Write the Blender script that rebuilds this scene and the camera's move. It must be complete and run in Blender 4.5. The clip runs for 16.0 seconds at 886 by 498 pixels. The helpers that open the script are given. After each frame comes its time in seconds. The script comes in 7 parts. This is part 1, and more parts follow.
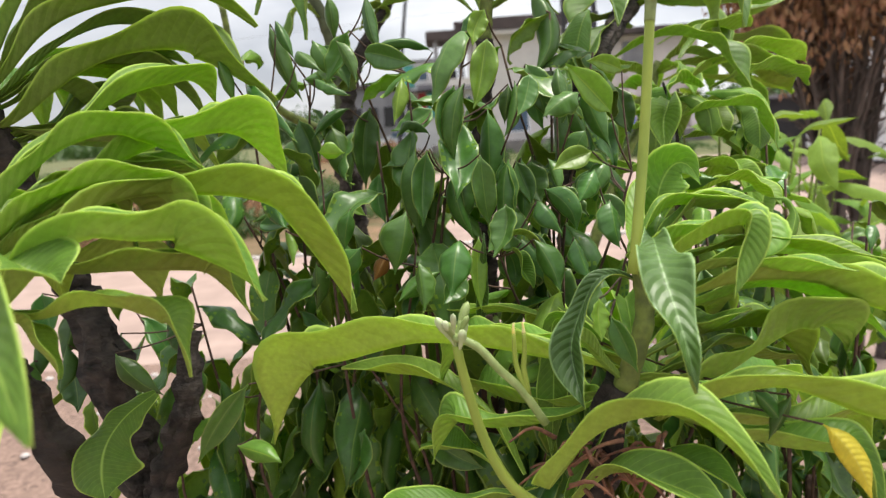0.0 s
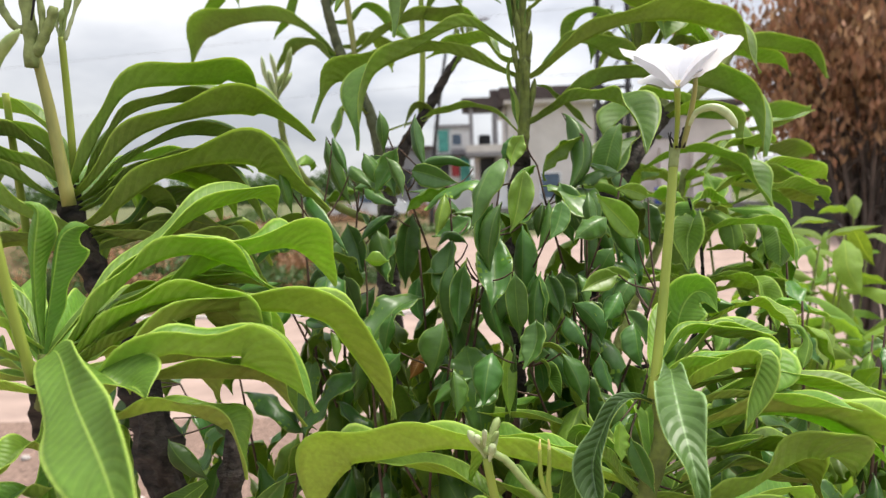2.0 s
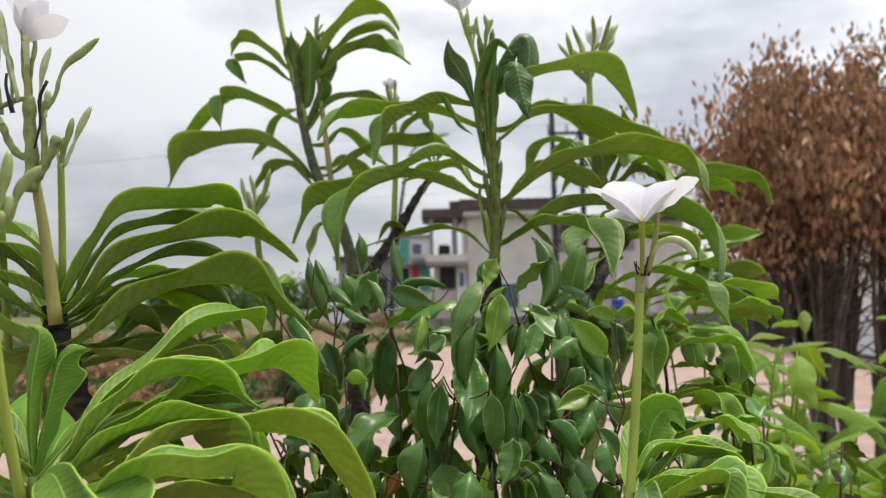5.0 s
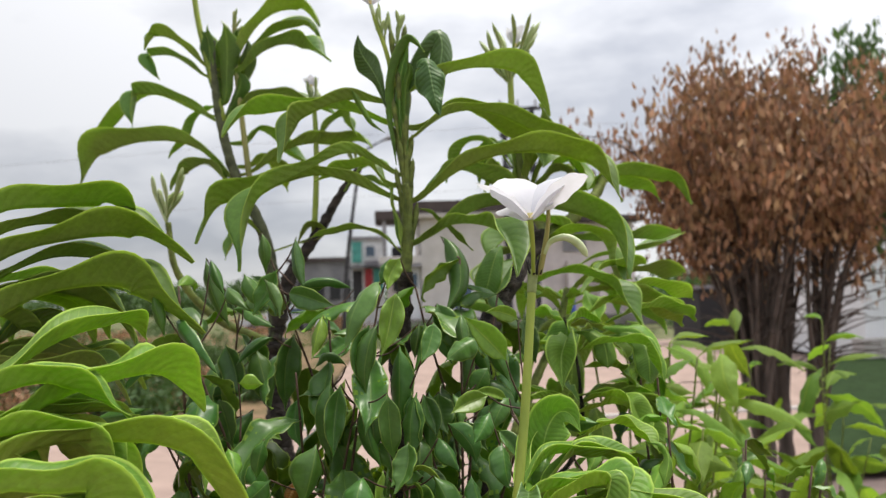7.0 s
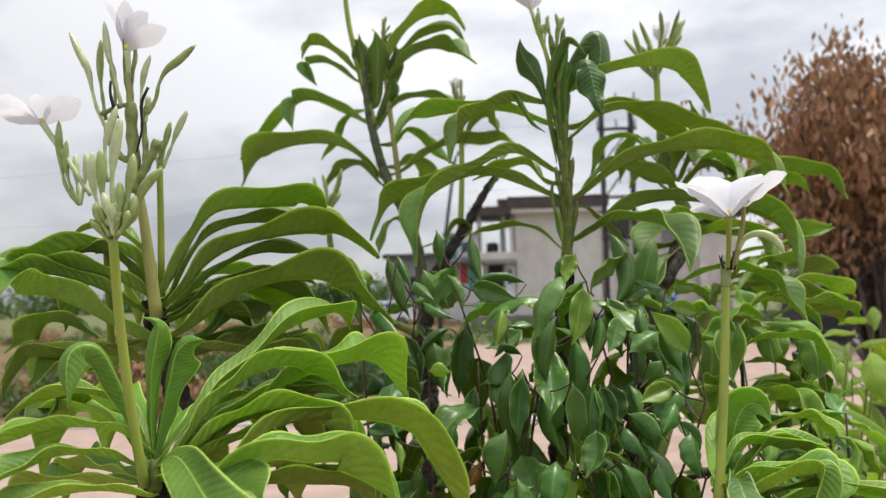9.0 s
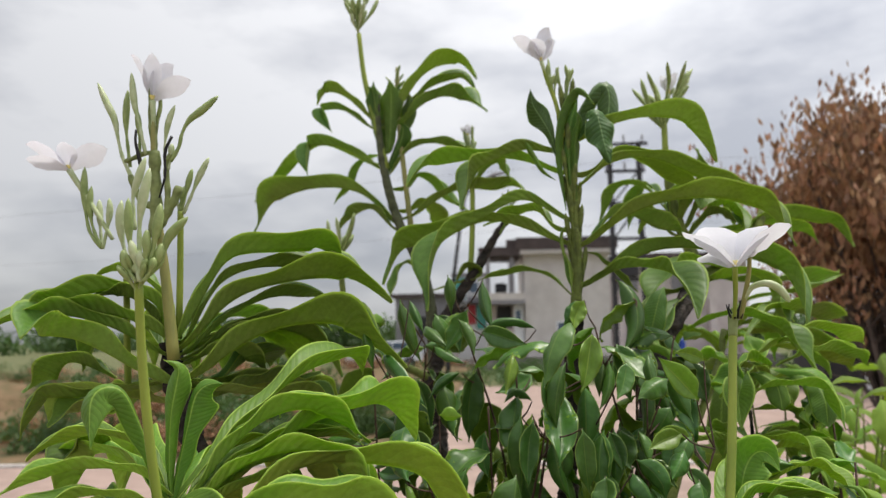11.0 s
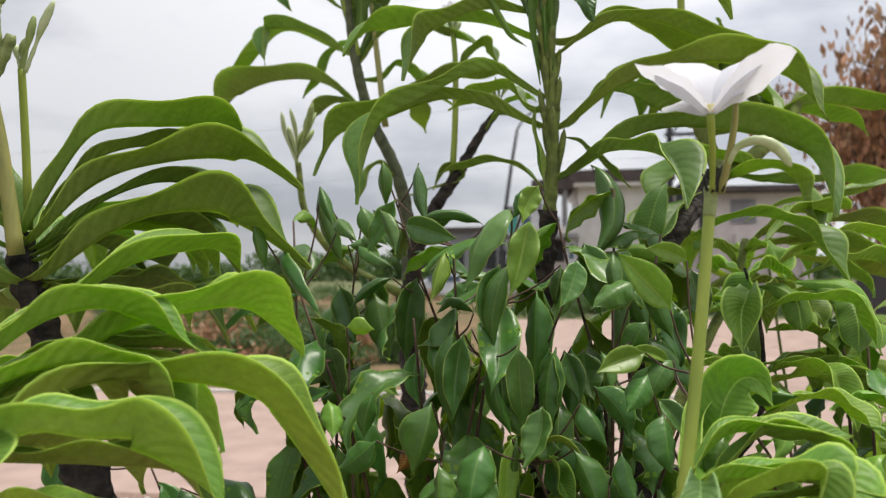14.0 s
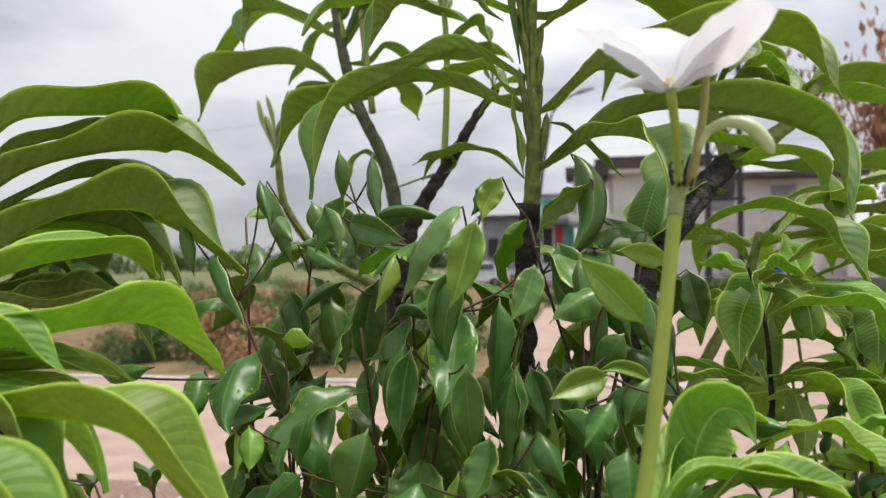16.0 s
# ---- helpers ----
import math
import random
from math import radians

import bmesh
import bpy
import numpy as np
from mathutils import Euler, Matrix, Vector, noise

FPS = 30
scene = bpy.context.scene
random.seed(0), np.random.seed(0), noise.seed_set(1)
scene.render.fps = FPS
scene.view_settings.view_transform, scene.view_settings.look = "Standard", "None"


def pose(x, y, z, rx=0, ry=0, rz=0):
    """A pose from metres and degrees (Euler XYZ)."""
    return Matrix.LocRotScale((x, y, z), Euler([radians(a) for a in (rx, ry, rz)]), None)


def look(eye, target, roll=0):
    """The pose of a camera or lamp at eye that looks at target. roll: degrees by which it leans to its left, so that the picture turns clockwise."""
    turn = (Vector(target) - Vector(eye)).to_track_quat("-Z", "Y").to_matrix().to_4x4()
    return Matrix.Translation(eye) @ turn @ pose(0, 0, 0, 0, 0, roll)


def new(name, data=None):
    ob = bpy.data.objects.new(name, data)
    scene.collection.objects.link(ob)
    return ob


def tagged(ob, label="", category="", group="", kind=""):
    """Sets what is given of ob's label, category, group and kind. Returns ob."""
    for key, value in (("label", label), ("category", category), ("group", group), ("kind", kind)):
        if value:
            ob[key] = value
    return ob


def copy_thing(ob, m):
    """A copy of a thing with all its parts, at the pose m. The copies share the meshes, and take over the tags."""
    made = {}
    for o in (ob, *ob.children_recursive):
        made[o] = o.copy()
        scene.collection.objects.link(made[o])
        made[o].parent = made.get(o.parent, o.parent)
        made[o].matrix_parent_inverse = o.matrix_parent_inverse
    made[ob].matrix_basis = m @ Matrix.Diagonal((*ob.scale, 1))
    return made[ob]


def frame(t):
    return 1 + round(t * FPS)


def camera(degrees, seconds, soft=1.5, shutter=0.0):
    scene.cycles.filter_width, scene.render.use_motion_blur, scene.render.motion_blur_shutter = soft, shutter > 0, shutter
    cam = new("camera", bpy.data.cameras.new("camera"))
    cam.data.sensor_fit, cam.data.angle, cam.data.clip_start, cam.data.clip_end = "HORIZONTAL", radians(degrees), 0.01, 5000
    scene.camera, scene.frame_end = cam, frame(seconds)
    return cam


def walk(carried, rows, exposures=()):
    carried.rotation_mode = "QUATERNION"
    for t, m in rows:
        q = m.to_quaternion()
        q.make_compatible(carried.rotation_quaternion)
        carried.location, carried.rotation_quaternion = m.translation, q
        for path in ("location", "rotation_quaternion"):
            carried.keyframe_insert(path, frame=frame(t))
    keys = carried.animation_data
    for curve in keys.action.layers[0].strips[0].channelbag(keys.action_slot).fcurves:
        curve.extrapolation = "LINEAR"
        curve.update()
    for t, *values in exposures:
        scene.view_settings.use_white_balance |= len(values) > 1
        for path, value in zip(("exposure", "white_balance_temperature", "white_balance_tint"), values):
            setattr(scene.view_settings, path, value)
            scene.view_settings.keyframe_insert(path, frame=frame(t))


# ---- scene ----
cam = camera(60.4, 16.0, soft=1.3)
cam.data.dof.use_dof, cam.data.dof.focus_distance, cam.data.dof.aperture_fstop = True, 0.60, 9.5
METRES, EYE, TILT, LEAN, TURN = 0.80, 1.4, -9.2, 4.0, 0.0
ROWS = [
    (0.0, 0.0, 0.0, 0.0, -0.0, 0.0, 0.0),
    (0.5, 0.0038, -0.0434, 0.0202, 0.44, 1.85, 0.05),
    (1.0, 0.0258, -0.0625, 0.0287, 0.92, 2.98, 0.4),
    (1.5, 0.0009, -0.0702, 0.0285, 2.34, 3.46, -2.77),
    (2.0, -0.0096, -0.0662, 0.0495, 1.99, 4.6, -2.62),
    (2.5, -0.0314, -0.0961, 0.0675, 0.3, 8.59, -2.16),
    (3.0, -0.037, -0.1192, 0.0615, -1.1, 12.84, -1.64),
    (3.5, -0.0658, -0.1147, 0.0538, 0.01, 13.05, -2.45),
    (4.0, -0.0627, -0.1048, 0.0533, -0.1, 12.64, -2.85),
    (4.2, -0.0533, -0.0993, 0.0562, -0.64, 12.56, -2.55),
    (6.3, -0.0071, -0.1321, 0.0513, -1.52, 13.66, -2.47),
    (6.5, 0.0062, -0.1148, 0.0541, -2.44, 13.32, -2.22),
    (7.0, 0.0343, -0.0891, 0.0608, -4.38, 13.18, -1.53),
    (7.5, 0.0384, -0.0747, 0.0596, -6.19, 13.14, -1.75),
    (8.0, -0.0011, -0.0748, 0.0491, -4.07, 12.9, -2.37),
    (8.5, -0.0371, -0.0868, 0.0494, -0.25, 11.86, -2.63),
    (9.0, -0.072, -0.1318, 0.0466, 2.49, 12.6, -3.0),
    (9.2, -0.0833, -0.1438, 0.0508, 3.37, 13.08, -3.3),
    (11.3, -0.0712, -0.1581, 0.0481, 2.96, 15.73, -3.65),
    (11.5, -0.0596, -0.1615, 0.0523, 3.03, 15.83, -2.93),
    (12.0, -0.0375, -0.1517, 0.0578, 2.03, 16.01, -2.72),
    (12.5, -0.0207, -0.1412, 0.0514, 0.32, 15.86, -2.54),
    (13.0, -0.0285, -0.1057, 0.0364, 0.45, 14.64, -3.51),
    (13.5, -0.0038, -0.0328, 0.0283, 3.5, 12.54, -3.49),
    (14.0, 0.057, 0.0778, 0.0526, 6.94, 10.33, -4.72),
    (14.5, 0.1125, 0.1034, 0.0669, 10.88, 9.78, -5.3),
    (15.0, 0.1168, 0.1335, 0.0687, 11.24, 9.07, -5.86),
    (15.5, 0.1133, 0.1605, 0.0761, 10.33, 8.73, -5.69),
    (16.0, 0.1198, 0.177, 0.0873, 9.58, 9.21, -4.91),
]
SKY_LOW, SKY_HIGH, SUN_POWER = 0.73, 1.85, 4.0
EXPOSURES = [(0.0, 0.42), (1.0, 0.36), (2.0, 0.38), (2.5, 0.32), (2.95, -0.21), (3.5, -0.12), (4.2, 0.0), (9.2, 0.08), (11.3, -0.15), (12.6, -0.15), (13.4, -0.05), (14.0, 0.04), (16.0, 0.12)]
walk(cam, [(t, pose(0, 0, EYE, TILT, LEAN, TURN) @ pose(METRES * x, METRES * y, METRES * z, 90 + pitch, roll, yaw)) for t, x, y, z, yaw, pitch, roll in ROWS], EXPOSURES)

# ---- world, sun ----
world = bpy.data.worlds.new("overcast_sky")
scene.world = world
world.use_nodes = True
wn, wl = world.node_tree.nodes, world.node_tree.links
wn.clear()
w_out = wn.new("ShaderNodeOutputWorld")
w_bg = wn.new("ShaderNodeBackground")
w_sky = wn.new("ShaderNodeTexSky")
w_sky.sky_type, w_sky.sun_disc = "NISHITA", False
w_sky.sun_elevation, w_sky.sun_rotation = radians(73), radians(70)
w_tc = wn.new("ShaderNodeTexCoord")
w_map = wn.new("ShaderNodeMapping")
w_map.inputs["Scale"].default_value = (1.0, 1.0, 2.6)
w_map.inputs["Location"].default_value = (0.35, 0.2, 0.1)
w_noise = wn.new("ShaderNodeTexNoise")
w_noise.inputs["Scale"].default_value, w_noise.inputs["Detail"].default_value = 2.1, 6.0
w_noise.inputs["Roughness"].default_value = 0.52
w_ramp = wn.new("ShaderNodeValToRGB")
w_ramp.color_ramp.elements[0].position, w_ramp.color_ramp.elements[0].color = 0.39, (0.575, 0.592, 0.650, 1)
w_ramp.color_ramp.elements[1].position, w_ramp.color_ramp.elements[1].color = 0.57, (1.06, 1.06, 1.08, 1)
# an overcast sky is about three times brighter overhead than at the horizon
w_sep = wn.new("ShaderNodeSeparateXYZ")
w_alt = wn.new("ShaderNodeMapRange")
w_alt.inputs["From Min"].default_value, w_alt.inputs["From Max"].default_value = 0.0, 1.0
w_alt.inputs["To Min"].default_value, w_alt.inputs["To Max"].default_value = SKY_LOW, SKY_HIGH
w_mul = wn.new("ShaderNodeVectorMath")
w_mul.operation = "SCALE"
w_dim = wn.new("ShaderNodeVectorMath")
w_dim.operation = "SCALE"
w_dim.inputs["Scale"].default_value = 0.10
# and brighter on the side of the veiled sun
w_dot = wn.new("ShaderNodeVectorMath")
w_dot.operation = "DOT_PRODUCT"
w_dot.inputs[1].default_value = (0.97, 0.22, 0.0)
w_side = wn.new("ShaderNodeMapRange")
w_side.inputs["From Min"].default_value, w_side.inputs["From Max"].default_value = -0.35, 0.65
w_side.inputs["To Min"].default_value, w_side.inputs["To Max"].default_value = 0.80, 1.16
w_both = wn.new("ShaderNodeMath")
w_both.operation = "MULTIPLY"
w_mix = wn.new("ShaderNodeMix")
w_mix.data_type = "RGBA"
w_mix.inputs[0].default_value = 0.86
wl.new(w_tc.outputs["Generated"], w_map.inputs["Vector"])
wl.new(w_map.outputs["Vector"], w_noise.inputs["Vector"])
wl.new(w_noise.outputs["Fac"], w_ramp.inputs["Fac"])
wl.new(w_tc.outputs["Generated"], w_sep.inputs["Vector"])
wl.new(w_sep.outputs["Z"], w_alt.inputs["Value"])
wl.new(w_ramp.outputs["Color"], w_mul.inputs[0])
wl.new(w_tc.outputs["Generated"], w_dot.inputs[0])
wl.new(w_dot.outputs["Value"], w_side.inputs["Value"])
wl.new(w_alt.outputs["Result"], w_both.inputs[0])
wl.new(w_side.outputs["Result"], w_both.inputs[1])
wl.new(w_both.outputs["Value"], w_mul.inputs["Scale"])
wl.new(w_sky.outputs["Color"], w_dim.inputs[0])
wl.new(w_dim.outputs["Vector"], w_mix.inputs[6])
wl.new(w_mul.outputs["Vector"], w_mix.inputs[7])
wl.new(w_mix.outputs[2], w_bg.inputs["Color"])
wl.new(w_bg.outputs["Background"], w_out.inputs["Surface"])

sun = new("sun", bpy.data.lights.new("sun", "SUN"))
sun.data.energy, sun.data.angle, sun.data.color = SUN_POWER, radians(18), (1.0, 0.94, 0.84)
sun.matrix_world = look((2.5, 1.2, 9.0), (0, 0.3, 0))

# ---- materials ----


def material(name, colour, rough=0.6, metal=0.0, low=None, scale=40.0, bump=0.15, detail=5.0, spec=0.5, vary=0.0, stretch=(1, 1, 1)):
    """A surface of one colour that wanders to a second one at two scales, with fine relief."""
    m = bpy.data.materials.new(name)
    m.use_nodes = True
    n, l = m.node_tree.nodes, m.node_tree.links
    b = n["Principled BSDF"]
    b.inputs["Roughness"].default_value, b.inputs["Metallic"].default_value = rough, metal
    b.inputs["Specular IOR Level"].default_value = spec
    tc, mp = n.new("ShaderNodeTexCoord"), n.new("ShaderNodeMapping")
    mp.inputs["Scale"].default_value = stretch
    fine, wide = n.new("ShaderNodeTexNoise"), n.new("ShaderNodeTexNoise")
    fine.inputs["Scale"].default_value, fine.inputs["Detail"].default_value = scale, detail
    wide.inputs["Scale"].default_value, wide.inputs["Detail"].default_value = scale * 0.13, 4.0
    mix, mix2 = n.new("ShaderNodeMix"), n.new("ShaderNodeMix")
    mix.data_type = mix2.data_type = "RGBA"
    low = low or tuple(0.6 * c for c in colour)
    for k, c in ((6, low), (7, colour)):
        mix.inputs[k].default_value = (*c, 1)
    mix2.inputs[7].default_value = (*(0.5 * (a + c) for a, c in zip(low, colour)), 1)
    ramp = n.new("ShaderNodeMapRange")
    ramp.inputs["From Min"].default_value, ramp.inputs["From Max"].default_value = 0.35, 0.65
    ramp2 = n.new("ShaderNodeMapRange")
    ramp2.inputs["From Min"].default_value, ramp2.inputs["From Max"].default_value = 0.45, 0.75
    ramp2.inputs["To Max"].default_value = 0.8
    bp = n.new("ShaderNodeBump")
    bp.inputs["Strength"].default_value, bp.inputs["Distance"].default_value = bump, 0.6 / scale
    l.new(tc.outputs["Object"], mp.inputs["Vector"])
    for t in (fine, wide):
        l.new(mp.outputs["Vector"], t.inputs["Vector"])
    l.new(fine.outputs["Fac"], ramp.inputs["Value"])
    l.new(ramp.outputs["Result"], mix.inputs[0])
    l.new(wide.outputs["Fac"], ramp2.inputs["Value"])
    l.new(ramp2.outputs["Result"], mix2.inputs[0])
    l.new(mix.outputs[2], mix2.inputs[6])
    colour_out = mix2.outputs[2]
    if vary:
        info, hsv, rng = n.new("ShaderNodeNewGeometry"), n.new("ShaderNodeHueSaturation"), n.new("ShaderNodeMapRange")
        rng.inputs["To Min"].default_value, rng.inputs["To Max"].default_value = 1 - vary, 1 + vary
        l.new(info.outputs["Random Per Island"], rng.inputs["Value"])
        l.new(rng.outputs["Result"], hsv.inputs["Value"])
        l.new(colour_out, hsv.inputs["Color"])
        colour_out = hsv.outputs["Color"]
    l.new(colour_out, b.inputs["Base Color"])
    l.new(fine.outputs["Fac"], bp.inputs["Height"])
    l.new(bp.outputs["Normal"], b.inputs["Normal"])
    return m


def leaf_material(name, colour, pale, glow, rough, veins, vein_mix=0.5, thin=0.35, rim=0.7, island=False, coat=0.0, relief=0.35, spec=0.4, spread=0.40, rib=0.9, hem=0.036, mottle=1.0):
    """A leaf blade: pale midrib, side veins and rim from the blade's own layout, light that shines through, blotches and relief."""
    m = bpy.data.materials.new(name)
    m.use_nodes = True
    n, l = m.node_tree.nodes, m.node_tree.links
    b, out = n["Principled BSDF"], n["Material Output"]

    def calc(op, a, c=None, clamp=False):
        k = n.new("ShaderNodeMath")
        k.operation, k.use_clamp = op, clamp
        for i, v in enumerate((a, c)):
            if v is None:
                continue
            if isinstance(v, (int, float)):
                k.inputs[i].default_value = v
            else:
                l.new(v, k.inputs[i])
        return k.outputs[0]

    uv, sep = n.new("ShaderNodeUVMap"), n.new("ShaderNodeSeparateXYZ")
    uv.uv_map = "blade"
    l.new(uv.outputs["UV"], sep.inputs["Vector"])
    across = calc("ABSOLUTE", calc("SUBTRACT", sep.outputs["X"], 0.5))
    along = sep.outputs["Y"]
    wob = n.new("ShaderNodeTexNoise")
    wob.inputs["Scale"].default_value, wob.inputs["Detail"].default_value = 60.0, 3.0
    tc = n.new("ShaderNodeTexCoord")
    l.new(tc.outputs["Object"], wob.inputs["Vector"])
    phase = calc("SUBTRACT", calc("MULTIPLY", along, float(veins)), calc("MULTIPLY", calc("POWER", across, 1.3), veins * 0.22))
    phase = calc("ADD", phase, calc("MULTIPLY", wob.outputs["Fac"], 0.35))
    saw = calc("ABSOLUTE", calc("SUBTRACT", calc("FRACT", phase), 0.5))
    line = calc("SUBTRACT", 1.0, calc("DIVIDE", saw, 0.085), True)
    mid = calc("SUBTRACT", 1.0, calc("DIVIDE", across, 0.030), True)
    edge = calc("DIVIDE", calc("SUBTRACT", across, 0.5 - hem), hem * 0.6, True)
    pattern = calc("MAXIMUM", calc("MULTIPLY", line, vein_mix), calc("MAXIMUM", calc("MULTIPLY", mid, rib), calc("MULTIPLY", edge, rim)))
    blot = n.new("ShaderNodeTexNoise")
    blot.inputs["Scale"].default_value, blot.inputs["Detail"].default_value = 22.0, 5.0
    l.new(tc.outputs["Object"], blot.inputs["Vector"])
    hsv = n.new("ShaderNodeHueSaturation")
    hsv.inputs["Color"].default_value = (*colour, 1)
    rnd = n.new("ShaderNodeNewGeometry").outputs["Random Per Island"] if island else n.new("ShaderNodeObjectInfo").outputs["Random"]
    grain = n.new("ShaderNodeTexNoise")
    grain.inputs["Scale"].default_value, grain.inputs["Detail"].default_value = 240.0, 4.0
    l.new(tc.outputs["Object"], grain.inputs["Vector"])
    value = calc("ADD", calc("ADD", calc("MULTIPLY", rnd, spread), 1.0 - 0.25 * mottle - 0.5 * spread), calc("MULTIPLY", blot.outputs["Fac"], 0.5 * mottle))
    l.new(calc("MULTIPLY", value, calc("ADD", calc("MULTIPLY", grain.outputs["Fac"], 0.5 * mottle), 1.0 - 0.25 * mottle)), hsv.inputs["Value"])
    l.new(calc("ADD", calc("MULTIPLY", calc("FRACT", calc("MULTIPLY", rnd, 7.31)), 0.03), 0.485), hsv.inputs["Hue"])
    mix = n.new("ShaderNodeMix")
    mix.data_type = "RGBA"
    mix.inputs[7].default_value = (*pale, 1)
    l.new(pattern, mix.inputs[0])
    l.new(hsv.outputs["Color"], mix.inputs[6])
    l.new(mix.outputs[2], b.inputs["Base Color"])
    b.inputs["Roughness"].default_value = rough
    b.inputs["Specular IOR Level"].default_value = spec
    b.inputs["Coat Weight"].default_value, b.inputs["Coat Roughness"].default_value = coat, 0.25
    bp = n.new("ShaderNodeBump")
    bp.inputs["Strength"].default_value, bp.inputs["Distance"].default_value = relief, 0.0016
    soft = calc("SUBTRACT", 1.0, calc("DIVIDE", saw, 0.45), True)
    l.new(calc("ADD", calc("MULTIPLY", soft, -0.6), calc("MULTIPLY", blot.outputs["Fac"], 0.7)), bp.inputs["Height"])
    l.new(bp.outputs["Normal"], b.inputs["Normal"])
    tr, tint, add = n.new("ShaderNodeBsdfTranslucent"), n.new("ShaderNodeMix"), n.new("ShaderNodeMixShader")
    tint.data_type, tint.blend_type = "RGBA", "MULTIPLY"
    tint.inputs[0].default_value = 1.0
    tint.inputs[7].default_value = (*glow, 1)
    l.new(mix.outputs[2], tint.inputs[6])
    l.new(tint.outputs[2], tr.inputs["Color"])
    l.new(bp.outputs["Normal"], tr.inputs["Normal"])
    add.inputs[0].default_value = thin
    l.new(b.outputs["BSDF"], add.inputs[1])
    l.new(tr.outputs["BSDF"], add.inputs[2])
    l.new(add.outputs["Shader"], out.inputs["Surface"])
    return m


# Two greens of one hue: paler on four shoots, darker on the others.
PALE_GREEN = leaf_material("pale_plumeria_blade", (0.156, 0.28, 0.042), (0.420, 0.560, 0.126), (1.75, 1.9, 0.5), 0.44, 28, 0.22, 0.40, 1.0, relief=0.24, spec=0.3, hem=0.05)
PALE_UNDER = leaf_material("pale_plumeria_underside", (0.33, 0.43, 0.08), (0.441, 0.560, 0.126), (1.35, 1.45, 0.5), 0.5, 20, 0.12, 0.40, 1.0, relief=0.7, spec=0.25, hem=0.045)
DARK_GREEN = leaf_material("dark_plumeria_blade", (0.12, 0.214, 0.042), (0.326, 0.440, 0.109), (1.9, 2.0, 0.6), 0.46, 20, 0.11, 0.42, 1.0, relief=0.25, spec=0.38, hem=0.05)
DARK_UNDER = leaf_material("dark_plumeria_underside", (0.24, 0.32, 0.072), (0.357, 0.440, 0.092), (1.55, 1.6, 0.5), 0.5, 20, 0.12, 0.42, 1.0, relief=0.6, spec=0.25, hem=0.045)
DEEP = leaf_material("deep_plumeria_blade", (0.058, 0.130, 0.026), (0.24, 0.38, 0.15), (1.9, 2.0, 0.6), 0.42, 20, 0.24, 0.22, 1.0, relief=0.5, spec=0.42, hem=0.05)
FICUS = leaf_material("ficus_blade", (0.058, 0.146, 0.021), (0.273, 0.380, 0.084), (2.4, 2.2, 0.4), 0.36, 9, 0.03, 0.18, 0.58, relief=0.10, spec=0.48, spread=0.55, rib=0.35, hem=0.045)
FICUS_UNDER = leaf_material("ficus_underside", (0.15, 0.262, 0.028), (0.294, 0.380, 0.076), (1.9, 1.8, 0.5), 0.55, 9, 0.06, 0.24, 0.8, relief=0.08, spec=0.2, spread=0.5, rib=0.5, hem=0.045)
FICUS_MASS = leaf_material("ficus_mass_blade", (0.058, 0.112, 0.014), (0.252, 0.360, 0.076), (2.4, 2.2, 0.5), 0.38, 9, 0.04, 0.28, 0.8, island=True, relief=0.08, spec=0.32, spread=0.7, rib=0.3, hem=0.05)
YOUNG = leaf_material("young_blade", (0.185, 0.335, 0.045), (0.357, 0.480, 0.067), (1.7, 1.6, 0.5), 0.34, 9, 0.08, 0.38, 0.4, relief=0.06)
YELLOW = leaf_material("yellow_blade", (0.58, 0.47, 0.045), (0.65, 0.58, 0.12), (1.3, 1.2, 0.8), 0.5, 14, 0.2, 0.3, 0.2)
ORANGE = leaf_material("withered_blade", (0.24, 0.10, 0.02), (0.42, 0.26, 0.08), (1.3, 1.1, 0.8), 0.55, 14, 0.2, 0.25, 0.2)
SAPLING = leaf_material("sapling_blade", (0.14, 0.245, 0.042), (0.273, 0.370, 0.067), (1.7, 1.6, 0.6), 0.58, 9, 0.10, 0.40, 0.3, relief=0.12, spec=0.18, spread=0.6)
DRY = leaf_material("dry_blade", (0.29, 0.172, 0.098), (0.26, 0.17, 0.10), (1.5, 1.2, 0.9), 0.75, 6, 0.1, 0.16, 0.1, island=True, spread=1.15)
FAR_GREEN = leaf_material("far_blade", (0.055, 0.105, 0.030), (0.12, 0.2, 0.06), (1.6, 1.6, 0.8), 0.5, 6, 0.1, 0.25, 0.1, island=True)
PETAL = leaf_material("white_petal", (0.72, 0.72, 0.77), (0.84, 0.84, 0.86), (1.05, 1.05, 1.06), 0.5, 9, 0.0, 0.42, 0.0, relief=0.0, spread=0.06, rib=0.0, mottle=0.2)
THROAT = material("yellow_throat", (0.80, 0.66, 0.12), 0.5, low=(0.75, 0.68, 0.35), scale=200)
BUD = material("pale_bud", (0.31, 0.38, 0.14), 0.45, low=(0.20, 0.27, 0.08), scale=120, bump=0.1)
PALE_BUD = material("cream_bud", (0.50, 0.55, 0.34), 0.45, low=(0.34, 0.42, 0.19), scale=120, bump=0.1)
KNOB = "jointed"
KNOB_SKIN = material("jointed_green_skin", (0.25, 0.30, 0.11), 0.5, low=(0.14, 0.17, 0.06), scale=110, bump=0.35, spec=0.25)
DRY_HUSK = material("dry_husk", (0.30, 0.13, 0.07), 0.8, low=(0.10, 0.045, 0.03), scale=150, bump=0.5)
STALK = material("green_stalk", (0.31, 0.37, 0.065), 0.45, low=(0.20, 0.27, 0.045), scale=70, bump=0.12, spec=0.25, stretch=(1, 1, 0.25))
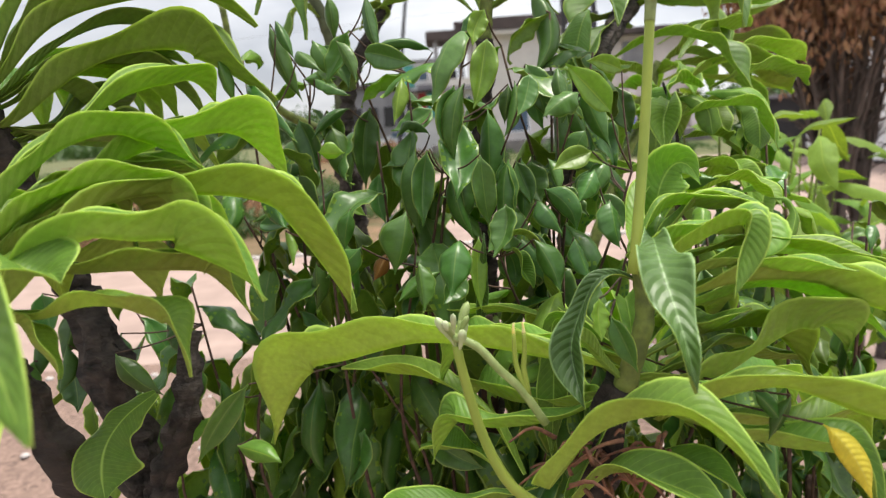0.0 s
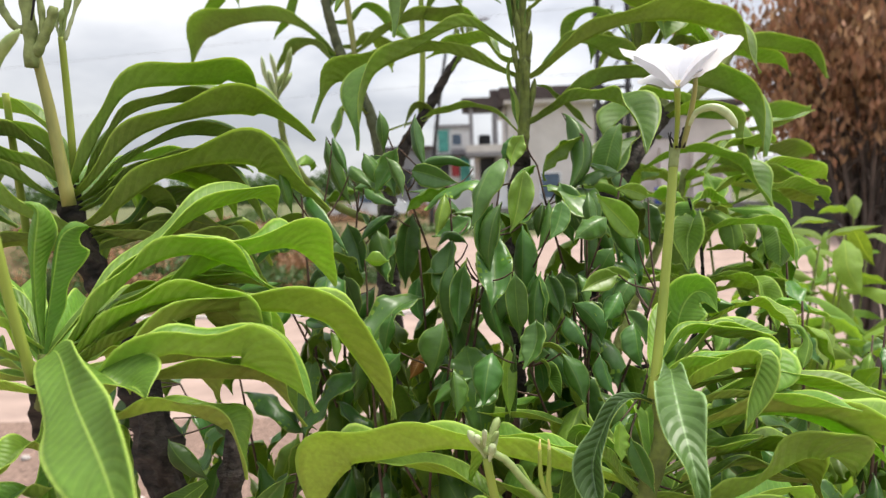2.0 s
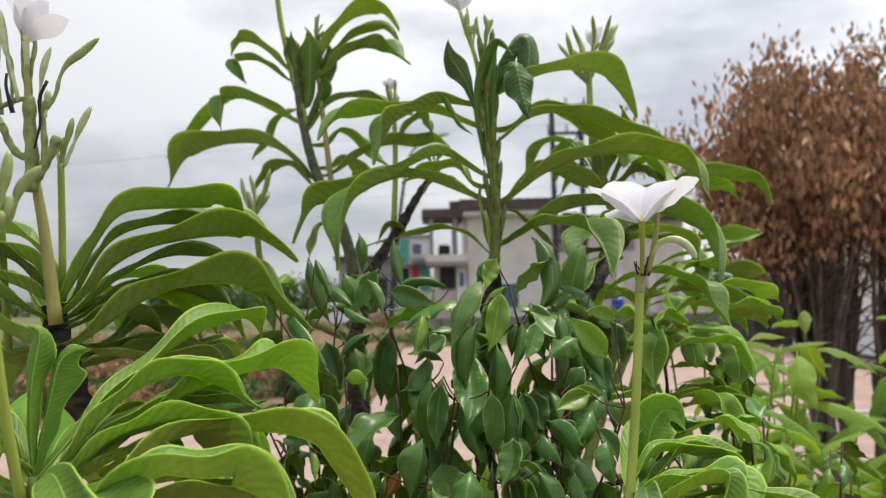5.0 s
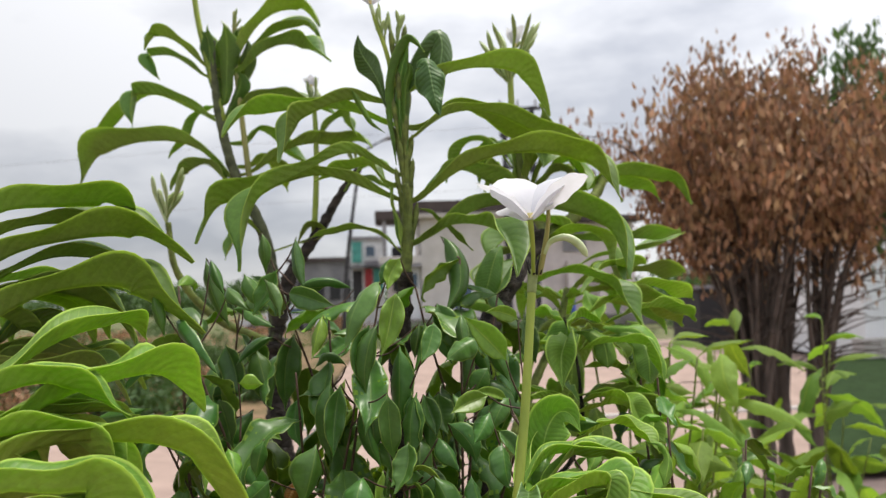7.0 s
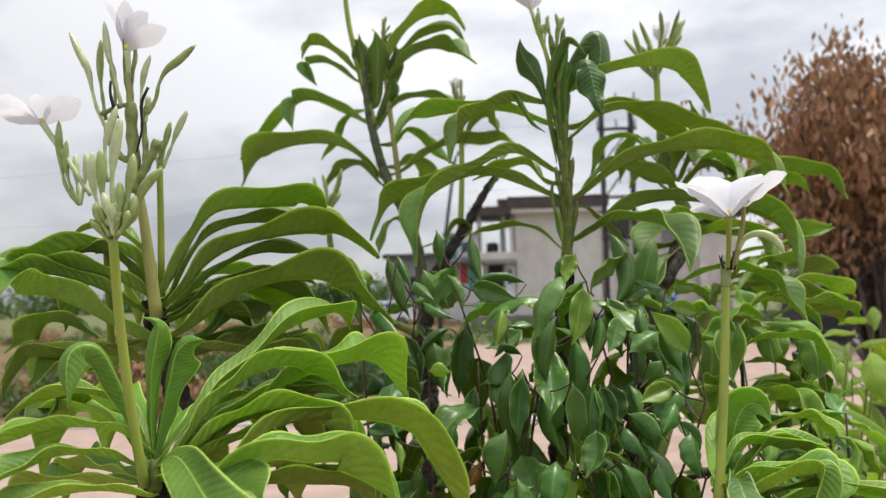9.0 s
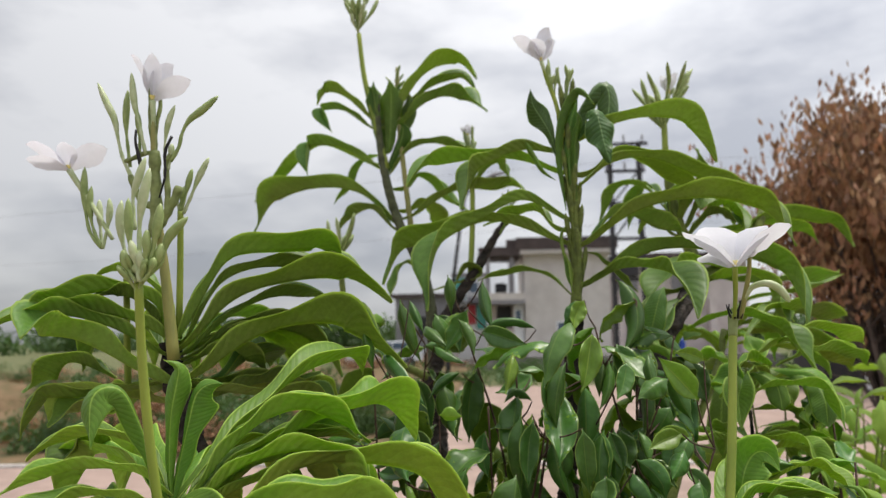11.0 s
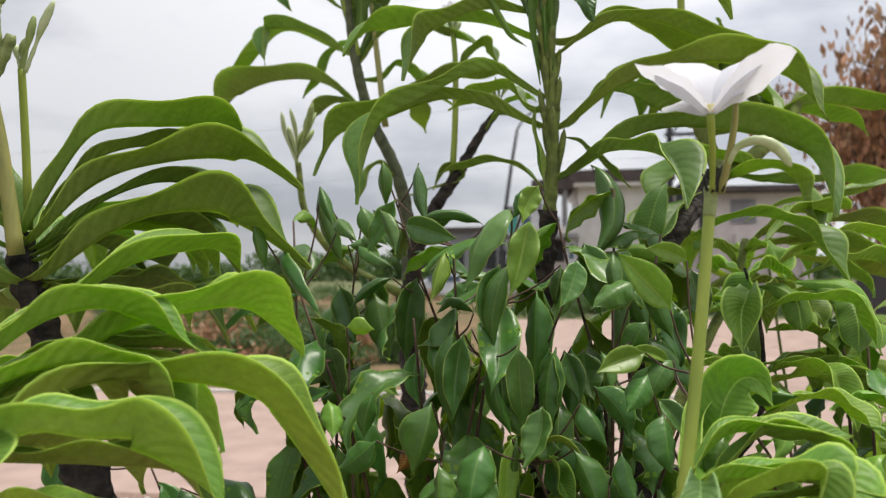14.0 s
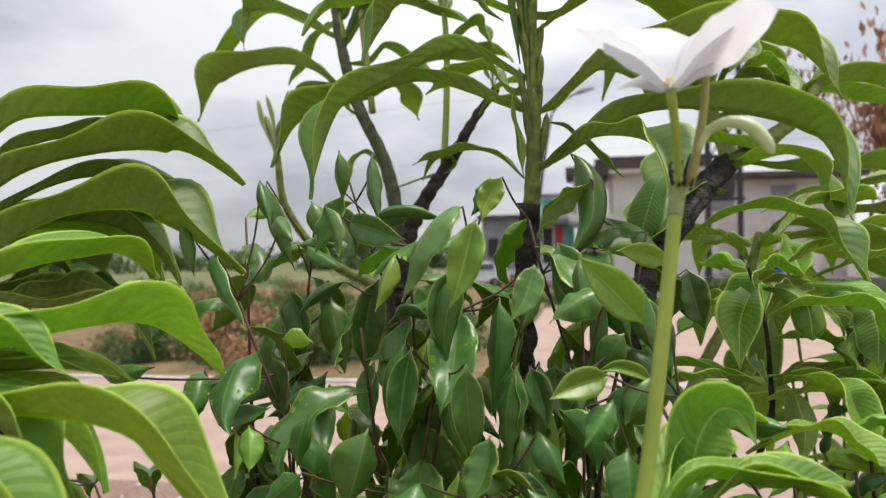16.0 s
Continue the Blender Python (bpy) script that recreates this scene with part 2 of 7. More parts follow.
OLD_STALK = material("ageing_stalk", (0.34, 0.31, 0.09), 0.5, low=(0.20, 0.21, 0.06), scale=80, bump=0.2, stretch=(1, 1, 0.3))
GREY_STEM = material("ageing_grey_stem", (0.125, 0.135, 0.075), 0.75, low=(0.060, 0.068, 0.040), scale=90, bump=0.6, spec=0.15)
GREEN_STEM = material("green_stem", (0.200, 0.245, 0.058), 0.6, low=(0.095, 0.115, 0.036), scale=90, bump=0.4, spec=0.2)
BARK = material("plumeria_bark", (0.062, 0.048, 0.040), 0.95, low=(0.007, 0.006, 0.005), scale=60, bump=1.0, stretch=(1, 1, 1.8))
TWIG = material("ficus_twig", (0.120, 0.068, 0.045), 0.8, low=(0.045, 0.026, 0.018), scale=120, bump=0.4)
DEAD_WOOD = material("dead_wood", (0.13, 0.105, 0.092), 0.9, low=(0.05, 0.04, 0.035), scale=30, bump=0.6, stretch=(1, 1, 0.2))
BLACK = material("black_withered_bloom", (0.012, 0.010, 0.010), 0.8, scale=200)
ROAD = material("pink_concrete", (0.345, 0.258, 0.222), 0.9, low=(0.255, 0.19, 0.165), scale=3.0, bump=0.1, spec=0.08)
SOIL = material("dry_soil", (0.20, 0.13, 0.08), 0.95, low=(0.085, 0.08, 0.04), scale=2.2, bump=0.5, spec=0.08)
VERGE = material("dusty_verge", (0.15, 0.155, 0.075), 0.95, low=(0.085, 0.095, 0.05), scale=3.0, bump=0.6, spec=0.08)
LAWN = material("lawn_turf", (0.024, 0.046, 0.015), 0.9, low=(0.014, 0.028, 0.009), scale=8.0, bump=0.7, spec=0.08)
KERB = material("kerb_stone", (0.50, 0.47, 0.45), 0.9, low=(0.36, 0.33, 0.31), scale=12, bump=0.2, spec=0.08)
BED = material("bed_gravel", (0.27, 0.185, 0.15), 0.95, low=(0.12, 0.085, 0.07), scale=38, bump=0.9, spec=0.08)
PLASTER = material("pale_plaster", (0.66, 0.62, 0.60), 0.9, low=(0.56, 0.52, 0.50), scale=1.5, bump=0.1)
PINK_PLASTER = material("dusty_pink_plaster", (0.70, 0.62, 0.60), 0.9, low=(0.58, 0.51, 0.50), scale=1.8, bump=0.1)
DARK_STONE = material("grey_plinth_stone", (0.22, 0.20, 0.20), 0.9, low=(0.12, 0.11, 0.11), scale=2.5, bump=0.3)
GREY_WALL = material("grey_plaster", (0.30, 0.29, 0.31), 0.9, low=(0.22, 0.21, 0.23), scale=1.2, bump=0.1)
ROOF_EDGE = material("dark_roof_edge", (0.10, 0.075, 0.072), 0.85, low=(0.06, 0.045, 0.045), scale=2.0)
WHITE_WALL = material("white_wall", (0.78, 0.79, 0.81), 0.8, low=(0.68, 0.69, 0.71), scale=1.2)
# Near-black of the tank and hut; on openings it paints the shade inside.
DARK_AND_SHADE = material("dark_coat_and_shade", (0.035, 0.034, 0.038), 0.7, scale=2)
GLASS = material("window_glass", (0.10, 0.15, 0.22), 0.12, scale=2, bump=0.0)
TEAL = material("teal_sign_paint", (0.10, 0.42, 0.36), 0.6, scale=4)
RED = material("red_shutter_paint", (0.55, 0.06, 0.07), 0.6, scale=4)
BLUE = material("blue_plastic", (0.03, 0.08, 0.45), 0.4, scale=6)
STEEL = material("weathered_steel", (0.060, 0.058, 0.062), 0.6, 0.4, low=(0.030, 0.028, 0.032), scale=12)
CAR_PAINT = material("white_car_paint", (0.72, 0.76, 0.80), 0.25, scale=1.0, bump=0.0)
TYRE = material("tyre_rubber", (0.02, 0.02, 0.02), 0.9, scale=30)

# ---- mesh helpers ----
FACE = (0.0, -1.0, 0.25)


def finish(name, me, mat, parent=None, label="", smooth=True):
    me.materials.append(mat)
    if smooth:
        me.shade_smooth()
    ob = new(name, me)
    if parent:
        ob.parent = parent
    return tagged(ob, label)


def part(name, bm, mat, parent=None, label="", smooth=False):
    me = bpy.data.meshes.new(name)
    bmesh.ops.recalc_face_normals(bm, faces=bm.faces)
    bm.to_mesh(me)
    bm.free()
    return finish(name, me, mat, parent, label, smooth)


def thing(name, label, category, group="", kind="", at=(0, 0, 0)):
    ob = new(name)
    ob.empty_display_size = 0.05
    ob.location = at
    return tagged(ob, label, category, group, kind)


def spline(pts, count):
    """count points along a smooth curve through pts, evenly spaced by length."""
    p = [Vector(v) for v in pts]
    p = [2 * p[0] - p[1]] + p + [2 * p[-1] - p[-2]]
    fine = []
    for i in range(1, len(p) - 2):
        a, b, c, d = p[i - 1 : i + 3]
        for k in range(12):
            t = k / 12
            fine.append(0.5 * (2 * b + (c - a) * t + (2 * a - 5 * b + 4 * c - d) * t * t + (3 * b - a - 3 * c + d) * t**3))
    fine.append(p[-2])
    run = [0.0]
    for a, b in zip(fine, fine[1:]):
        run.append(run[-1] + (b - a).length)
    want = np.linspace(0, run[-1], count)
    arr = np.array([v[:] for v in fine])
    return [Vector((np.interp(w, run, arr[:, 0]), np.interp(w, run, arr[:, 1]), np.interp(w, run, arr[:, 2]))) for w in want]


def tangents(path):
    return [(path[min(i + 1, len(path) - 1)] - path[max(i - 1, 0)]).normalized() for i in range(len(path))]


def carried_frames(path, up):
    """Tangent, side and up along a path; the up is nearest to the given one where the path lies most across it, and is carried on from there."""
    tan, up = tangents(path), Vector(up).normalized()
    start = max(range(len(path)), key=lambda i: tan[i].cross(up).length)
    ups = [None] * len(path)
    ups[start] = (up - tan[start] * up.dot(tan[start])).normalized()
    for rng, back in ((range(start + 1, len(path)), -1), (range(start - 1, -1, -1), 1)):
        for i in rng:
            u = ups[i + back]
            ups[i] = (u - tan[i] * u.dot(tan[i])).normalized()
    return [(t, t.cross(u), u) for t, u in zip(tan, ups)]


def tube_into(verts, faces, path, radii, sides=8, rough=0.0):
    frames, base, n = carried_frames(path, (0.31, 0.2, 0.93)), len(verts), len(path)
    for i, (c, (t, s, u)) in enumerate(zip(path, frames)):
        for k in range(sides):
            a = 2 * math.pi * k / sides
            r = radii[i] * (1 + rough * noise.noise(c * 60 + Vector((k * 1.7, 0, 0))))
            verts.append(c + (s * math.cos(a) + u * math.sin(a)) * r)
    for i in range(n - 1):
        for k in range(sides):
            a, b = base + i * sides + k, base + i * sides + (k + 1) % sides
            faces.append((a, b, b + sides, a + sides))
    faces.append(tuple(base + k for k in reversed(range(sides))))
    faces.append(tuple(base + (n - 1) * sides + k for k in range(sides)))


def tube(name, pts, r0, r1, mat, parent=None, label="", count=16, sides=10, rough=0.0, swell=None):
    path = spline(pts, count)
    radii = [r0 + (r1 - r0) * i / (count - 1) for i in range(count)]
    if swell:
        radii = [r * s for r, s in zip(radii, np.interp(np.linspace(0, 1, count), *swell))]
    verts, faces = [], []
    tube_into(verts, faces, path, radii, sides, rough)
    me = bpy.data.meshes.new(name)
    me.from_pydata([v[:] for v in verts], [], faces)
    return finish(name, me, mat, parent, label)


FIDDLE = ((0, 0.05, 0.14, 0.28, 0.42, 0.54, 0.64, 0.71, 0.77, 0.83, 0.885, 0.945, 1), (0.12, 0.17, 0.30, 0.42, 0.50, 0.64, 0.86, 1.0, 0.96, 0.74, 0.46, 0.18, 0.0))
HANGING = ((0, 0.12, 0.3, 0.45, 0.55, 0.62, 0.72, 0.82, 0.92, 1), (0.12, 0.2, 0.36, 0.70, 0.96, 1.0, 0.78, 0.50, 0.24, 0.0))
STRAP = ((0, 0.05, 0.16, 0.3, 0.5, 0.7, 0.8, 0.88, 0.94, 1), (0.10, 0.16, 0.42, 0.68, 0.88, 1.0, 0.95, 0.72, 0.36, 0.0))
OVATE = ((0, 0.06, 0.10, 0.18, 0.28, 0.40, 0.53, 0.66, 0.76, 0.84, 0.91, 1), (0.05, 0.06, 0.26, 0.66, 0.91, 1.0, 0.97, 0.83, 0.60, 0.34, 0.14, 0.0))
LANCE = ((0, 0.08, 0.2, 0.4, 0.55, 0.75, 0.9, 1), (0.06, 0.12, 0.55, 0.95, 1.0, 0.72, 0.28, 0.0))
PETAL_SHAPE = ((0, 0.15, 0.35, 0.55, 0.75, 0.9, 0.96, 1), (0.16, 0.42, 0.82, 1.0, 0.88, 0.48, 0.25, 0.03))


def blade_mesh(name, pts, half, fold, roll=0.0, up=(0, 0, 1), shape=FIDDLE, rows=24, cols=5, wave=0.06, seed=0, trough=False, thick=0.0, twist=0.0):
    """A leaf blade along a curve: half is its greatest half width, fold how far its sides hang from the level (or, as a trough,
    stand up from the keel, with the rims along the curve), in degrees. roll turns it about the curve, twist its far end besides. thick: the gap between its upper and lower skin."""
    path = spline(pts, rows + 1)
    for _ in range(2 if rows > 20 else 0):
        path = path[:1] + [(a + 2 * b + c) / 4 for a, b, c in zip(path, path[1:], path[2:])] + path[-1:]
    frames = carried_frames(path, up)
    rnd = random.Random(seed)
    ph, fr = rnd.uniform(0, 6.3), rnd.uniform(2.2, 4.0)
    uneven = rnd.uniform(0.9, 1.1)
    twist += rnd.uniform(-10, 10) if trough else 0.0
    flip = -1.0 if trough else 1.0
    fine = np.interp(np.linspace(-0.06, 1.06, 113), *shape)
    widths = np.interp(np.linspace(0, 1, rows + 1), np.linspace(-0.06, 1.06, 113), np.convolve(np.pad(fine, 4, "edge"), np.hanning(11)[1:-1] / np.hanning(11).sum(), "valid"))
    widths[-1] = 0.0
    top, under, faces, uvs = [], [], [], []
    for i, (c, (t, s, u)) in enumerate(zip(path, frames)):
        v = i / rows
        w = half * float(widths[i])
        ease = min(1.0, max(0.0, (v - 0.45) / 0.4))
        turn = radians(roll + twist * ease * ease * (3 - 2 * ease))
        s, u = s * math.cos(turn) + u * math.sin(turn), u * math.cos(turn) - s * math.sin(turn)
        lower = u * (w * math.sin(radians(fold) * 0.9)) if trough else Vector((0, 0, 0))
        for k in range(-cols, cols + 1):
            a = k / cols
            phi = radians(fold) * ((1.05 - 0.28 * abs(a)) if trough else (0.62 + 0.45 * abs(a))) * flip
            d = w * abs(a) * (uneven if a > 0 else 2 - uneven)
            ripple = wave * half * a * a * math.sin(fr * 2 * math.pi * v + ph + (1.3 if a > 0 else 0))
            side = 1 if a > 0 else -1
            p = c - lower + s * (side * d * math.cos(phi)) - u * (d * math.sin(phi) - ripple * min(1.0, 4 * v))
            top.append(p)
            nrm = u * math.cos(phi) + s * (math.sin(phi) * side if k else 0.0)
            under.append(p - nrm * thick)
            uvs.append((0.5 + 0.5 * a, v))
    n = 2 * cols + 1
    for i in range(rows):
        for k in range(n - 1):
            a = i * n + k
            faces.append((a, a + 1, a + n + 1, a + n))
    count, skins = len(top), len(faces)
    if thick:
        faces += [tuple(count + q for q in reversed(f)) for f in faces[:skins]]
        for i in range(rows):
            for k, rev in ((0, False), (n - 1, True)):
                q = (i * n + k, (i + 1) * n + k, count + (i + 1) * n + k, count + i * n + k)
                faces.append(tuple(reversed(q)) if rev else q)
        uvs = uvs * 2
    me = bpy.data.meshes.new(name)
    me.from_pydata([v[:] for v in (top + under if thick else top)], [], faces)
    layer = me.uv_layers.new(name="blade")
    loops = np.empty(len(me.loops), dtype=np.int32)
    me.loops.foreach_get("vertex_index", loops)
    layer.data.foreach_set("uv", np.array(uvs, dtype=np.float32)[loops].ravel())
    if thick:
        me.polygons.foreach_set("material_index", np.array([0] * skins + [1] * (len(faces) - skins), dtype=np.int32))
    return me


leaf_count = 0
PALE_SHOOTS = []


def leaf(branch, pts, half, fold, roll=0.0, up=(0, 0, 1), shape=FIDDLE, label="", wave=0.10, deep=False):
    """A frangipani leaf: darker skin above, paler below."""
    global leaf_count
    leaf_count += 1
    twist = 0.0
    if up is not FACE and not roll:
        side = 1 if pts[-1][0] > pts[0][0] else -1
        roll, twist = 11.0 * side, -19.0 * side
    me = blade_mesh("leaf", pts, half, fold, roll, up, shape, rows=34, seed=leaf_count, wave=wave, trough=up is not FACE, thick=0.0006, twist=twist)
    pale_leaf = branch in PALE_SHOOTS
    ob = finish("leaf", me, DEEP if deep else PALE_GREEN if pale_leaf else DARK_GREEN, branch, label)
    me.materials.append(PALE_UNDER if pale_leaf and not deep else DARK_UNDER)
    return ob


BLADES = {"dark": FICUS, "young": YOUNG, "yellow": YELLOW, "orange": ORANGE}
ficus_roots = []


def ficus_leaf(branch, base, tip, half, look_of, belly=None):
    """A drooping leaf with a drip tip: it bows out from its stalk and hangs, its glossy face outward. belly: how far its middle stands aside."""
    global leaf_count
    leaf_count += 1
    rnd = random.Random(leaf_count * 7 + 3)
    a, b = Vector(base), Vector(tip)
    run = b - a
    face = Vector((rnd.uniform(-0.4, 0.4), -1, rnd.uniform(0.0, 0.5)))
    out = (face - run * (face.dot(run) / run.length_squared)).normalized()
    bow = run.length * rnd.uniform(0.06, 0.18)
    side = run.cross(out).normalized() * (run.length * rnd.uniform(-0.07, 0.07) if belly is None else belly)
    pts = [a, a + run * 0.10 + out * bow * 0.6 + side * 0.35, a + run * 0.34 + out * bow + side * 0.9, a + run * 0.66 + out * bow * 0.75 + side, a + run * 0.88 + out * bow * 0.15 + side * 0.4, b]
    cup = rnd.random() < 0.35
    me = blade_mesh("leaf", pts, half * 1.08, rnd.uniform(20, 52), rnd.uniform(-24, 24), out, OVATE, rows=16, cols=4, wave=rnd.uniform(0.03, 0.16), seed=leaf_count, trough=cup, thick=0.0004)
    ficus_roots.append((a, look_of))
    tags = {"young": "pale yellow-green young leaf", "yellow": "yellowing old leaf", "orange": "withered orange leaf"}
    ob = finish("leaf", me, BLADES[look_of], branch, tags.get(look_of, ""))
    me.materials.append(FICUS_UNDER if look_of == "dark" else BLADES[look_of])
    return ob


def bud(parent, base, tip, r, mat=None, bend=0.0, name="bud"):
    """A furled bud: a thin stalk that swells towards a blunt point."""
    a, b = Vector(base), Vector(tip)
    mid = (a + b) / 2 + Vector((bend, 0, abs(bend) * 0.4))
    swell = ((0, 0.3, 0.45, 0.6, 0.8, 0.93, 1), (0.42, 0.45, 0.62, 0.95, 1.0, 0.7, 0.1))
    return tube(name, [a, mid, b], r, r, mat or BUD, parent, count=12, sides=8, swell=swell)


def flower(parent, throat, petals, half, stalk_from=None, tube_r=0.0022, name="flower", label="white five-petalled flower with a yellow throat", lean=0.9):
    """A flower: petals are tips as offsets from the throat."""
    c = Vector(throat)
    root = Vector(stalk_from) if stalk_from else c - Vector((0, 0, 0.02))
    core = tube(name, [root, (root + c) / 2 + Vector((0.0008, 0, 0)), c], tube_r * 0.9, tube_r * 1.4, STALK if half > 0.02 else PALE_BUD, parent, label, count=10, sides=8)
    heart = tube("throat", [c + Vector((0, 0, 0.001)), c + Vector((0, 0, 0.003)), c + Vector((0, 0, 0.005))], tube_r * 0.9, tube_r * 1.5, THROAT, core, "yellow throat", count=5, sides=10)
    for k, off in enumerate(petals):
        o = Vector(off)
        flat = Vector((o.x, o.y, 0))
        pts = [c, c + flat * 0.3 + Vector((0, 0, o.z * 0.52)), c + flat * 0.7 + Vector((0, 0, o.z * 0.88)), c + o]
        up = Vector((-flat.x, -flat.y, 0.05)).normalized() + Vector((0, lean, 0))
        me = blade_mesh("petal", pts, half, 4, 12, up, PETAL_SHAPE, rows=14, cols=5, wave=0.03, seed=k + 5)
        finish("petal", me, PETAL, core)
    return core


def club(parent, pts, r, mat=None):
    """A knobbly stalklet that swells into a long furled bud, or, with KNOB, a jointed fleshy branchlet."""
    if mat == KNOB:
        return tube("branchlet", pts, r, r, KNOB_SKIN, parent, "fleshy jointed branchlet", count=22, sides=9, swell=((0, 0.12, 0.25, 0.36, 0.5, 0.62, 0.75, 0.88, 1), (0.9, 1.1, 0.85, 1.08, 0.82, 1.02, 0.8, 1.05, 0.75)))
    pale = mat or (BUD, PALE_BUD)[len(parent.children) % 2]
    return tube("bud", pts, r, r, pale, parent, count=20, sides=9, swell=((0, 0.1, 0.18, 0.28, 0.36, 0.46, 0.56, 0.7, 0.85, 0.95, 1), (0.55, 0.66, 0.45, 0.62, 0.42, 0.5, 0.88, 1.15, 1.0, 0.6, 0.08)))


def spray(parent, root, top, count, reach, seed, size=0.004, pale=0.3, spread=0.5):
    """A cluster of furled buds round the top of a stalk."""
    rnd = random.Random(seed)
    root, top = Vector(root), Vector(top)
    axis = top - root
    for i in range(count):
        f = rnd.uniform(0.15, 1.0)
        a = root + axis * f * 0.7
        ang = i * 2.4 + rnd.uniform(-0.4, 0.4)
        out = Vector((math.cos(ang), math.sin(ang), 0)) * spread * rnd.uniform(0.4, 1.1)
        d = (out + Vector((0, 0, 1))).normalized() * reach * rnd.uniform(0.45, 1.0)
        bud(parent, a, a + d, size * rnd.uniform(0.7, 1.1), PALE_BUD if rnd.random() < pale else BUD, bend=rnd.uniform(-1, 1) * reach * 0.07)


def box_into(bm, lo, hi, bevel=0.0):
    m = Matrix.Translation([(a + b) / 2 for a, b in zip(lo, hi)]) @ Matrix.Diagonal([*(b - a for a, b in zip(lo, hi)), 1])
    made = bmesh.ops.create_cube(bm, size=1, matrix=m)
    if bevel:
        edges = list({e for v in made["verts"] for e in v.link_edges})
        bmesh.ops.bevel(bm, geom=edges, offset=bevel, segments=2, affect="EDGES")


def block(name, lo, hi, mat, parent=None, label="", bevel=0.0):
    bm = bmesh.new()
    box_into(bm, lo, hi, bevel)
    return part(name, bm, mat, parent, label)


# ---- ground ----
def sheet(name, x0, x1, y0, y1, z, mat, label, category, relief=0.0, cells=40):
    xs, ys = np.linspace(x0, x1, cells), np.linspace(y0, y1, cells)
    verts = [(x, y, z + relief * noise.noise(Vector((x * 0.6, y * 0.6, 3.1)))) for y in ys for x in xs]
    faces = [(j * cells + i, j * cells + i + 1, (j + 1) * cells + i + 1, (j + 1) * cells + i) for j in range(cells - 1) for i in range(cells - 1)]
    me = bpy.data.meshes.new(name)
    me.from_pydata(verts, [], faces)
    return tagged(finish(name, me, mat), label, category, kind="structure")


sheet("ground", -2500, 2500, -300, 4500, -0.12, VERGE, "dusty green-brown open ground reaching the horizon", "ground", 0.0, 20)
sheet("pavement", -14, 14, -6, 8.8, 0.0, ROAD, "pinkish dusty concrete pavement round the planting bed", "pavement", 0.0, 30)
block("road", (-1.0, 8.95, -0.30), (30, 24, -0.08), ROAD).data.update()
tagged(bpy.data.objects["road"], "pinkish dusty concrete road beyond the kerb", "road", kind="structure")
block("kerb", (-14, 8.8, -0.25), (14, 8.95, 0.03), KERB, bevel=0.015)
tagged(bpy.data.objects["kerb"], "pale weathered kerb stones along the road", "kerb", kind="structure")
sheet("field", -40, -1.0, 8.95, 40, -0.03, SOIL, "dry reddish-brown bare soil beside the road", "field", 0.12, 60)
sheet("planting_bed", -3.4, 1.65, 0.25, 4.7, 0.02, BED, "gravelly reddish-brown soil of the planting bed", "bed", 0.02, 60)


def quad_sheet(name, corners, z, mat, label, category, cells=24):
    a, b, c, d = (Vector(v) for v in corners)
    verts = []
    for j in range(cells):
        for i in range(cells):
            u, v = i / (cells - 1), j / (cells - 1)
            p = (a * (1 - u) + b * u) * (1 - v) + (d * (1 - u) + c * u) * v
            verts.append((p.x, p.y, z + 0.015 * noise.noise(Vector((p.x, p.y, 0)))))
    faces = [(j * cells + i, j * cells + i + 1, (j + 1) * cells + i + 1, (j + 1) * cells + i) for j in range(cells - 1) for i in range(cells - 1)]
    me = bpy.data.meshes.new(name)
    me.from_pydata(verts, [], faces)
    return tagged(finish(name, me, mat), label, category, kind="structure")


quad_sheet("lawn", [(3.2, 5.5), (12, 5.5), (18, 14.1), (8.2, 14.1)], 0.06, LAWN, "short dark green lawn before the white wall", "lawn")


def pebbles(count, seed):
    """Small pale stones strewn over the bed."""
    rnd = random.Random(seed)
    verts, faces = [], []
    for k in range(count):
        c = Vector((rnd.uniform(-3.2, 1.5), rnd.uniform(0.4, 4.6), 0.022))
        r = rnd.uniform(0.008, 0.026)
        a0, n = rnd.uniform(0, 6.3), len(verts)
        for ring, (h, w) in enumerate(((0.0, 0.9), (0.5, 1.0), (0.95, 0.55))):
            for j in range(6):
                a = a0 + j * math.pi / 3
                verts.append(c + Vector((math.cos(a) * r * w * rnd.uniform(0.8, 1.3), math.sin(a) * r * w * rnd.uniform(0.8, 1.2), r * h * 0.8)))
        for ring in (0, 1):
            for j in range(6):
                q = n + ring * 6
                faces.append((q + j, q + (j + 1) % 6, q + 6 + (j + 1) % 6, q + 6 + j))
        faces.append(tuple(n + 12 + j for j in range(6)))
    me = bpy.data.meshes.new("pebbles")
    me.from_pydata([v[:] for v in verts], [], faces)
    return tagged(finish("pebbles", me, KERB), "pale pebbles strewn over the soil of the bed", "stones", kind="stuff")


pebbles(420, 31)

# ---- far buildings ----
def window(parent, x0, x1, y, z0, z1, name="window"):
    w = block(name, (x0, y - 0.05, z0), (x1, y + 0.02, z1), GLASS, parent)
    for lo, hi in (((x0 - 0.08, z0 - 0.08), (x1 + 0.08, z0)), ((x0 - 0.08, z1), (x1 + 0.08, z1 + 0.08)), ((x0 - 0.08, z0), (x0, z1)), ((x1, z0), (x1 + 0.08, z1))):
        block("frame", (lo[0], y - 0.09, lo[1]), (hi[0], y + 0.02, hi[1]), WHITE_WALL, w)
    return w


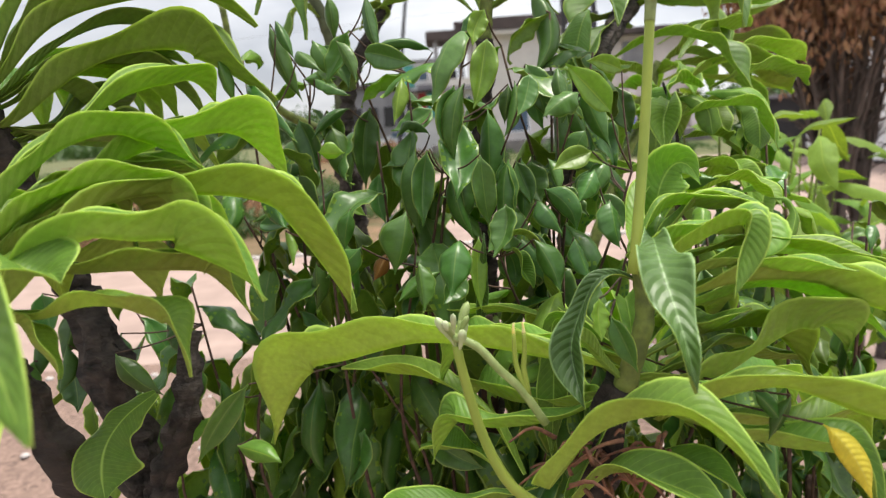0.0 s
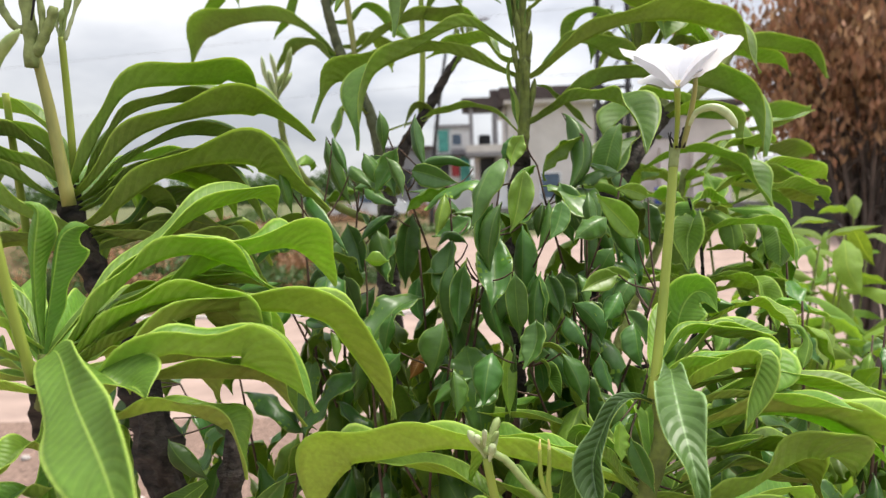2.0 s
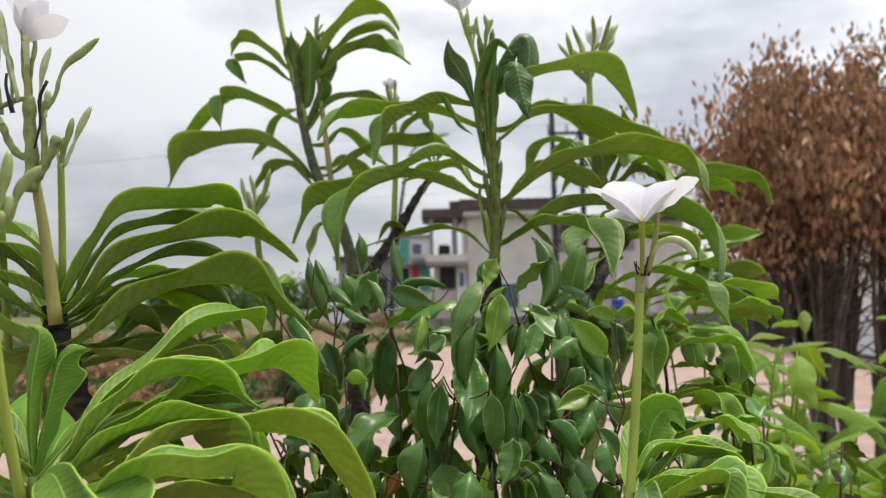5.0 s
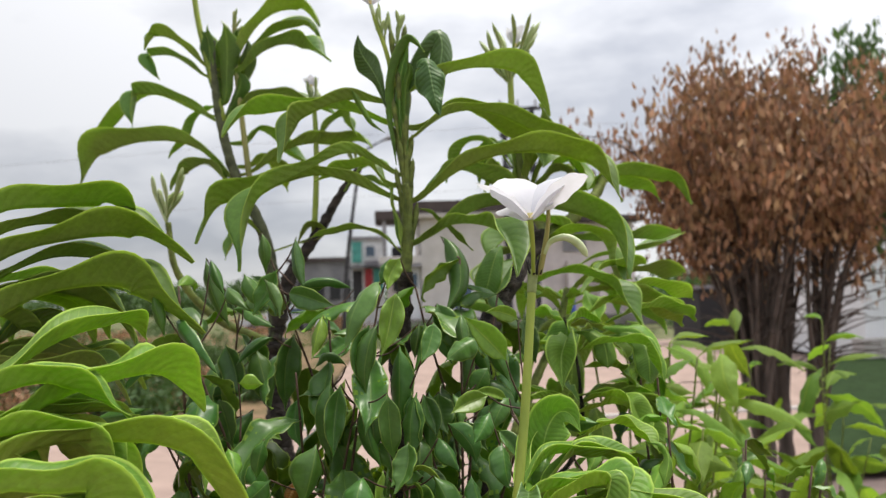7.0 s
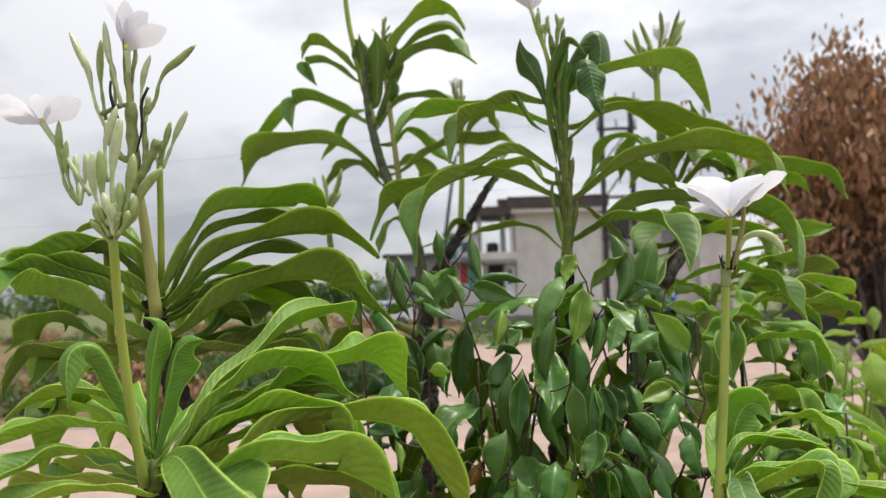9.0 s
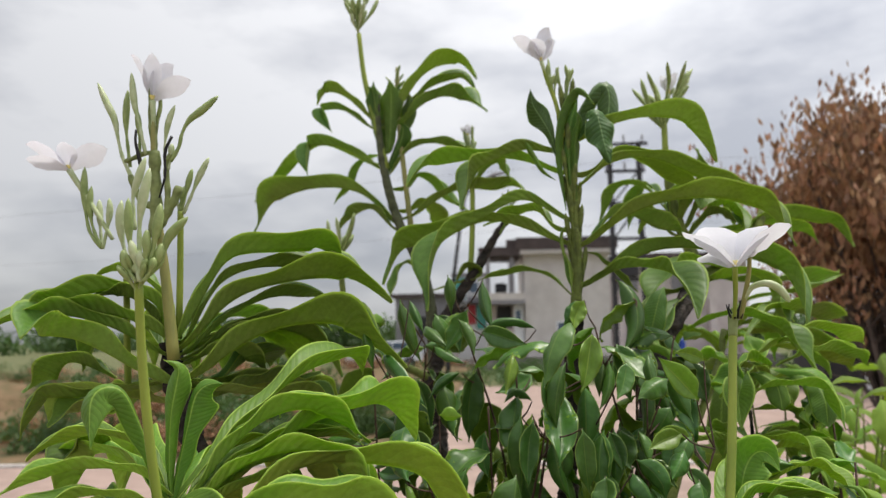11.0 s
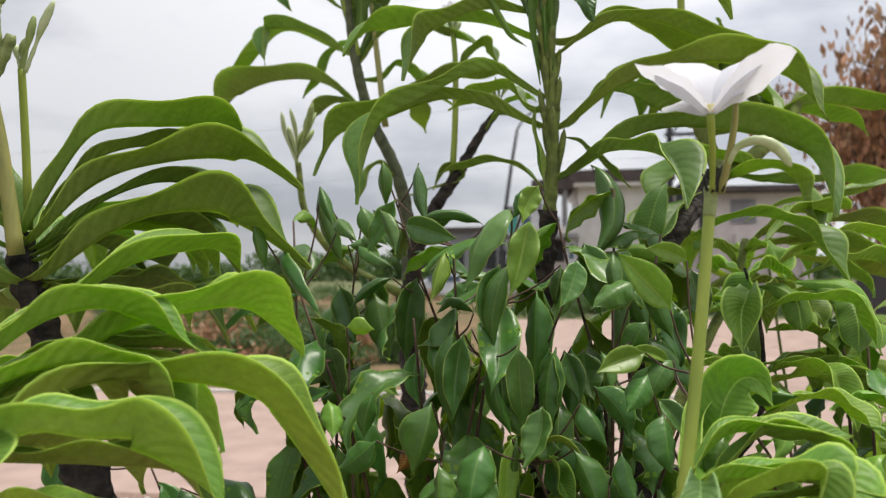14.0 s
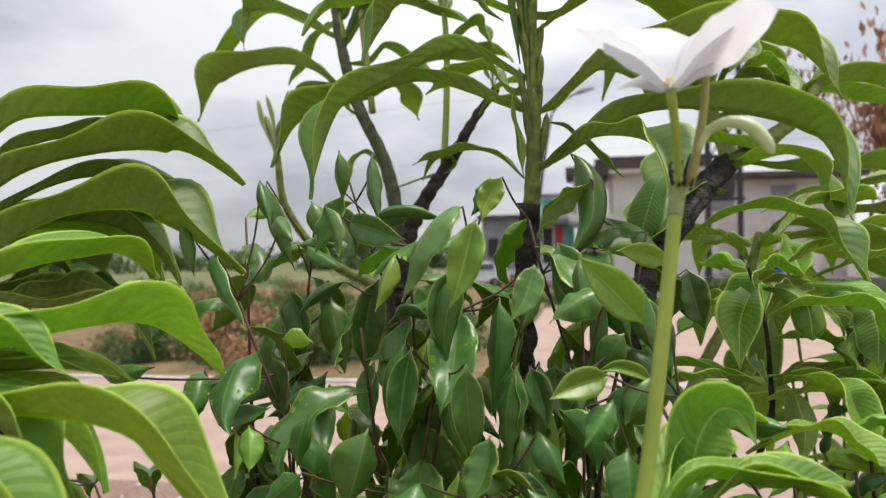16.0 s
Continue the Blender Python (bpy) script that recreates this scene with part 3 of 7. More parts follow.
def terrace_house():
    """A two-storey flat-roofed house: an open terrace under a roof slab at one end, a set-back wing at the other."""
    h = thing("house", "pale two-storey flat-roofed house with a dark roof edge and open terrace", "house", at=(0, 0, 0))
    y = 38.0
    block("wall", (1.7, y, -0.1), (5.9, y + 8, 5.5), PLASTER, h)
    block("wing_wall", (5.9, y + 1.2, -0.1), (13.0, y + 8, 5.2), PINK_PLASTER, h, "dusty pink plastered wing")
    block("lower_wall", (0.0, y + 0.9, -0.1), (1.7, y + 8, 3.05), PINK_PLASTER, h, "dusty pink wall under the terrace")
    block("roof", (1.5, y - 0.5, 5.5), (6.2, y + 8.4, 5.72), PLASTER, h, bevel=0.04)
    block("roof_upstand", (1.3, y - 0.55, 5.72), (6.3, y + 8.3, 6.32), ROOF_EDGE, h, "brown brick parapet on the roof", bevel=0.03)
    block("wing_roof", (6.2, y + 0.3, 5.2), (13.4, y + 8.3, 5.5), ROOF_EDGE, h, bevel=0.04)
    block("terrace_roof", (-0.55, y - 0.5, 5.40), (1.5, y + 2.6, 5.88), ROOF_EDGE, h, "dark slab over the terrace", bevel=0.04)
    block("roof_pier", (0.85, y + 0.2, 5.88), (1.3, y + 0.7, 6.32), ROOF_EDGE, h)
    block("balcony_floor", (-0.4, y - 0.5, 3.05), (1.7, y + 2.6, 3.25), GREY_WALL, h)
    block("balcony_wall", (-0.4, y - 0.5, 3.25), (1.7, y - 0.35, 3.60), PLASTER, h)
    for x, d in ((-0.2, -0.33), (1.0, -0.33), (-0.2, 2.3), (1.0, 2.3)):
        block("column", (x, y + d, 3.25), (x + 0.2, y + d + 0.2, 5.40), GREY_WALL, h)
    block("tank", (0.25, y + 0.6, 3.25), (0.85, y + 1.2, 4.15), DARK_AND_SHADE, h, "dark water tank on the terrace", bevel=0.06)
    # Flat dark panel: the shade under the terrace, painted on the wall.
    block("recess", (0.3, y + 0.82, 1.9), (1.05, y + 0.9, 3.0), DARK_AND_SHADE, h, "dark panel painted as shade under the terrace")
    block("pier", (1.15, y + 0.2, -0.1), (1.65, y + 0.86, 3.05), WHITE_WALL, h)
    window(h, 1.25, 1.5, y + 0.2, 2.0, 2.75)
    window(h, 3.3, 4.2, y, 0.9, 2.1)
    # Grey panels on the solid wall paint the shade of veranda bays.
    block("veranda_shade", (6.4, y + 1.12, 3.7), (7.5, y + 1.2, 4.9), GREY_WALL, h, "grey panel painted as veranda shade")
    block("veranda_shade", (9.2, y + 1.12, 3.7), (10.4, y + 1.2, 4.9), GREY_WALL, h, "grey panel painted as veranda shade")
    for x in (6.3, 7.7, 9.3, 10.9, 12.4):
        block("pier", (x, y + 0.6, 0.5), (x + 0.35, y + 1.1, 3.2), PINK_PLASTER, h)
    block("plinth", (-0.6, y - 1.6, -0.12), (13.6, y + 0.58, 0.48), DARK_STONE, h, "grey stone plinth and forecourt", bevel=0.04)
    return h


terrace_house()

shop = thing("shop_building", "whitish shop with teal shutters and a red door", "building")
block("wall", (-2.1, 44, -0.1), (-0.2, 50, 5.0), WHITE_WALL, shop)
block("sign", (-2.0, 43.85, 3.65), (-1.45, 44, 4.85), TEAL, shop, "teal painted sign panel")
block("sign_board", (-1.3, 43.9, 3.4), (-0.35, 44, 3.75), GREY_WALL, shop)
block("shutter", (-1.3, 43.9, 2.2), (-0.85, 44, 3.3), RED, shop, "red shutter")
block("shutter", (-0.8, 43.88, 1.9), (-0.25, 44, 3.3), TEAL, shop, "teal shutter")
# The unlit inside of the shop, painted as a dark panel.
block("opening_shade", (-2.0, 43.92, 1.2), (-1.45, 44, 3.2), DARK_AND_SHADE, shop)
block("canopy", (-2.2, 43.2, 3.36), (-0.15, 44, 3.42), STEEL, shop)
block("roof", (-2.25, 43.8, 5.0), (-0.05, 50.2, 5.15), GREY_WALL, shop)
window(shop, -1.2, -0.7, 44, 4.0, 4.6)

shed = thing("long_shed", "long low grey shed with a row of dark openings", "building")
block("wall", (-6.5, 52, -0.1), (-1.9, 58, 4.2), GREY_WALL, shed)
block("roof", (-6.8, 51.6, 4.2), (-1.7, 58.4, 4.45), ROOF_EDGE, shed)
# Dark panels on the shed's solid wall stand in for inner shade.
for i in range(4):
    block("opening_shade", (-6.1 + i * 1.1, 51.92, 1.6), (-5.4 + i * 1.1, 52, 2.9), DARK_AND_SHADE, shed)

white_house = thing("white_house", "plain white garden house behind the lawn", "house")
block("wall", (9.4, 14.4, 0.0), (18, 20, 3.4), WHITE_WALL, white_house)
block("plinth", (9.1, 14.0, 0.0), (18.2, 14.4, 0.42), KERB, white_house, "pale concrete plinth")
block("roof", (9.1, 14.1, 3.4), (18.3, 20.3, 3.65), WHITE_WALL, white_house)
block("door", (12.0, 14.3, 0.42), (13.0, 14.4, 2.5), GREY_WALL, white_house)

gatehouse = thing("gatehouse", "small dark navy-grey hut by the road", "hut")
block("wall", (8.6, 20.5, -0.1), (9.8, 22.5, 1.5), DARK_AND_SHADE, gatehouse)
block("roof", (8.45, 20.3, 1.5), (9.95, 22.7, 1.6), GREY_WALL, gatehouse)

far_wall = thing("boundary_wall", "long grey-brown boundary wall with piers far across the road", "wall")
block("wall_panel", (14.0, 33.0, -0.12), (30.0, 33.3, 1.35), GREY_WALL, far_wall)
for i in range(8):
    block("pier", (14.0 + i * 2.2, 32.85, -0.12), (14.4 + i * 2.4, 33.25, 1.6), PLASTER, far_wall)
block("coping", (13.9, 32.9, 1.35), (30.1, 33.4, 1.45), ROOF_EDGE, far_wall)

drum = thing("drum", "blue plastic drum standing on a stone plinth", "drum")
tube("body", [(8.9, 36.9, 0.48), (8.9, 36.9, 0.8), (8.9, 36.9, 1.25)], 0.30, 0.30, BLUE, drum, count=10, sides=18, swell=((0, 0.1, 0.5, 0.9, 1), (0.92, 1.0, 0.97, 1.0, 0.9)))


# ---- poles and wires ----
def pylon():
    p = thing("power_pylon", "two-legged dark steel transformer pylon with cross arms", "pylon")
    for x in (4.85, 6.0):
        block("leg", (x - 0.09, 29.9, -0.12), (x + 0.09, 30.1, 9.1), STEEL, p)
    for z, e in ((9.0, 0.35), (7.9, 0.2), (6.6, 0.2), (5.2, 0.15), (3.6, 0.15)):
        block("cross_arm", (4.85 - e, 29.84, z - 0.06), (6.0 + e, 29.93, z + 0.06), STEEL, p)
    for z0, z1 in ((6.6, 7.9), (5.2, 6.6)):
        tube("brace", [(4.9, 30, z0), (5.42, 30, (z0 + z1) / 2), (5.95, 30, z1)], 0.035, 0.035, STEEL, p, count=4, sides=6)
    for x in (4.7, 5.42, 6.15):
        for z in (9.05, 7.95):
            tube("insulator", [(x, 29.9, z), (x, 29.9, z + 0.16), (x, 29.9, z + 0.32)], 0.06, 0.05, GREY_WALL, p, count=7, sides=8, swell=((0, 0.2, 0.4, 0.6, 0.8, 1), (1, 0.6, 1, 0.6, 1, 0.5)))
    block("transformer", (5.1, 29.6, 3.7), (5.75, 30.3, 4.7), STEEL, p, "grey transformer tank", 0.04)
    return p


pylon()
for k, (z, y0) in enumerate(((8.27, 29.9), (6.2, 33.0))):
    w = tube("power_cable", [(-60, y0 + 20, z + 1.0), (-24, y0 + 6, z - 0.5), (4.7, y0, z), (22, y0 - 1, z - 0.4), (48, y0 - 3, z + 0.6)], 0.006, 0.006, GREY_WALL, count=40, sides=5)
    tagged(w, "thin dark overhead power cable", "cable", group="power cables")

lamp = thing("street_lamp", "slender leaning grey street lamp with one arm", "street lamp")
tube("pole", [(-1.75, 30, -0.12), (-1.6, 30, 2.5), (-1.25, 30, 5.2), (-0.95, 30, 7.0)], 0.10, 0.06, STEEL, lamp, count=14)
tube("arm", [(-0.95, 30, 7.0), (-0.6, 30, 7.5), (0.05, 30, 7.85)], 0.045, 0.035, STEEL, lamp, count=8)
tube("lamp_head", [(0.0, 30, 7.82), (0.3, 30, 7.93), (0.72, 30, 8.0)], 0.09, 0.07, GREY_WALL, lamp, count=8, swell=((0, 0.3, 1), (0.5, 1.2, 0.6)))


# ---- car ----
def car(at, turn):
    c = thing("car", "white parked hatchback on the open ground", "car")
    bm = bmesh.new()
    outline = ((-2.0, 0.35), (-2.05, 0.75), (-1.55, 0.92), (-0.75, 1.0), (-0.15, 1.42), (1.0, 1.45), (1.7, 1.05), (1.98, 0.95), (2.0, 0.4))
    left = [bm.verts.new((x, -0.8 if z < 1.1 else -0.64, z)) for x, z in outline]
    right = [bm.verts.new((x, 0.8 if z < 1.1 else 0.64, z)) for x, z in outline]
    bm.faces.new(left)
    bm.faces.new(list(reversed(right)))
    for i in range(len(outline)):
        j = (i + 1) % len(outline)
        bm.faces.new((left[j], left[i], right[i], right[j]))
    bmesh.ops.bevel(bm, geom=list(bm.edges), offset=0.06, segments=2, affect="EDGES")
    part("body", bm, CAR_PAINT, c)
    for x0, x1 in ((-0.45, 0.35), (0.42, 1.2)):
        block("side_window", (x0, -0.80, 1.02), (x1, -0.72, 1.34), GLASS, c, bevel=0.02)
    for x in (-1.3, 1.25):
        for y in (-0.82, 0.82):
            wheel = tube("wheel", [(x, y - 0.1, 0.31), (x, y, 0.31), (x, y + 0.1, 0.31)], 0.31, 0.31, TYRE, c, count=4, sides=18)
            tube("rim", [(x, y - 0.11, 0.31), (x, y, 0.31), (x, y + 0.11, 0.31)], 0.18, 0.18, STEEL, wheel, count=3, sides=14)
    c.matrix_basis = pose(*at, 0, 0, turn)
    return c


car((-5.6, 40, -0.12), 8)
copy_thing(bpy.data.objects["car"], pose(-2.6, 47, -0.12, 0, 0, -6))


# ---- scattered greenery far off ----
def leaf_cloud(centres, per, spread, size, seed, droop=0.6, shape_w=0.3):
    """Many small folded leaves round the given centres, as one mesh."""
    rng = np.random.RandomState(seed)
    c = np.repeat(np.array(centres, float), per, axis=0)
    n = len(c)
    p = c + rng.normal(0, 1, (n, 3)).clip(-1.7, 1.7) * np.array(spread)
    d = rng.normal(0, 1, (n, 3))
    d[:, 2] -= droop * 1.6
    d /= np.linalg.norm(d, axis=1)[:, None]
    s = np.cross(d, rng.normal(0, 1, (n, 3)))
    s /= np.linalg.norm(s, axis=1)[:, None]
    u = np.cross(s, d)
    ln = (size * rng.uniform(0.6, 1.25, n))[:, None]
    wd = ln * shape_w
    quads = np.stack([p, p + d * ln * 0.45 + s * wd + u * wd * 0.3, p + d * ln, p + d * ln * 0.5 - s * wd + u * wd * 0.3, p + d * ln * 0.5], 1)
    verts = quads.reshape(-1, 3)
    i = np.arange(n)[:, None] * 5
    tris = np.concatenate([i + [0, 1, 4], i + [1, 2, 4], i + [4, 2, 3], i + [0, 4, 3]], 0)
    me = bpy.data.meshes.new("leaf_cloud")
    me.from_pydata(verts.tolist(), [], tris.tolist())
    layer = me.uv_layers.new(name="blade")
    base = np.array([(0.5, 0), (0.95, 0.5), (0.5, 1), (0.05, 0.5), (0.5, 0.5)], dtype=np.float32)
    loops = np.empty(len(me.loops), dtype=np.int32)
    me.loops.foreach_get("vertex_index", loops)
    layer.data.foreach_set("uv", base[loops % 5].ravel())
    return me


def far_bush(x, y, z, w, h, seed, mat, label, per=90):
    rnd = random.Random(seed)
    cs = [(x + rnd.gauss(0, w * 0.4), y + rnd.gauss(0, w * 0.3), z + abs(rnd.gauss(0, h * 0.4)) + 0.1) for _ in range(26)]
    ob = finish("bush", leaf_cloud(cs, per, (w * 0.13, w * 0.13, h * 0.13), 0.045 * (w + h), seed), mat, smooth=False)
    return tagged(ob, label, "bush", group="bushes in the field", kind="stuff")


rb = random.Random(11)
for k in range(54):
    y = rb.uniform(9.6, 26)
    x = -rb.uniform(0.16, 0.62) * y
    mat, lab = ((FAR_GREEN, "low dusty green bush in the field"), (DRY, "low dry brown bush in the field"))[k % 3 == 1]
    far_bush(x, y, -0.05, rb.uniform(0.6, 1.3), rb.uniform(0.3, 0.8), 400 + k, mat, lab)
for k in range(7):
    far_bush(rb.uniform(0.0, 9.0), rb.uniform(25.5, 31), -0.12, rb.uniform(0.8, 1.6), rb.uniform(0.3, 0.6), 80 + k, FAR_GREEN, "low dusty green bush on the verge")


for k in range(12):
    x = rb.uniform(-16, 18)
    far_bush(x, rb.uniform(33, 50) if x < -1 or x > 9 else rb.uniform(26, 29), -0.12, rb.uniform(1.2, 2.4), rb.uniform(0.5, 1.1), 120 + k, (FAR_GREEN, DRY)[k % 4 == 3], "scrubby bush far across the open ground", 60)


def far_trees(seed=5):
    """A thin belt of trees on the horizon."""
    rnd = random.Random(seed)
    cs = []
    for k in range(110):
        a = radians(rnd.uniform(-52, 40))
        d = rnd.uniform(120, 190)
        h = rnd.uniform(2.0, 5.5)
        for _ in range(9):
            cs.append((d * math.sin(a) + rnd.gauss(0, 2.6), d * math.cos(a), h * rnd.uniform(0.1, 1.0)))
    ob = finish("far_woods", leaf_cloud(cs, 40, (1.5, 1.5, 0.7), 1.0, seed), FAR_GREEN, smooth=False)
    return tagged(ob, "hazy dark green belt of trees on the horizon", "trees", kind="stuff")


far_trees()

mound_verts, mound_faces = [], []
for j in range(17):
    for i in range(41):
        u, v = i / 40, j / 16
        hgt = math.sin(math.pi * u) ** 0.7 * math.sin(math.pi * v) * (0.75 + 0.5 * noise.noise(Vector((u * 6, v * 3, 2))))
        mound_verts.append((-17 + 9.5 * u, 16.5 + 3 * v, -0.05 + 0.85 * hgt))
for j in range(16):
    for i in range(40):
        a = j * 41 + i
        mound_faces.append((a, a + 1, a + 42, a + 41))
me = bpy.data.meshes.new("soil_mound")
me.from_pydata(mound_verts, [], mound_faces)
tagged(finish("soil_mound", me, SOIL), "reddish-brown heap of dry soil in the field", "soil", kind="structure")


# ---- dead tree and the green one behind ----
def broom_tree(name, at, stems, height, width, leaf_mat, wood, seed, leaves, size, label, low=0.45, group="", clump=0.06, trunks=((0, 0),), fork=0.38):
    """A few upright trunks that part into many thin stems, which fan out into forked twigs with hanging clumps of leaves and gaps between them."""
    t = thing(name, label, "tree", group)
    rnd = random.Random(seed)
    x0, y0, z0 = at
    tips = []
    for dx, dy in trunks:
        tube("trunk", [(x0 + dx, y0 + dy, z0), (x0 + dx * 1.1 + 0.02, y0 + dy, z0 + height * fork * 0.5), (x0 + dx * 1.25, y0 + dy, z0 + height * fork * 1.05)], 0.050, 0.032, wood, t, count=22, sides=10, rough=0.35)
    for k in range(stems):
        ang, f = k * 2.4, math.sqrt((k + 0.5) / stems)
        way = Vector((math.cos(ang), math.sin(ang), 0))
        dx, dy = min(trunks, key=lambda q: (q[0] * 5 - way.x * f) ** 2 + (q[1] * 5 - way.y * f) ** 2)
        reach = width * f * rnd.uniform(0.75, 1.0)
        top = height * (1.0 - 0.14 * f * f) * rnd.uniform(0.86, 1.0)
        end = Vector((x0, y0, z0 + top)) + way * reach
        base = Vector((x0 + dx * 1.2, y0 + dy, z0 + height * fork * rnd.uniform(0.55, 1.0))) + way * 0.03
        midp = base.lerp(end, 0.5) + way * (-0.10 * reach) + Vector((rnd.gauss(0, 0.03), 0, 0.05))
        tube("stem", [base, midp, end], 0.017, 0.004, wood, t, count=14, sides=7, rough=0.3)
        path = spline([base, midp, end], 24)
        for j in range(11):
            q = path[rnd.randrange(4, 24)]
            out = way * rnd.uniform(0.0, 0.24) + Vector((rnd.gauss(0, 0.12), rnd.gauss(0, 0.12), rnd.uniform(0.02, 0.24)))
            e = q + out
            tube("twig", [q, q.lerp(e, 0.5) + Vector((0, 0, 0.03)), e], 0.006, 0.002, wood, t, count=5, sides=5)
            leafy = (e.z - z0) / height
            if leafy > low * rnd.uniform(0.88, 1.12):
                for _ in range(1 + rnd.randrange(3) + (leafy > 0.72) * 2):
                    tips.append(q.lerp(e, rnd.uniform(0.35, 1.08)) + Vector((rnd.gauss(0, 0.05), rnd.gauss(0, 0.05), rnd.gauss(-0.03, 0.04))))
    per = max(1, leaves // len(tips))
    crown = finish("crown", leaf_cloud([p[:] for p in tips], per, (clump, clump, clump * 1.5), size, seed, 2.2, 0.2), leaf_mat, t, smooth=False)
    tagged(crown, kind="stuff")
    return t


broom_tree("dead_tree", (2.16, 4.0, 0), 54, 2.66, 0.82, DRY, DEAD_WOOD, 3, 26000, 0.056, "dried-out shrub tree with hanging rusty brown leaves on grey stems", 0.67, clump=0.050, trunks=((-0.10, 0.0), (0.03, 0.08), (0.14, -0.02)))
broom_tree("green_tree", (4.12, 5.7, 0), 9, 3.45, 0.55, FAR_GREEN, DEAD_WOOD, 9, 4600, 0.12, "leafy dark green tree behind the dried-out one", 0.60, clump=0.09)


# ---- saplings at the side ----
def lance_set(mat):
    made = []
    for k in range(8):
        r = random.Random(60 + k)
        bow, fall = r.uniform(0.05, 0.14), r.uniform(0.10, 0.45)
        me = blade_mesh("leaf", [(0, 0, 0), (0.30, 0, bow), (0.66, r.uniform(-0.05, 0.05), bow - 0.35 * fall), (0.98 - 0.15 * fall, r.uniform(-0.10, 0.10), bow - fall)], r.uniform(0.15, 0.195), r.uniform(8, 38), shape=LANCE, rows=12, cols=3, wave=r.uniform(0.05, 0.2), seed=k)
        me.materials.append(mat)
        me.shade_smooth()
        made.append(me)
    return made


def sapling(base, tips, per_stem, size, seed, label, blades, start=0.62, droop=0.55):
    """Thin stems from one foot, each with drooping leaves along its upper part."""
    t = thing("sapling", label, "shrub", "saplings beside the bed")
    rnd = random.Random(seed)
    foot = Vector(base)
    for k, tip in enumerate(tips):
        end = Vector(tip)
        root = foot + Vector((0.04 * math.cos(k * 2.4), 0.04 * math.sin(k * 2.4), 0))
        mid = root.lerp(end, 0.55) + Vector((0.12 * (foot.x - end.x), 0.03, 0.03))
        stem = tube("stem", [root, mid, end], 0.0052, 0.0017, GREEN_STEM, t, count=16, sides=6)
        path = spline([root, mid, end], 60)
        for i in range(per_stem):
            f = i / max(1, per_stem - 1)
            q = path[min(59, int(60 * (start + (1 - start) * f ** 0.8)))]
            ob = new("leaf", blades[rnd.randrange(len(blades))])
            ob.parent = stem
            s = size * rnd.uniform(0.6, 1.1) * (1.0 - 0.35 * f**3)
            ob.matrix_basis = Matrix.Translation(q) @ Euler((rnd.gauss(0, 0.6), droop * (1.2 - 1.3 * f) + rnd.gauss(0, 0.40), i * 2.4 + rnd.uniform(-0.5, 0.5))).to_matrix().to_4x4() @ Matrix.Diagonal((s, s, s, 1))
    return t


lances = lance_set(SAPLING)
sapling((1.0, 2.1, 0), ((1.04, 2.10, 1.40), (0.95, 2.05, 1.31), (0.88, 2.0, 1.27), (1.10, 2.15, 1.22), (0.80, 1.95, 1.19), (0.99, 2.0, 1.06), (1.14, 2.10, 1.08)), 8, 0.25, 21, "light green sapling with long drooping leaves on thin stems", lances)
sapling((0.47, 1.22, 0), ((0.35, 1.15, 1.43), (0.43, 1.2, 1.41), (0.51, 1.22, 1.37), (0.44, 1.1, 1.31), (0.57, 1.25, 1.34), (0.63, 1.3, 1.27), (0.34, 1.1, 1.31), (0.52, 1.12, 1.24), (0.66, 1.35, 1.36)), 9, 0.18, 22, "light green sapling with long leaves close behind the frangipani", lances, 0.72)
sapling((1.32, 2.15, 0), ((1.30, 2.1, 1.36), (1.38, 2.2, 1.28), (1.26, 2.05, 1.21), (1.35, 2.1, 1.10), (1.46, 2.15, 1.0)), 7, 0.25, 24, "light green sapling with crowded leaves before the dried-out tree", lances)
sapling((1.52, 2.05, 0), ((1.56, 2.1, 1.06), (1.48, 2.0, 0.95), (1.62, 2.0, 0.88), (1.40, 1.9, 0.86), (1.25, 1.9, 0.84)), 7, 0.28, 23, "light green sapling with long drooping leaves near the lawn", lances)


# ---- frangipani shrubs ----
def branch(shrub, pts, r0, r1, mat, label="", rough=0.0, name="branch", count=18, rings=0):
    swell = None
    if rings:
        f = np.linspace(0, 1, 6 * rings + 1)
        swell = (f, 1 + (0.085 if mat is BARK else 0.045) * np.cos(f * rings * 2 * math.pi + 1.2 * np.sin(f * 9)))
        count = 6 * rings + 1
    return tube(name, pts, r0, r1, mat, shrub, label, count=count, sides=20 if mat is BARK else 12, rough=rough * (2.6 if mat is BARK else 1), swell=swell)



def whorl(shoot, crown, azimuths, length, rise, half, seed):
    """More arching leaves round a crown, towards the given compass angles."""
    rnd = random.Random(seed)
    c = Vector(crown)
    for a in azimuths:
        d = Vector((math.cos(radians(a)), math.sin(radians(a)), 0))
        n, h = length * rnd.uniform(0.8, 1.1), rise * rnd.uniform(0.6, 1.2)
        pts = [c + d * 0.008, c + d * n * 0.28 + Vector((0, 0, h * 0.75)), c + d * n * 0.6 + Vector((0, 0, h)), c + d * n * 0.85 + Vector((0, 0, h * 0.6)), c + d * n * 0.93 + Vector((0, 0, h * 0.6 - 0.05))]
        leaf(shoot, pts, half * rnd.uniform(0.85, 1.1), 54)

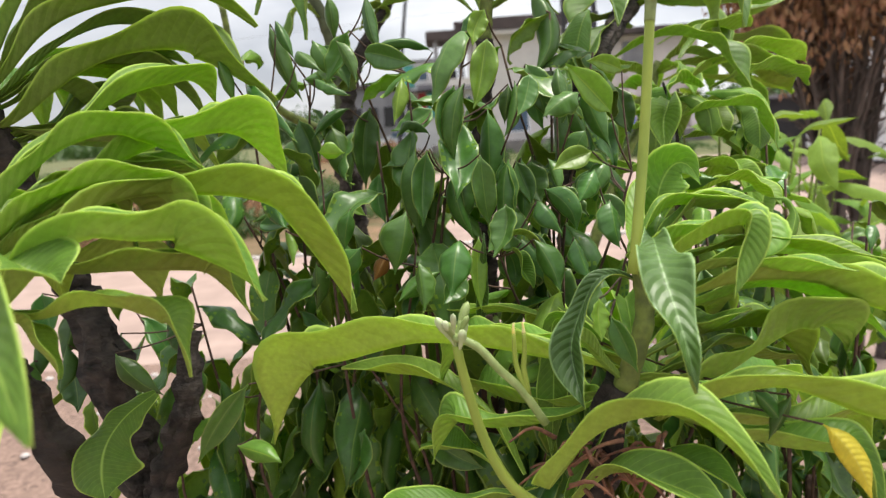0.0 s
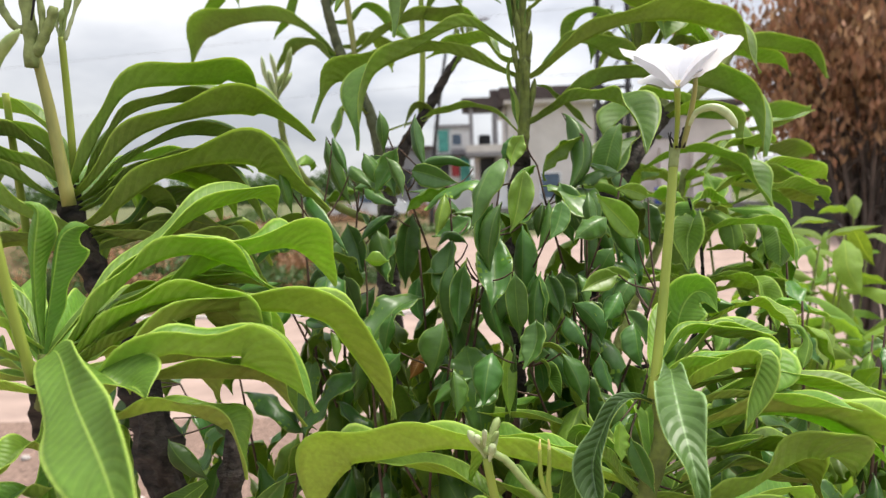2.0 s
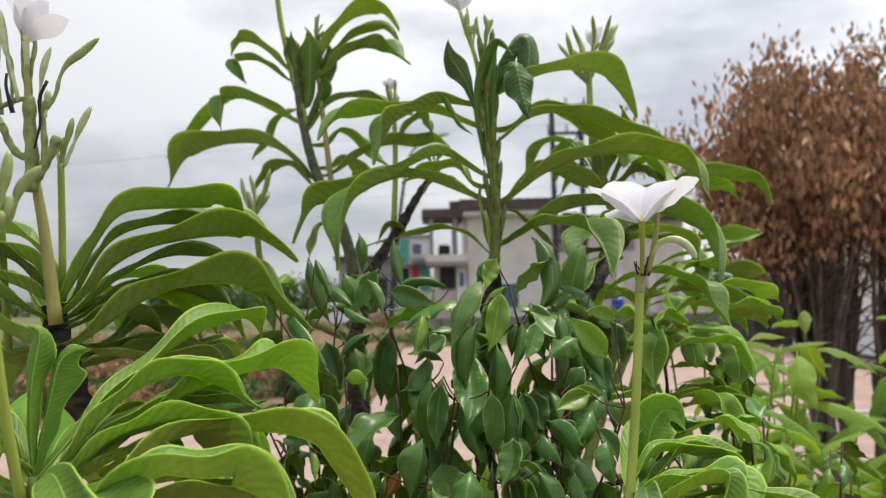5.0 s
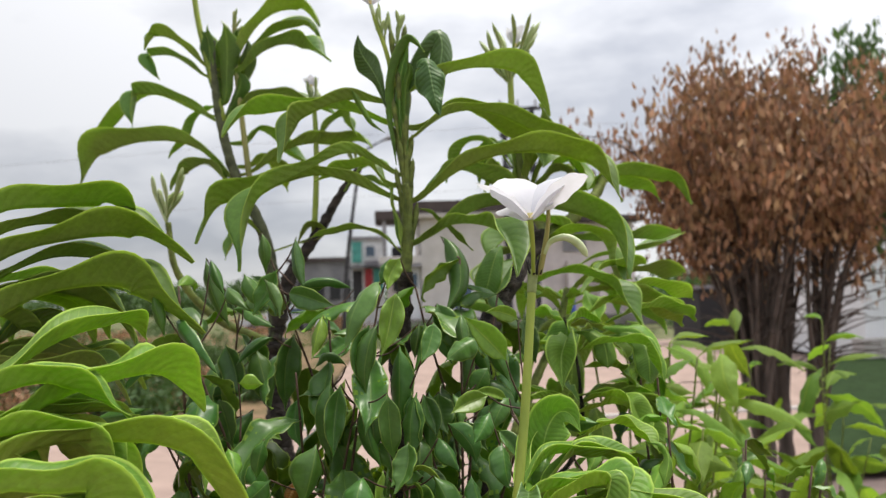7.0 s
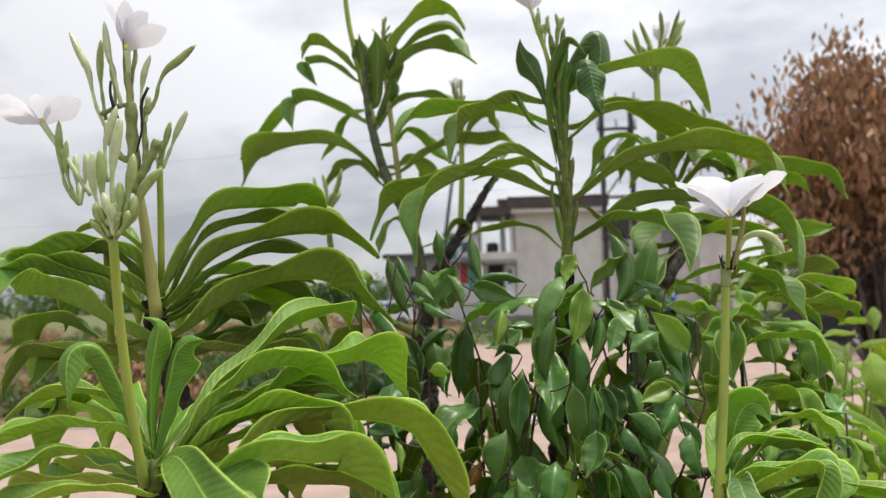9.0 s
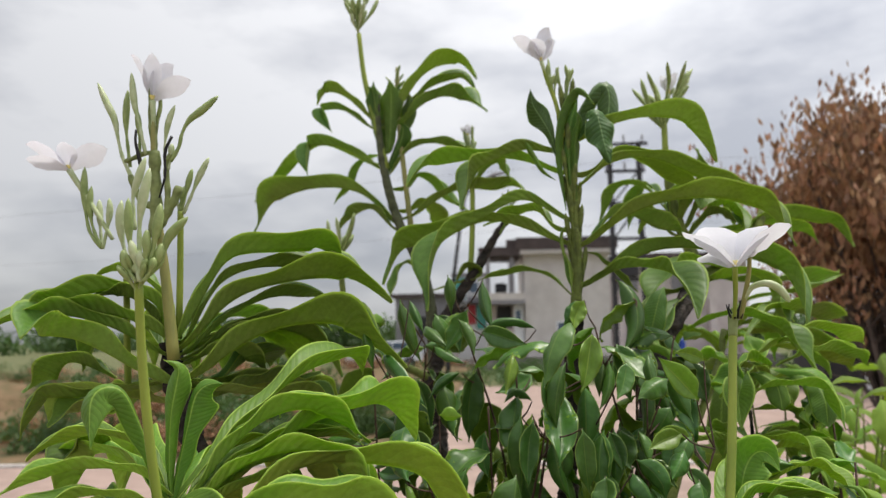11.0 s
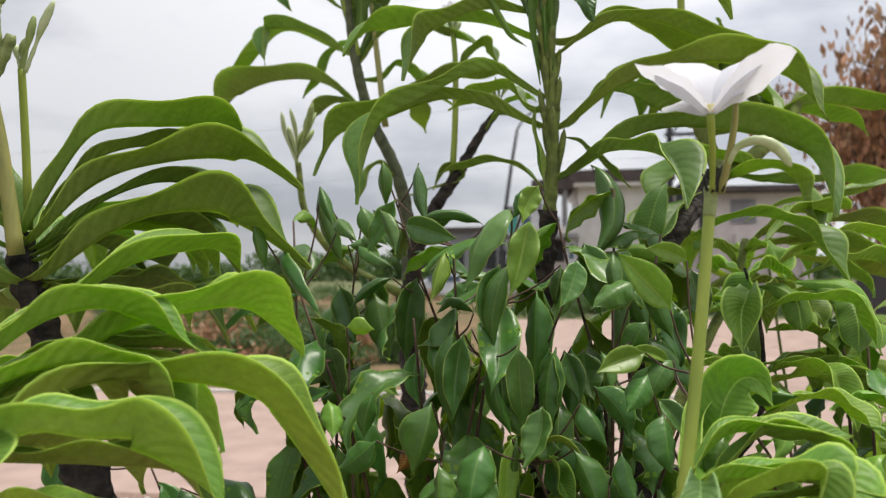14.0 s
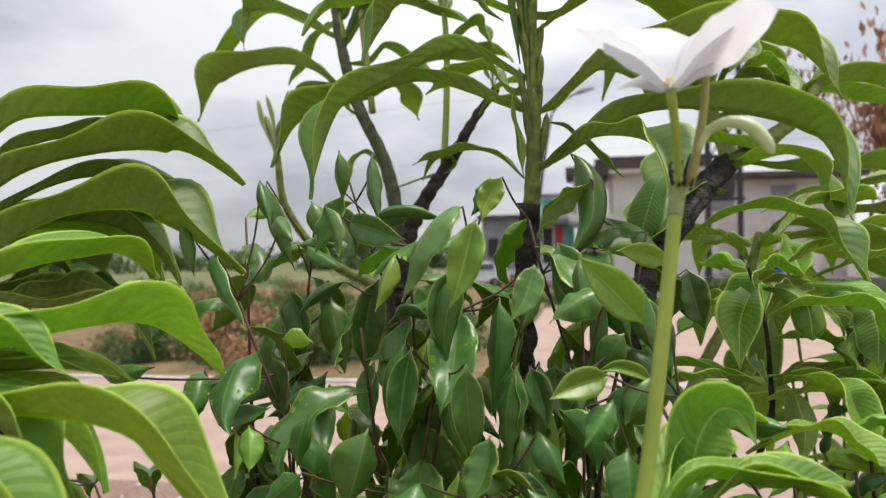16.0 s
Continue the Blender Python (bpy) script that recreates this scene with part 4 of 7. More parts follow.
# the shrub on the near left: two shoots on two rough trunks
shrub_left = thing("frangipani", "frangipani shrub with long arching fiddle-shaped leaves and tall bud stalks", "shrub", "frangipani shrubs", at=(0, 0, 0))
branch(shrub_left, [(-0.20, 0.70, 0.0), (-0.22, 0.67, 0.5), (-0.25, 0.64, 0.9), (-0.303, 0.64, 1.187), (-0.332, 0.66, 1.276)], 0.030, 0.017, BARK, "rough dark scarred bark", 0.25, "trunk", rings=22)
branch(shrub_left, [(-0.24, 0.68, 0.75), (-0.27, 0.60, 0.98), (-0.298, 0.542, 1.159), (-0.318, 0.528, 1.237), (-0.30, 0.46, 1.29), (-0.281, 0.42, 1.335)], 0.018, 0.010, BARK, "rough dark scarred bark", 0.25, "trunk", rings=16)
branch(shrub_left, [(-0.286, 0.63, 1.06), (-0.26, 0.62, 1.12), (-0.235, 0.62, 1.18), (-0.232, 0.64, 1.24)], 0.013, 0.009, BARK, "rough dark scarred bark", 0.25, "trunk", rings=8)
L = branch(shrub_left, [(-0.283, 0.425, 1.318), (-0.281, 0.42, 1.332), (-0.280, 0.418, 1.352)], 0.0085, 0.003, GREEN_STEM, "green shoot tip", count=8)
PALE_SHOOTS.append(L)
leaf(L, [(-0.280, 0.419, 1.347), (-0.272, 0.420, 1.353), (-0.253, 0.440, 1.389), (-0.225, 0.460, 1.416), (-0.184, 0.480, 1.424), (-0.153, 0.500, 1.380)], 0.0264, 55)
leaf(L, [(-0.281, 0.420, 1.344), (-0.267, 0.430, 1.350), (-0.254, 0.460, 1.377), (-0.225, 0.490, 1.393), (-0.190, 0.520, 1.395), (-0.163, 0.550, 1.374)], 0.0182, 55)
leaf(L, [(-0.281, 0.420, 1.341), (-0.240, 0.420, 1.347), (-0.209, 0.443, 1.377), (-0.166, 0.465, 1.384), (-0.087, 0.487, 1.370), (-0.069, 0.510, 1.278)], 0.0367, 52)
leaf(L, [(-0.272, 0.420, 1.307), (-0.239, 0.400, 1.337), (-0.219, 0.400, 1.358), (-0.192, 0.405, 1.371), (-0.170, 0.415, 1.369), (-0.152, 0.425, 1.374), (-0.132, 0.430, 1.362), (-0.118, 0.435, 1.334), (-0.109, 0.435, 1.307)], 0.0378, 62, 9)
leaf(L, [(-0.283, 0.425, 1.318), (-0.246, 0.430, 1.311), (-0.214, 0.427, 1.320), (-0.183, 0.425, 1.320), (-0.153, 0.422, 1.308), (-0.155, 0.420, 1.268)], 0.0210, 55)
leaf(L, [(-0.226, 0.540, 1.220), (-0.246, 0.530, 1.207), (-0.258, 0.520, 1.191), (-0.260, 0.510, 1.174), (-0.255, 0.500, 1.155)], 0.0297, 14, up=FACE)
leaf(L, [(-0.280, 0.418, 1.346), (-0.248, 0.378, 1.362), (-0.205, 0.315, 1.350), (-0.177, 0.275, 1.345), (-0.156, 0.245, 1.341), (-0.141, 0.225, 1.331), (-0.131, 0.215, 1.314)], 0.0190, -18, up=FACE, shape=STRAP, wave=0.16)
leaf(L, [(-0.226, 0.330, 1.325), (-0.212, 0.310, 1.310), (-0.199, 0.290, 1.297), (-0.187, 0.270, 1.292), (-0.173, 0.250, 1.283)], 0.0131, 20, up=FACE)
leaf(L, [(-0.280, 0.418, 1.351), (-0.283, 0.420, 1.372), (-0.283, 0.420, 1.409), (-0.279, 0.420, 1.434), (-0.278, 0.420, 1.445), (-0.289, 0.420, 1.449)], 0.0170, 55, up=FACE)
leaf(L, [(-0.280, 0.418, 1.351), (-0.277, 0.420, 1.372), (-0.270, 0.420, 1.405), (-0.265, 0.420, 1.425), (-0.255, 0.420, 1.432), (-0.246, 0.420, 1.432)], 0.0186, 45, up=FACE)
leaf(L, [(-0.280, 0.418, 1.351), (-0.288, 0.420, 1.364), (-0.301, 0.410, 1.406), (-0.311, 0.400, 1.431), (-0.325, 0.390, 1.427), (-0.320, 0.380, 1.393)], 0.0210, 45, up=FACE)
leaf(L, [(-0.280, 0.420, 1.356), (-0.297, 0.405, 1.378), (-0.324, 0.390, 1.386), (-0.350, 0.375, 1.387), (-0.373, 0.360, 1.365)], 0.0157, 55)
leaf(L, [(-0.282, 0.420, 1.344), (-0.298, 0.397, 1.362), (-0.324, 0.375, 1.371), (-0.343, 0.353, 1.366), (-0.348, 0.330, 1.348)], 0.0152, 55)
leaf(L, [(-0.282, 0.423, 1.329), (-0.274, 0.400, 1.335), (-0.294, 0.383, 1.345), (-0.314, 0.365, 1.350), (-0.336, 0.348, 1.349), (-0.348, 0.330, 1.332)], 0.0137, 55)
leaf(L, [(-0.281, 0.421, 1.339), (-0.261, 0.410, 1.345), (-0.241, 0.397, 1.353), (-0.222, 0.385, 1.358), (-0.203, 0.373, 1.353), (-0.189, 0.360, 1.337)], 0.0277, 45)
leaf(L, [(-0.280, 0.418, 1.351), (-0.260, 0.440, 1.385), (-0.243, 0.485, 1.417), (-0.210, 0.530, 1.452), (-0.183, 0.575, 1.462), (-0.179, 0.620, 1.429)], 0.0282, 45)
leaf(L, [(-0.281, 0.420, 1.343), (-0.266, 0.440, 1.349), (-0.222, 0.482, 1.396), (-0.177, 0.523, 1.421), (-0.142, 0.565, 1.427), (-0.128, 0.607, 1.367)], 0.0357, 50)
leaf(L, [(-0.280, 0.418, 1.351), (-0.260, 0.450, 1.362), (-0.235, 0.483, 1.382), (-0.206, 0.515, 1.396), (-0.187, 0.547, 1.391), (-0.172, 0.580, 1.368)], 0.0190, 55)
leaf(L, [(-0.282, 0.422, 1.332), (-0.279, 0.440, 1.338), (-0.242, 0.445, 1.362), (-0.213, 0.450, 1.372), (-0.195, 0.455, 1.363), (-0.192, 0.460, 1.339)], 0.0157, 55)
leaf(L, [(-0.280, 0.418, 1.351), (-0.302, 0.440, 1.383), (-0.334, 0.445, 1.399), (-0.363, 0.450, 1.403), (-0.391, 0.455, 1.394), (-0.412, 0.460, 1.373)], 0.0159, 50)
leaf(L, [(-0.283, 0.425, 1.318), (-0.270, 0.400, 1.302), (-0.272, 0.385, 1.310), (-0.273, 0.370, 1.311), (-0.278, 0.355, 1.305), (-0.279, 0.340, 1.288)], 0.0166, 50)
leaf(L, [(-0.283, 0.425, 1.318), (-0.274, 0.400, 1.274), (-0.280, 0.390, 1.282), (-0.286, 0.380, 1.282), (-0.290, 0.370, 1.277), (-0.292, 0.360, 1.263)], 0.0147, 50)
leaf(L, [(-0.283, 0.425, 1.318), (-0.274, 0.400, 1.247), (-0.276, 0.385, 1.265), (-0.279, 0.370, 1.271), (-0.282, 0.355, 1.270), (-0.282, 0.340, 1.259)], 0.0155, 50)
leaf(L, [(-0.283, 0.424, 1.323), (-0.277, 0.440, 1.329), (-0.264, 0.435, 1.314), (-0.246, 0.430, 1.308), (-0.233, 0.425, 1.294), (-0.229, 0.420, 1.272)], 0.0151, 50)
whorl(L, (-0.281, 0.425, 1.345), (20, 48, 75, 100, 128, 150, 35, 62), 0.17, 0.05, 0.026, 61)
whorl(L, (-0.281, 0.425, 1.335), (15, 55, 95, 140, 165), 0.16, 0.005, 0.026, 62)
L2 = branch(shrub_left, [(-0.284, 0.412, 1.335), (-0.289, 0.401, 1.393), (-0.292, 0.392, 1.450), (-0.292, 0.383, 1.502)], 0.0036, 0.0030, STALK, "smooth yellow-green flower stalk", name="flower_stalk")
spray(L2, (-0.292, 0.383, 1.492), (-0.291, 0.383, 1.512), 22, 0.024, 5, 0.0024, 0.1, 0.9)
club(L2, [(-0.293, 0.383, 1.505), (-0.298, 0.383, 1.523), (-0.300, 0.383, 1.540), (-0.301, 0.383, 1.560)], 0.0028)
club(L2, [(-0.290, 0.380, 1.513), (-0.291, 0.380, 1.541), (-0.289, 0.380, 1.560), (-0.285, 0.380, 1.580)], 0.0031, PALE_BUD)
club(L2, [(-0.284, 0.378, 1.506), (-0.280, 0.378, 1.526), (-0.277, 0.378, 1.544), (-0.276, 0.378, 1.555)], 0.0031)
club(L2, [(-0.299, 0.390, 1.507), (-0.307, 0.390, 1.529), (-0.310, 0.390, 1.547), (-0.309, 0.390, 1.560)], 0.0028)
club(L2, [(-0.288, 0.383, 1.505), (-0.277, 0.383, 1.515), (-0.272, 0.383, 1.532), (-0.259, 0.383, 1.546)], 0.0031)
club(L2, [(-0.299, 0.390, 1.539), (-0.301, 0.390, 1.561), (-0.298, 0.390, 1.574), (-0.293, 0.390, 1.590)], 0.0026, PALE_BUD)
club(L2, [(-0.286, 0.376, 1.504), (-0.284, 0.376, 1.519), (-0.284, 0.376, 1.529), (-0.284, 0.376, 1.537)], 0.0027)
club(L2, [(-0.288, 0.376, 1.503), (-0.291, 0.376, 1.514), (-0.293, 0.376, 1.522), (-0.295, 0.376, 1.530)], 0.0027)
club(L2, [(-0.287, 0.380, 1.503), (-0.280, 0.380, 1.512), (-0.277, 0.380, 1.520), (-0.275, 0.380, 1.528)], 0.0028)
club(L2, [(-0.288, 0.376, 1.502), (-0.288, 0.376, 1.511), (-0.288, 0.376, 1.518), (-0.289, 0.376, 1.523)], 0.0027)
club(L2, [(-0.291, 0.378, 1.502), (-0.298, 0.378, 1.512), (-0.300, 0.378, 1.518), (-0.301, 0.378, 1.524)], 0.0027)
club(L2, [(-0.292, 0.385, 1.505), (-0.286, 0.385, 1.519), (-0.284, 0.385, 1.527), (-0.283, 0.385, 1.533)], 0.0028)
club(L2, [(-0.285, 0.375, 1.502), (-0.281, 0.375, 1.508), (-0.279, 0.375, 1.513), (-0.278, 0.375, 1.518)], 0.0024)
P = branch(shrub_left, [(-0.332, 0.66, 1.27), (-0.354, 0.66, 1.345), (-0.364, 0.65, 1.389), (-0.373, 0.64, 1.428), (-0.378, 0.64, 1.462)], 0.014, 0.009, BARK, "rough grey bark near the shoot tip", 0.2, rings=10)
leaf(P, [(-0.378, 0.640, 1.461), (-0.368, 0.630, 1.471), (-0.340, 0.657, 1.553), (-0.295, 0.685, 1.575), (-0.238, 0.713, 1.586), (-0.214, 0.740, 1.534)], 0.0370, 57)
leaf(P, [(-0.377, 0.640, 1.454), (-0.363, 0.630, 1.460), (-0.329, 0.652, 1.513), (-0.275, 0.674, 1.540), (-0.205, 0.697, 1.556), (-0.165, 0.719, 1.500)], 0.0408, 57)
leaf(P, [(-0.378, 0.640, 1.459), (-0.365, 0.640, 1.465), (-0.347, 0.670, 1.526), (-0.306, 0.700, 1.554), (-0.255, 0.730, 1.560), (-0.231, 0.760, 1.542)], 0.0222, 57)
leaf(P, [(-0.373, 0.640, 1.427), (-0.352, 0.630, 1.433), (-0.303, 0.641, 1.477), (-0.246, 0.651, 1.500), (-0.185, 0.662, 1.502), (-0.145, 0.673, 1.430)], 0.0479, 57)
leaf(P, [(-0.376, 0.640, 1.448), (-0.362, 0.640, 1.454), (-0.330, 0.670, 1.495), (-0.288, 0.700, 1.521), (-0.255, 0.730, 1.523), (-0.225, 0.760, 1.504)], 0.0205, 55)
leaf(P, [(-0.375, 0.640, 1.443), (-0.359, 0.640, 1.449), (-0.324, 0.667, 1.483), (-0.281, 0.695, 1.496), (-0.254, 0.723, 1.491), (-0.236, 0.750, 1.473)], 0.0203, 55)
leaf(P, [(-0.378, 0.640, 1.461), (-0.383, 0.630, 1.504), (-0.419, 0.613, 1.525), (-0.461, 0.595, 1.523), (-0.489, 0.578, 1.510), (-0.482, 0.560, 1.481)], 0.0300, 56)
leaf(P, [(-0.377, 0.640, 1.454), (-0.365, 0.630, 1.460), (-0.387, 0.617, 1.483), (-0.424, 0.605, 1.502), (-0.460, 0.593, 1.509), (-0.479, 0.580, 1.489)], 0.0244, 56)
leaf(P, [(-0.372, 0.641, 1.424), (-0.377, 0.620, 1.430), (-0.419, 0.595, 1.466), (-0.450, 0.570, 1.492), (-0.465, 0.545, 1.496), (-0.461, 0.520, 1.468)], 0.0367, 56)
leaf(P, [(-0.376, 0.640, 1.448), (-0.383, 0.630, 1.454), (-0.416, 0.608, 1.483), (-0.465, 0.585, 1.504), (-0.489, 0.562, 1.500), (-0.505, 0.540, 1.474)], 0.0256, 56)
leaf(P, [(-0.462, 0.700, 1.425), (-0.488, 0.695, 1.447), (-0.516, 0.690, 1.455), (-0.544, 0.685, 1.439), (-0.554, 0.680, 1.410)], 0.0341, 56)
leaf(P, [(-0.374, 0.640, 1.436), (-0.365, 0.640, 1.442), (-0.337, 0.655, 1.461), (-0.319, 0.670, 1.463), (-0.300, 0.685, 1.451), (-0.299, 0.700, 1.427)], 0.0240, 50)
leaf(P, [(-0.377, 0.640, 1.465), (-0.395, 0.630, 1.499), (-0.408, 0.620, 1.515), (-0.425, 0.610, 1.521), (-0.442, 0.600, 1.504)], 0.0202, 50)
leaf(P, [(-0.378, 0.640, 1.461), (-0.374, 0.640, 1.476), (-0.385, 0.645, 1.511), (-0.411, 0.650, 1.538), (-0.443, 0.655, 1.548), (-0.469, 0.660, 1.531)], 0.0210, 50)
leaf(P, [(-0.369, 0.644, 1.412), (-0.349, 0.660, 1.421), (-0.329, 0.682, 1.444), (-0.314, 0.705, 1.463), (-0.306, 0.728, 1.457), (-0.308, 0.750, 1.432)], 0.0344, 45)
leaf(P, [(-0.367, 0.647, 1.402), (-0.349, 0.660, 1.410), (-0.315, 0.675, 1.424), (-0.286, 0.690, 1.434), (-0.262, 0.705, 1.427), (-0.254, 0.720, 1.402)], 0.0338, 45)
leaf(P, [(-0.370, 0.643, 1.416), (-0.343, 0.660, 1.426), (-0.311, 0.680, 1.430), (-0.283, 0.700, 1.428), (-0.266, 0.720, 1.420), (-0.247, 0.740, 1.425)], 0.0290, 45)
leaf(P, [(-0.367, 0.647, 1.402), (-0.403, 0.660, 1.408), (-0.429, 0.640, 1.419), (-0.447, 0.620, 1.418), (-0.463, 0.600, 1.409), (-0.467, 0.580, 1.385)], 0.0269, 50)
leaf(P, [(-0.344, 0.500, 1.365), (-0.360, 0.487, 1.385), (-0.376, 0.475, 1.396), (-0.387, 0.462, 1.389), (-0.388, 0.450, 1.366)], 0.0253, 45)
whorl(P, (-0.377, 0.645, 1.45), (25, 60, 90, 120, 150, 45, 75, 105), 0.20, 0.045, 0.025, 63)
whorl(P, (-0.373, 0.645, 1.425), (5, 40, 70, 110, 135, 160, 200), 0.19, -0.01, 0.025, 64)
P2 = branch(shrub_left, [(-0.366, 0.62, 1.444), (-0.374, 0.613, 1.528), (-0.379, 0.607, 1.574), (-0.383, 0.600, 1.64), (-0.385, 0.60, 1.69)], 0.0064, 0.0020, OLD_STALK, "yellowing flower stalk", name="flower_stalk")
club(P2, [(-0.380, 0.600, 1.563), (-0.379, 0.600, 1.594), (-0.381, 0.600, 1.620), (-0.382, 0.600, 1.649)], 0.0061, KNOB)
club(P2, [(-0.402, 0.600, 1.618), (-0.414, 0.600, 1.642), (-0.420, 0.600, 1.663), (-0.424, 0.600, 1.682), (-0.433, 0.600, 1.700), (-0.443, 0.600, 1.721)], 0.0033)
club(P2, [(-0.409, 0.605, 1.635), (-0.414, 0.605, 1.670), (-0.415, 0.605, 1.691), (-0.414, 0.605, 1.714)], 0.0032)
club(P2, [(-0.389, 0.595, 1.645), (-0.396, 0.595, 1.674), (-0.402, 0.595, 1.697), (-0.406, 0.595, 1.728)], 0.0031)
club(P2, [(-0.380, 0.600, 1.594), (-0.391, 0.600, 1.597), (-0.400, 0.600, 1.609), (-0.406, 0.600, 1.625)], 0.0036, KNOB)
club(P2, [(-0.371, 0.600, 1.633), (-0.372, 0.600, 1.657), (-0.369, 0.600, 1.678), (-0.363, 0.600, 1.695)], 0.0028)
club(P2, [(-0.366, 0.600, 1.638), (-0.358, 0.600, 1.652), (-0.355, 0.600, 1.666), (-0.348, 0.600, 1.679), (-0.335, 0.600, 1.689), (-0.319, 0.600, 1.703)], 0.0035)
club(P2, [(-0.376, 0.600, 1.573), (-0.368, 0.600, 1.587), (-0.360, 0.600, 1.603), (-0.357, 0.600, 1.613)], 0.0046, KNOB)
club(P2, [(-0.368, 0.600, 1.588), (-0.368, 0.600, 1.609), (-0.370, 0.600, 1.633), (-0.365, 0.600, 1.648)], 0.0030, KNOB)
club(P2, [(-0.368, 0.600, 1.630), (-0.366, 0.600, 1.643), (-0.365, 0.600, 1.656)], 0.0028)
club(P2, [(-0.397, 0.600, 1.642), (-0.398, 0.600, 1.663), (-0.400, 0.600, 1.681), (-0.402, 0.600, 1.692)], 0.0028)
club(P2, [(-0.382, 0.600, 1.646), (-0.391, 0.600, 1.647), (-0.404, 0.600, 1.642), (-0.412, 0.600, 1.639)], 0.0025, KNOB)
club(P2, [(-0.382, 0.600, 1.646), (-0.387, 0.600, 1.673), (-0.388, 0.600, 1.699), (-0.388, 0.600, 1.715)], 0.0023, KNOB)
club(P2, [(-0.384, 0.605, 1.648), (-0.384, 0.605, 1.674), (-0.380, 0.605, 1.698), (-0.384, 0.605, 1.717)], 0.0023, KNOB)
flower(P2, (-0.386, 0.60, 1.700), [(-0.0245, 0.0, 0.0485), (0.0036, -0.012, 0.045), (0.019, 0.004, 0.038), (0.039, 0.0, 0.0195), (-0.006, 0.016, 0.040)], 0.0105, (-0.385, 0.60, 1.66), 0.0022, label="fading white flower with rusty petal tips")
tube("withered_bud", [(-0.372, 0.59, 1.60), (-0.366, 0.588, 1.62), (-0.366, 0.588, 1.645), (-0.360, 0.588, 1.66)], 0.0010, 0.0017, BLACK, P2, "black withered bloom", count=10, sides=6, rough=0.8)
tube("withered_bud", [(-0.397, 0.59, 1.668), (-0.396, 0.588, 1.655), (-0.392, 0.588, 1.642), (-0.390, 0.588, 1.632)], 0.0008, 0.0022, BLACK, P2, "black withered bloom", count=10, sides=6, rough=0.8)
P3 = branch(shrub_left, [(-0.370, 0.64, 1.465), (-0.366, 0.63, 1.529), (-0.363, 0.62, 1.592)], 0.0035, 0.0030, STALK, "smooth green flower stalk", name="flower_stalk")
club(P3, [(-0.363, 0.620, 1.589), (-0.359, 0.620, 1.605), (-0.356, 0.620, 1.619), (-0.352, 0.620, 1.635)], 0.0029)
club(P3, [(-0.360, 0.620, 1.589), (-0.352, 0.620, 1.608), (-0.345, 0.620, 1.626), (-0.335, 0.620, 1.646)], 0.0031)
club(P3, [(-0.363, 0.620, 1.592), (-0.362, 0.620, 1.607), (-0.358, 0.620, 1.617)], 0.0031)
club(P3, [(-0.364, 0.620, 1.592), (-0.367, 0.620, 1.603), (-0.368, 0.620, 1.612)], 0.0026)
P4 = branch(shrub_left, [(-0.430, 0.66, 1.409), (-0.424, 0.64, 1.478), (-0.417, 0.62, 1.545)], 0.0038, 0.0030, STALK, "smooth green flower stalk", name="flower_stalk")
club(P4, [(-0.443, 0.620, 1.556), (-0.453, 0.620, 1.578), (-0.457, 0.620, 1.600), (-0.456, 0.620, 1.620)], 0.0031)
club(P4, [(-0.442, 0.620, 1.556), (-0.438, 0.620, 1.575), (-0.436, 0.620, 1.594), (-0.437, 0.620, 1.607)], 0.0031)
club(P4, [(-0.444, 0.620, 1.557), (-0.457, 0.620, 1.576), (-0.463, 0.620, 1.611), (-0.464, 0.620, 1.640)], 0.0034)
club(P4, [(-0.445, 0.625, 1.556), (-0.447, 0.625, 1.571), (-0.449, 0.625, 1.590), (-0.450, 0.625, 1.607)], 0.0032)
flower(P4, (-0.480, 0.62, 1.637), [(-0.047, 0.0, 0.028), (-0.034, -0.02, 0.008), (0.002, -0.014, 0.026), (0.039, 0.0, 0.021), (-0.004, 0.03, 0.02)], 0.0128, (-0.432, 0.62, 1.565), 0.0022, label="open white flower leaning outward")

# the shrub behind on the left: a tall forked one
shrub_back = thing("frangipani", "tall forked frangipani with dark arching leaves and a long bud stalk", "shrub", "frangipani shrubs")
trunk_back = branch(shrub_back, [(-0.10, 1.22, 0.0), (-0.12, 1.21, 0.6), (-0.150, 1.20, 1.305), (-0.152, 1.19, 1.40)], 0.028, 0.017, BARK, "rough grey bark", 0.22, "trunk", rings=24)
T = branch(shrub_back, [(-0.152, 1.19, 1.40), (-0.155, 1.20, 1.47), (-0.160, 1.20, 1.53), (-0.177, 1.20, 1.590), (-0.214, 1.20, 1.669), (-0.237, 1.20, 1.757), (-0.247, 1.20, 1.836), (-0.249, 1.20, 1.896)], 0.0115, 0.0058, GREY_STEM, "grey-green stem with leaf scars", 0.1, rings=22)
leaf(T, [(-0.247, 1.200, 1.847), (-0.225, 1.200, 1.853), (-0.184, 1.195, 1.925), (-0.135, 1.190, 1.963), (-0.091, 1.185, 1.965), (-0.071, 1.180, 1.911)], 0.0332, 55)
leaf(T, [(-0.247, 1.200, 1.843), (-0.226, 1.220, 1.849), (-0.178, 1.220, 1.910), (-0.127, 1.220, 1.943), (-0.093, 1.220, 1.944), (-0.072, 1.220, 1.902)], 0.0255, 55)
leaf(T, [(-0.247, 1.200, 1.837), (-0.214, 1.200, 1.843), (-0.175, 1.192, 1.881), (-0.126, 1.185, 1.903), (-0.083, 1.178, 1.898), (-0.053, 1.170, 1.849)], 0.0347, 58)
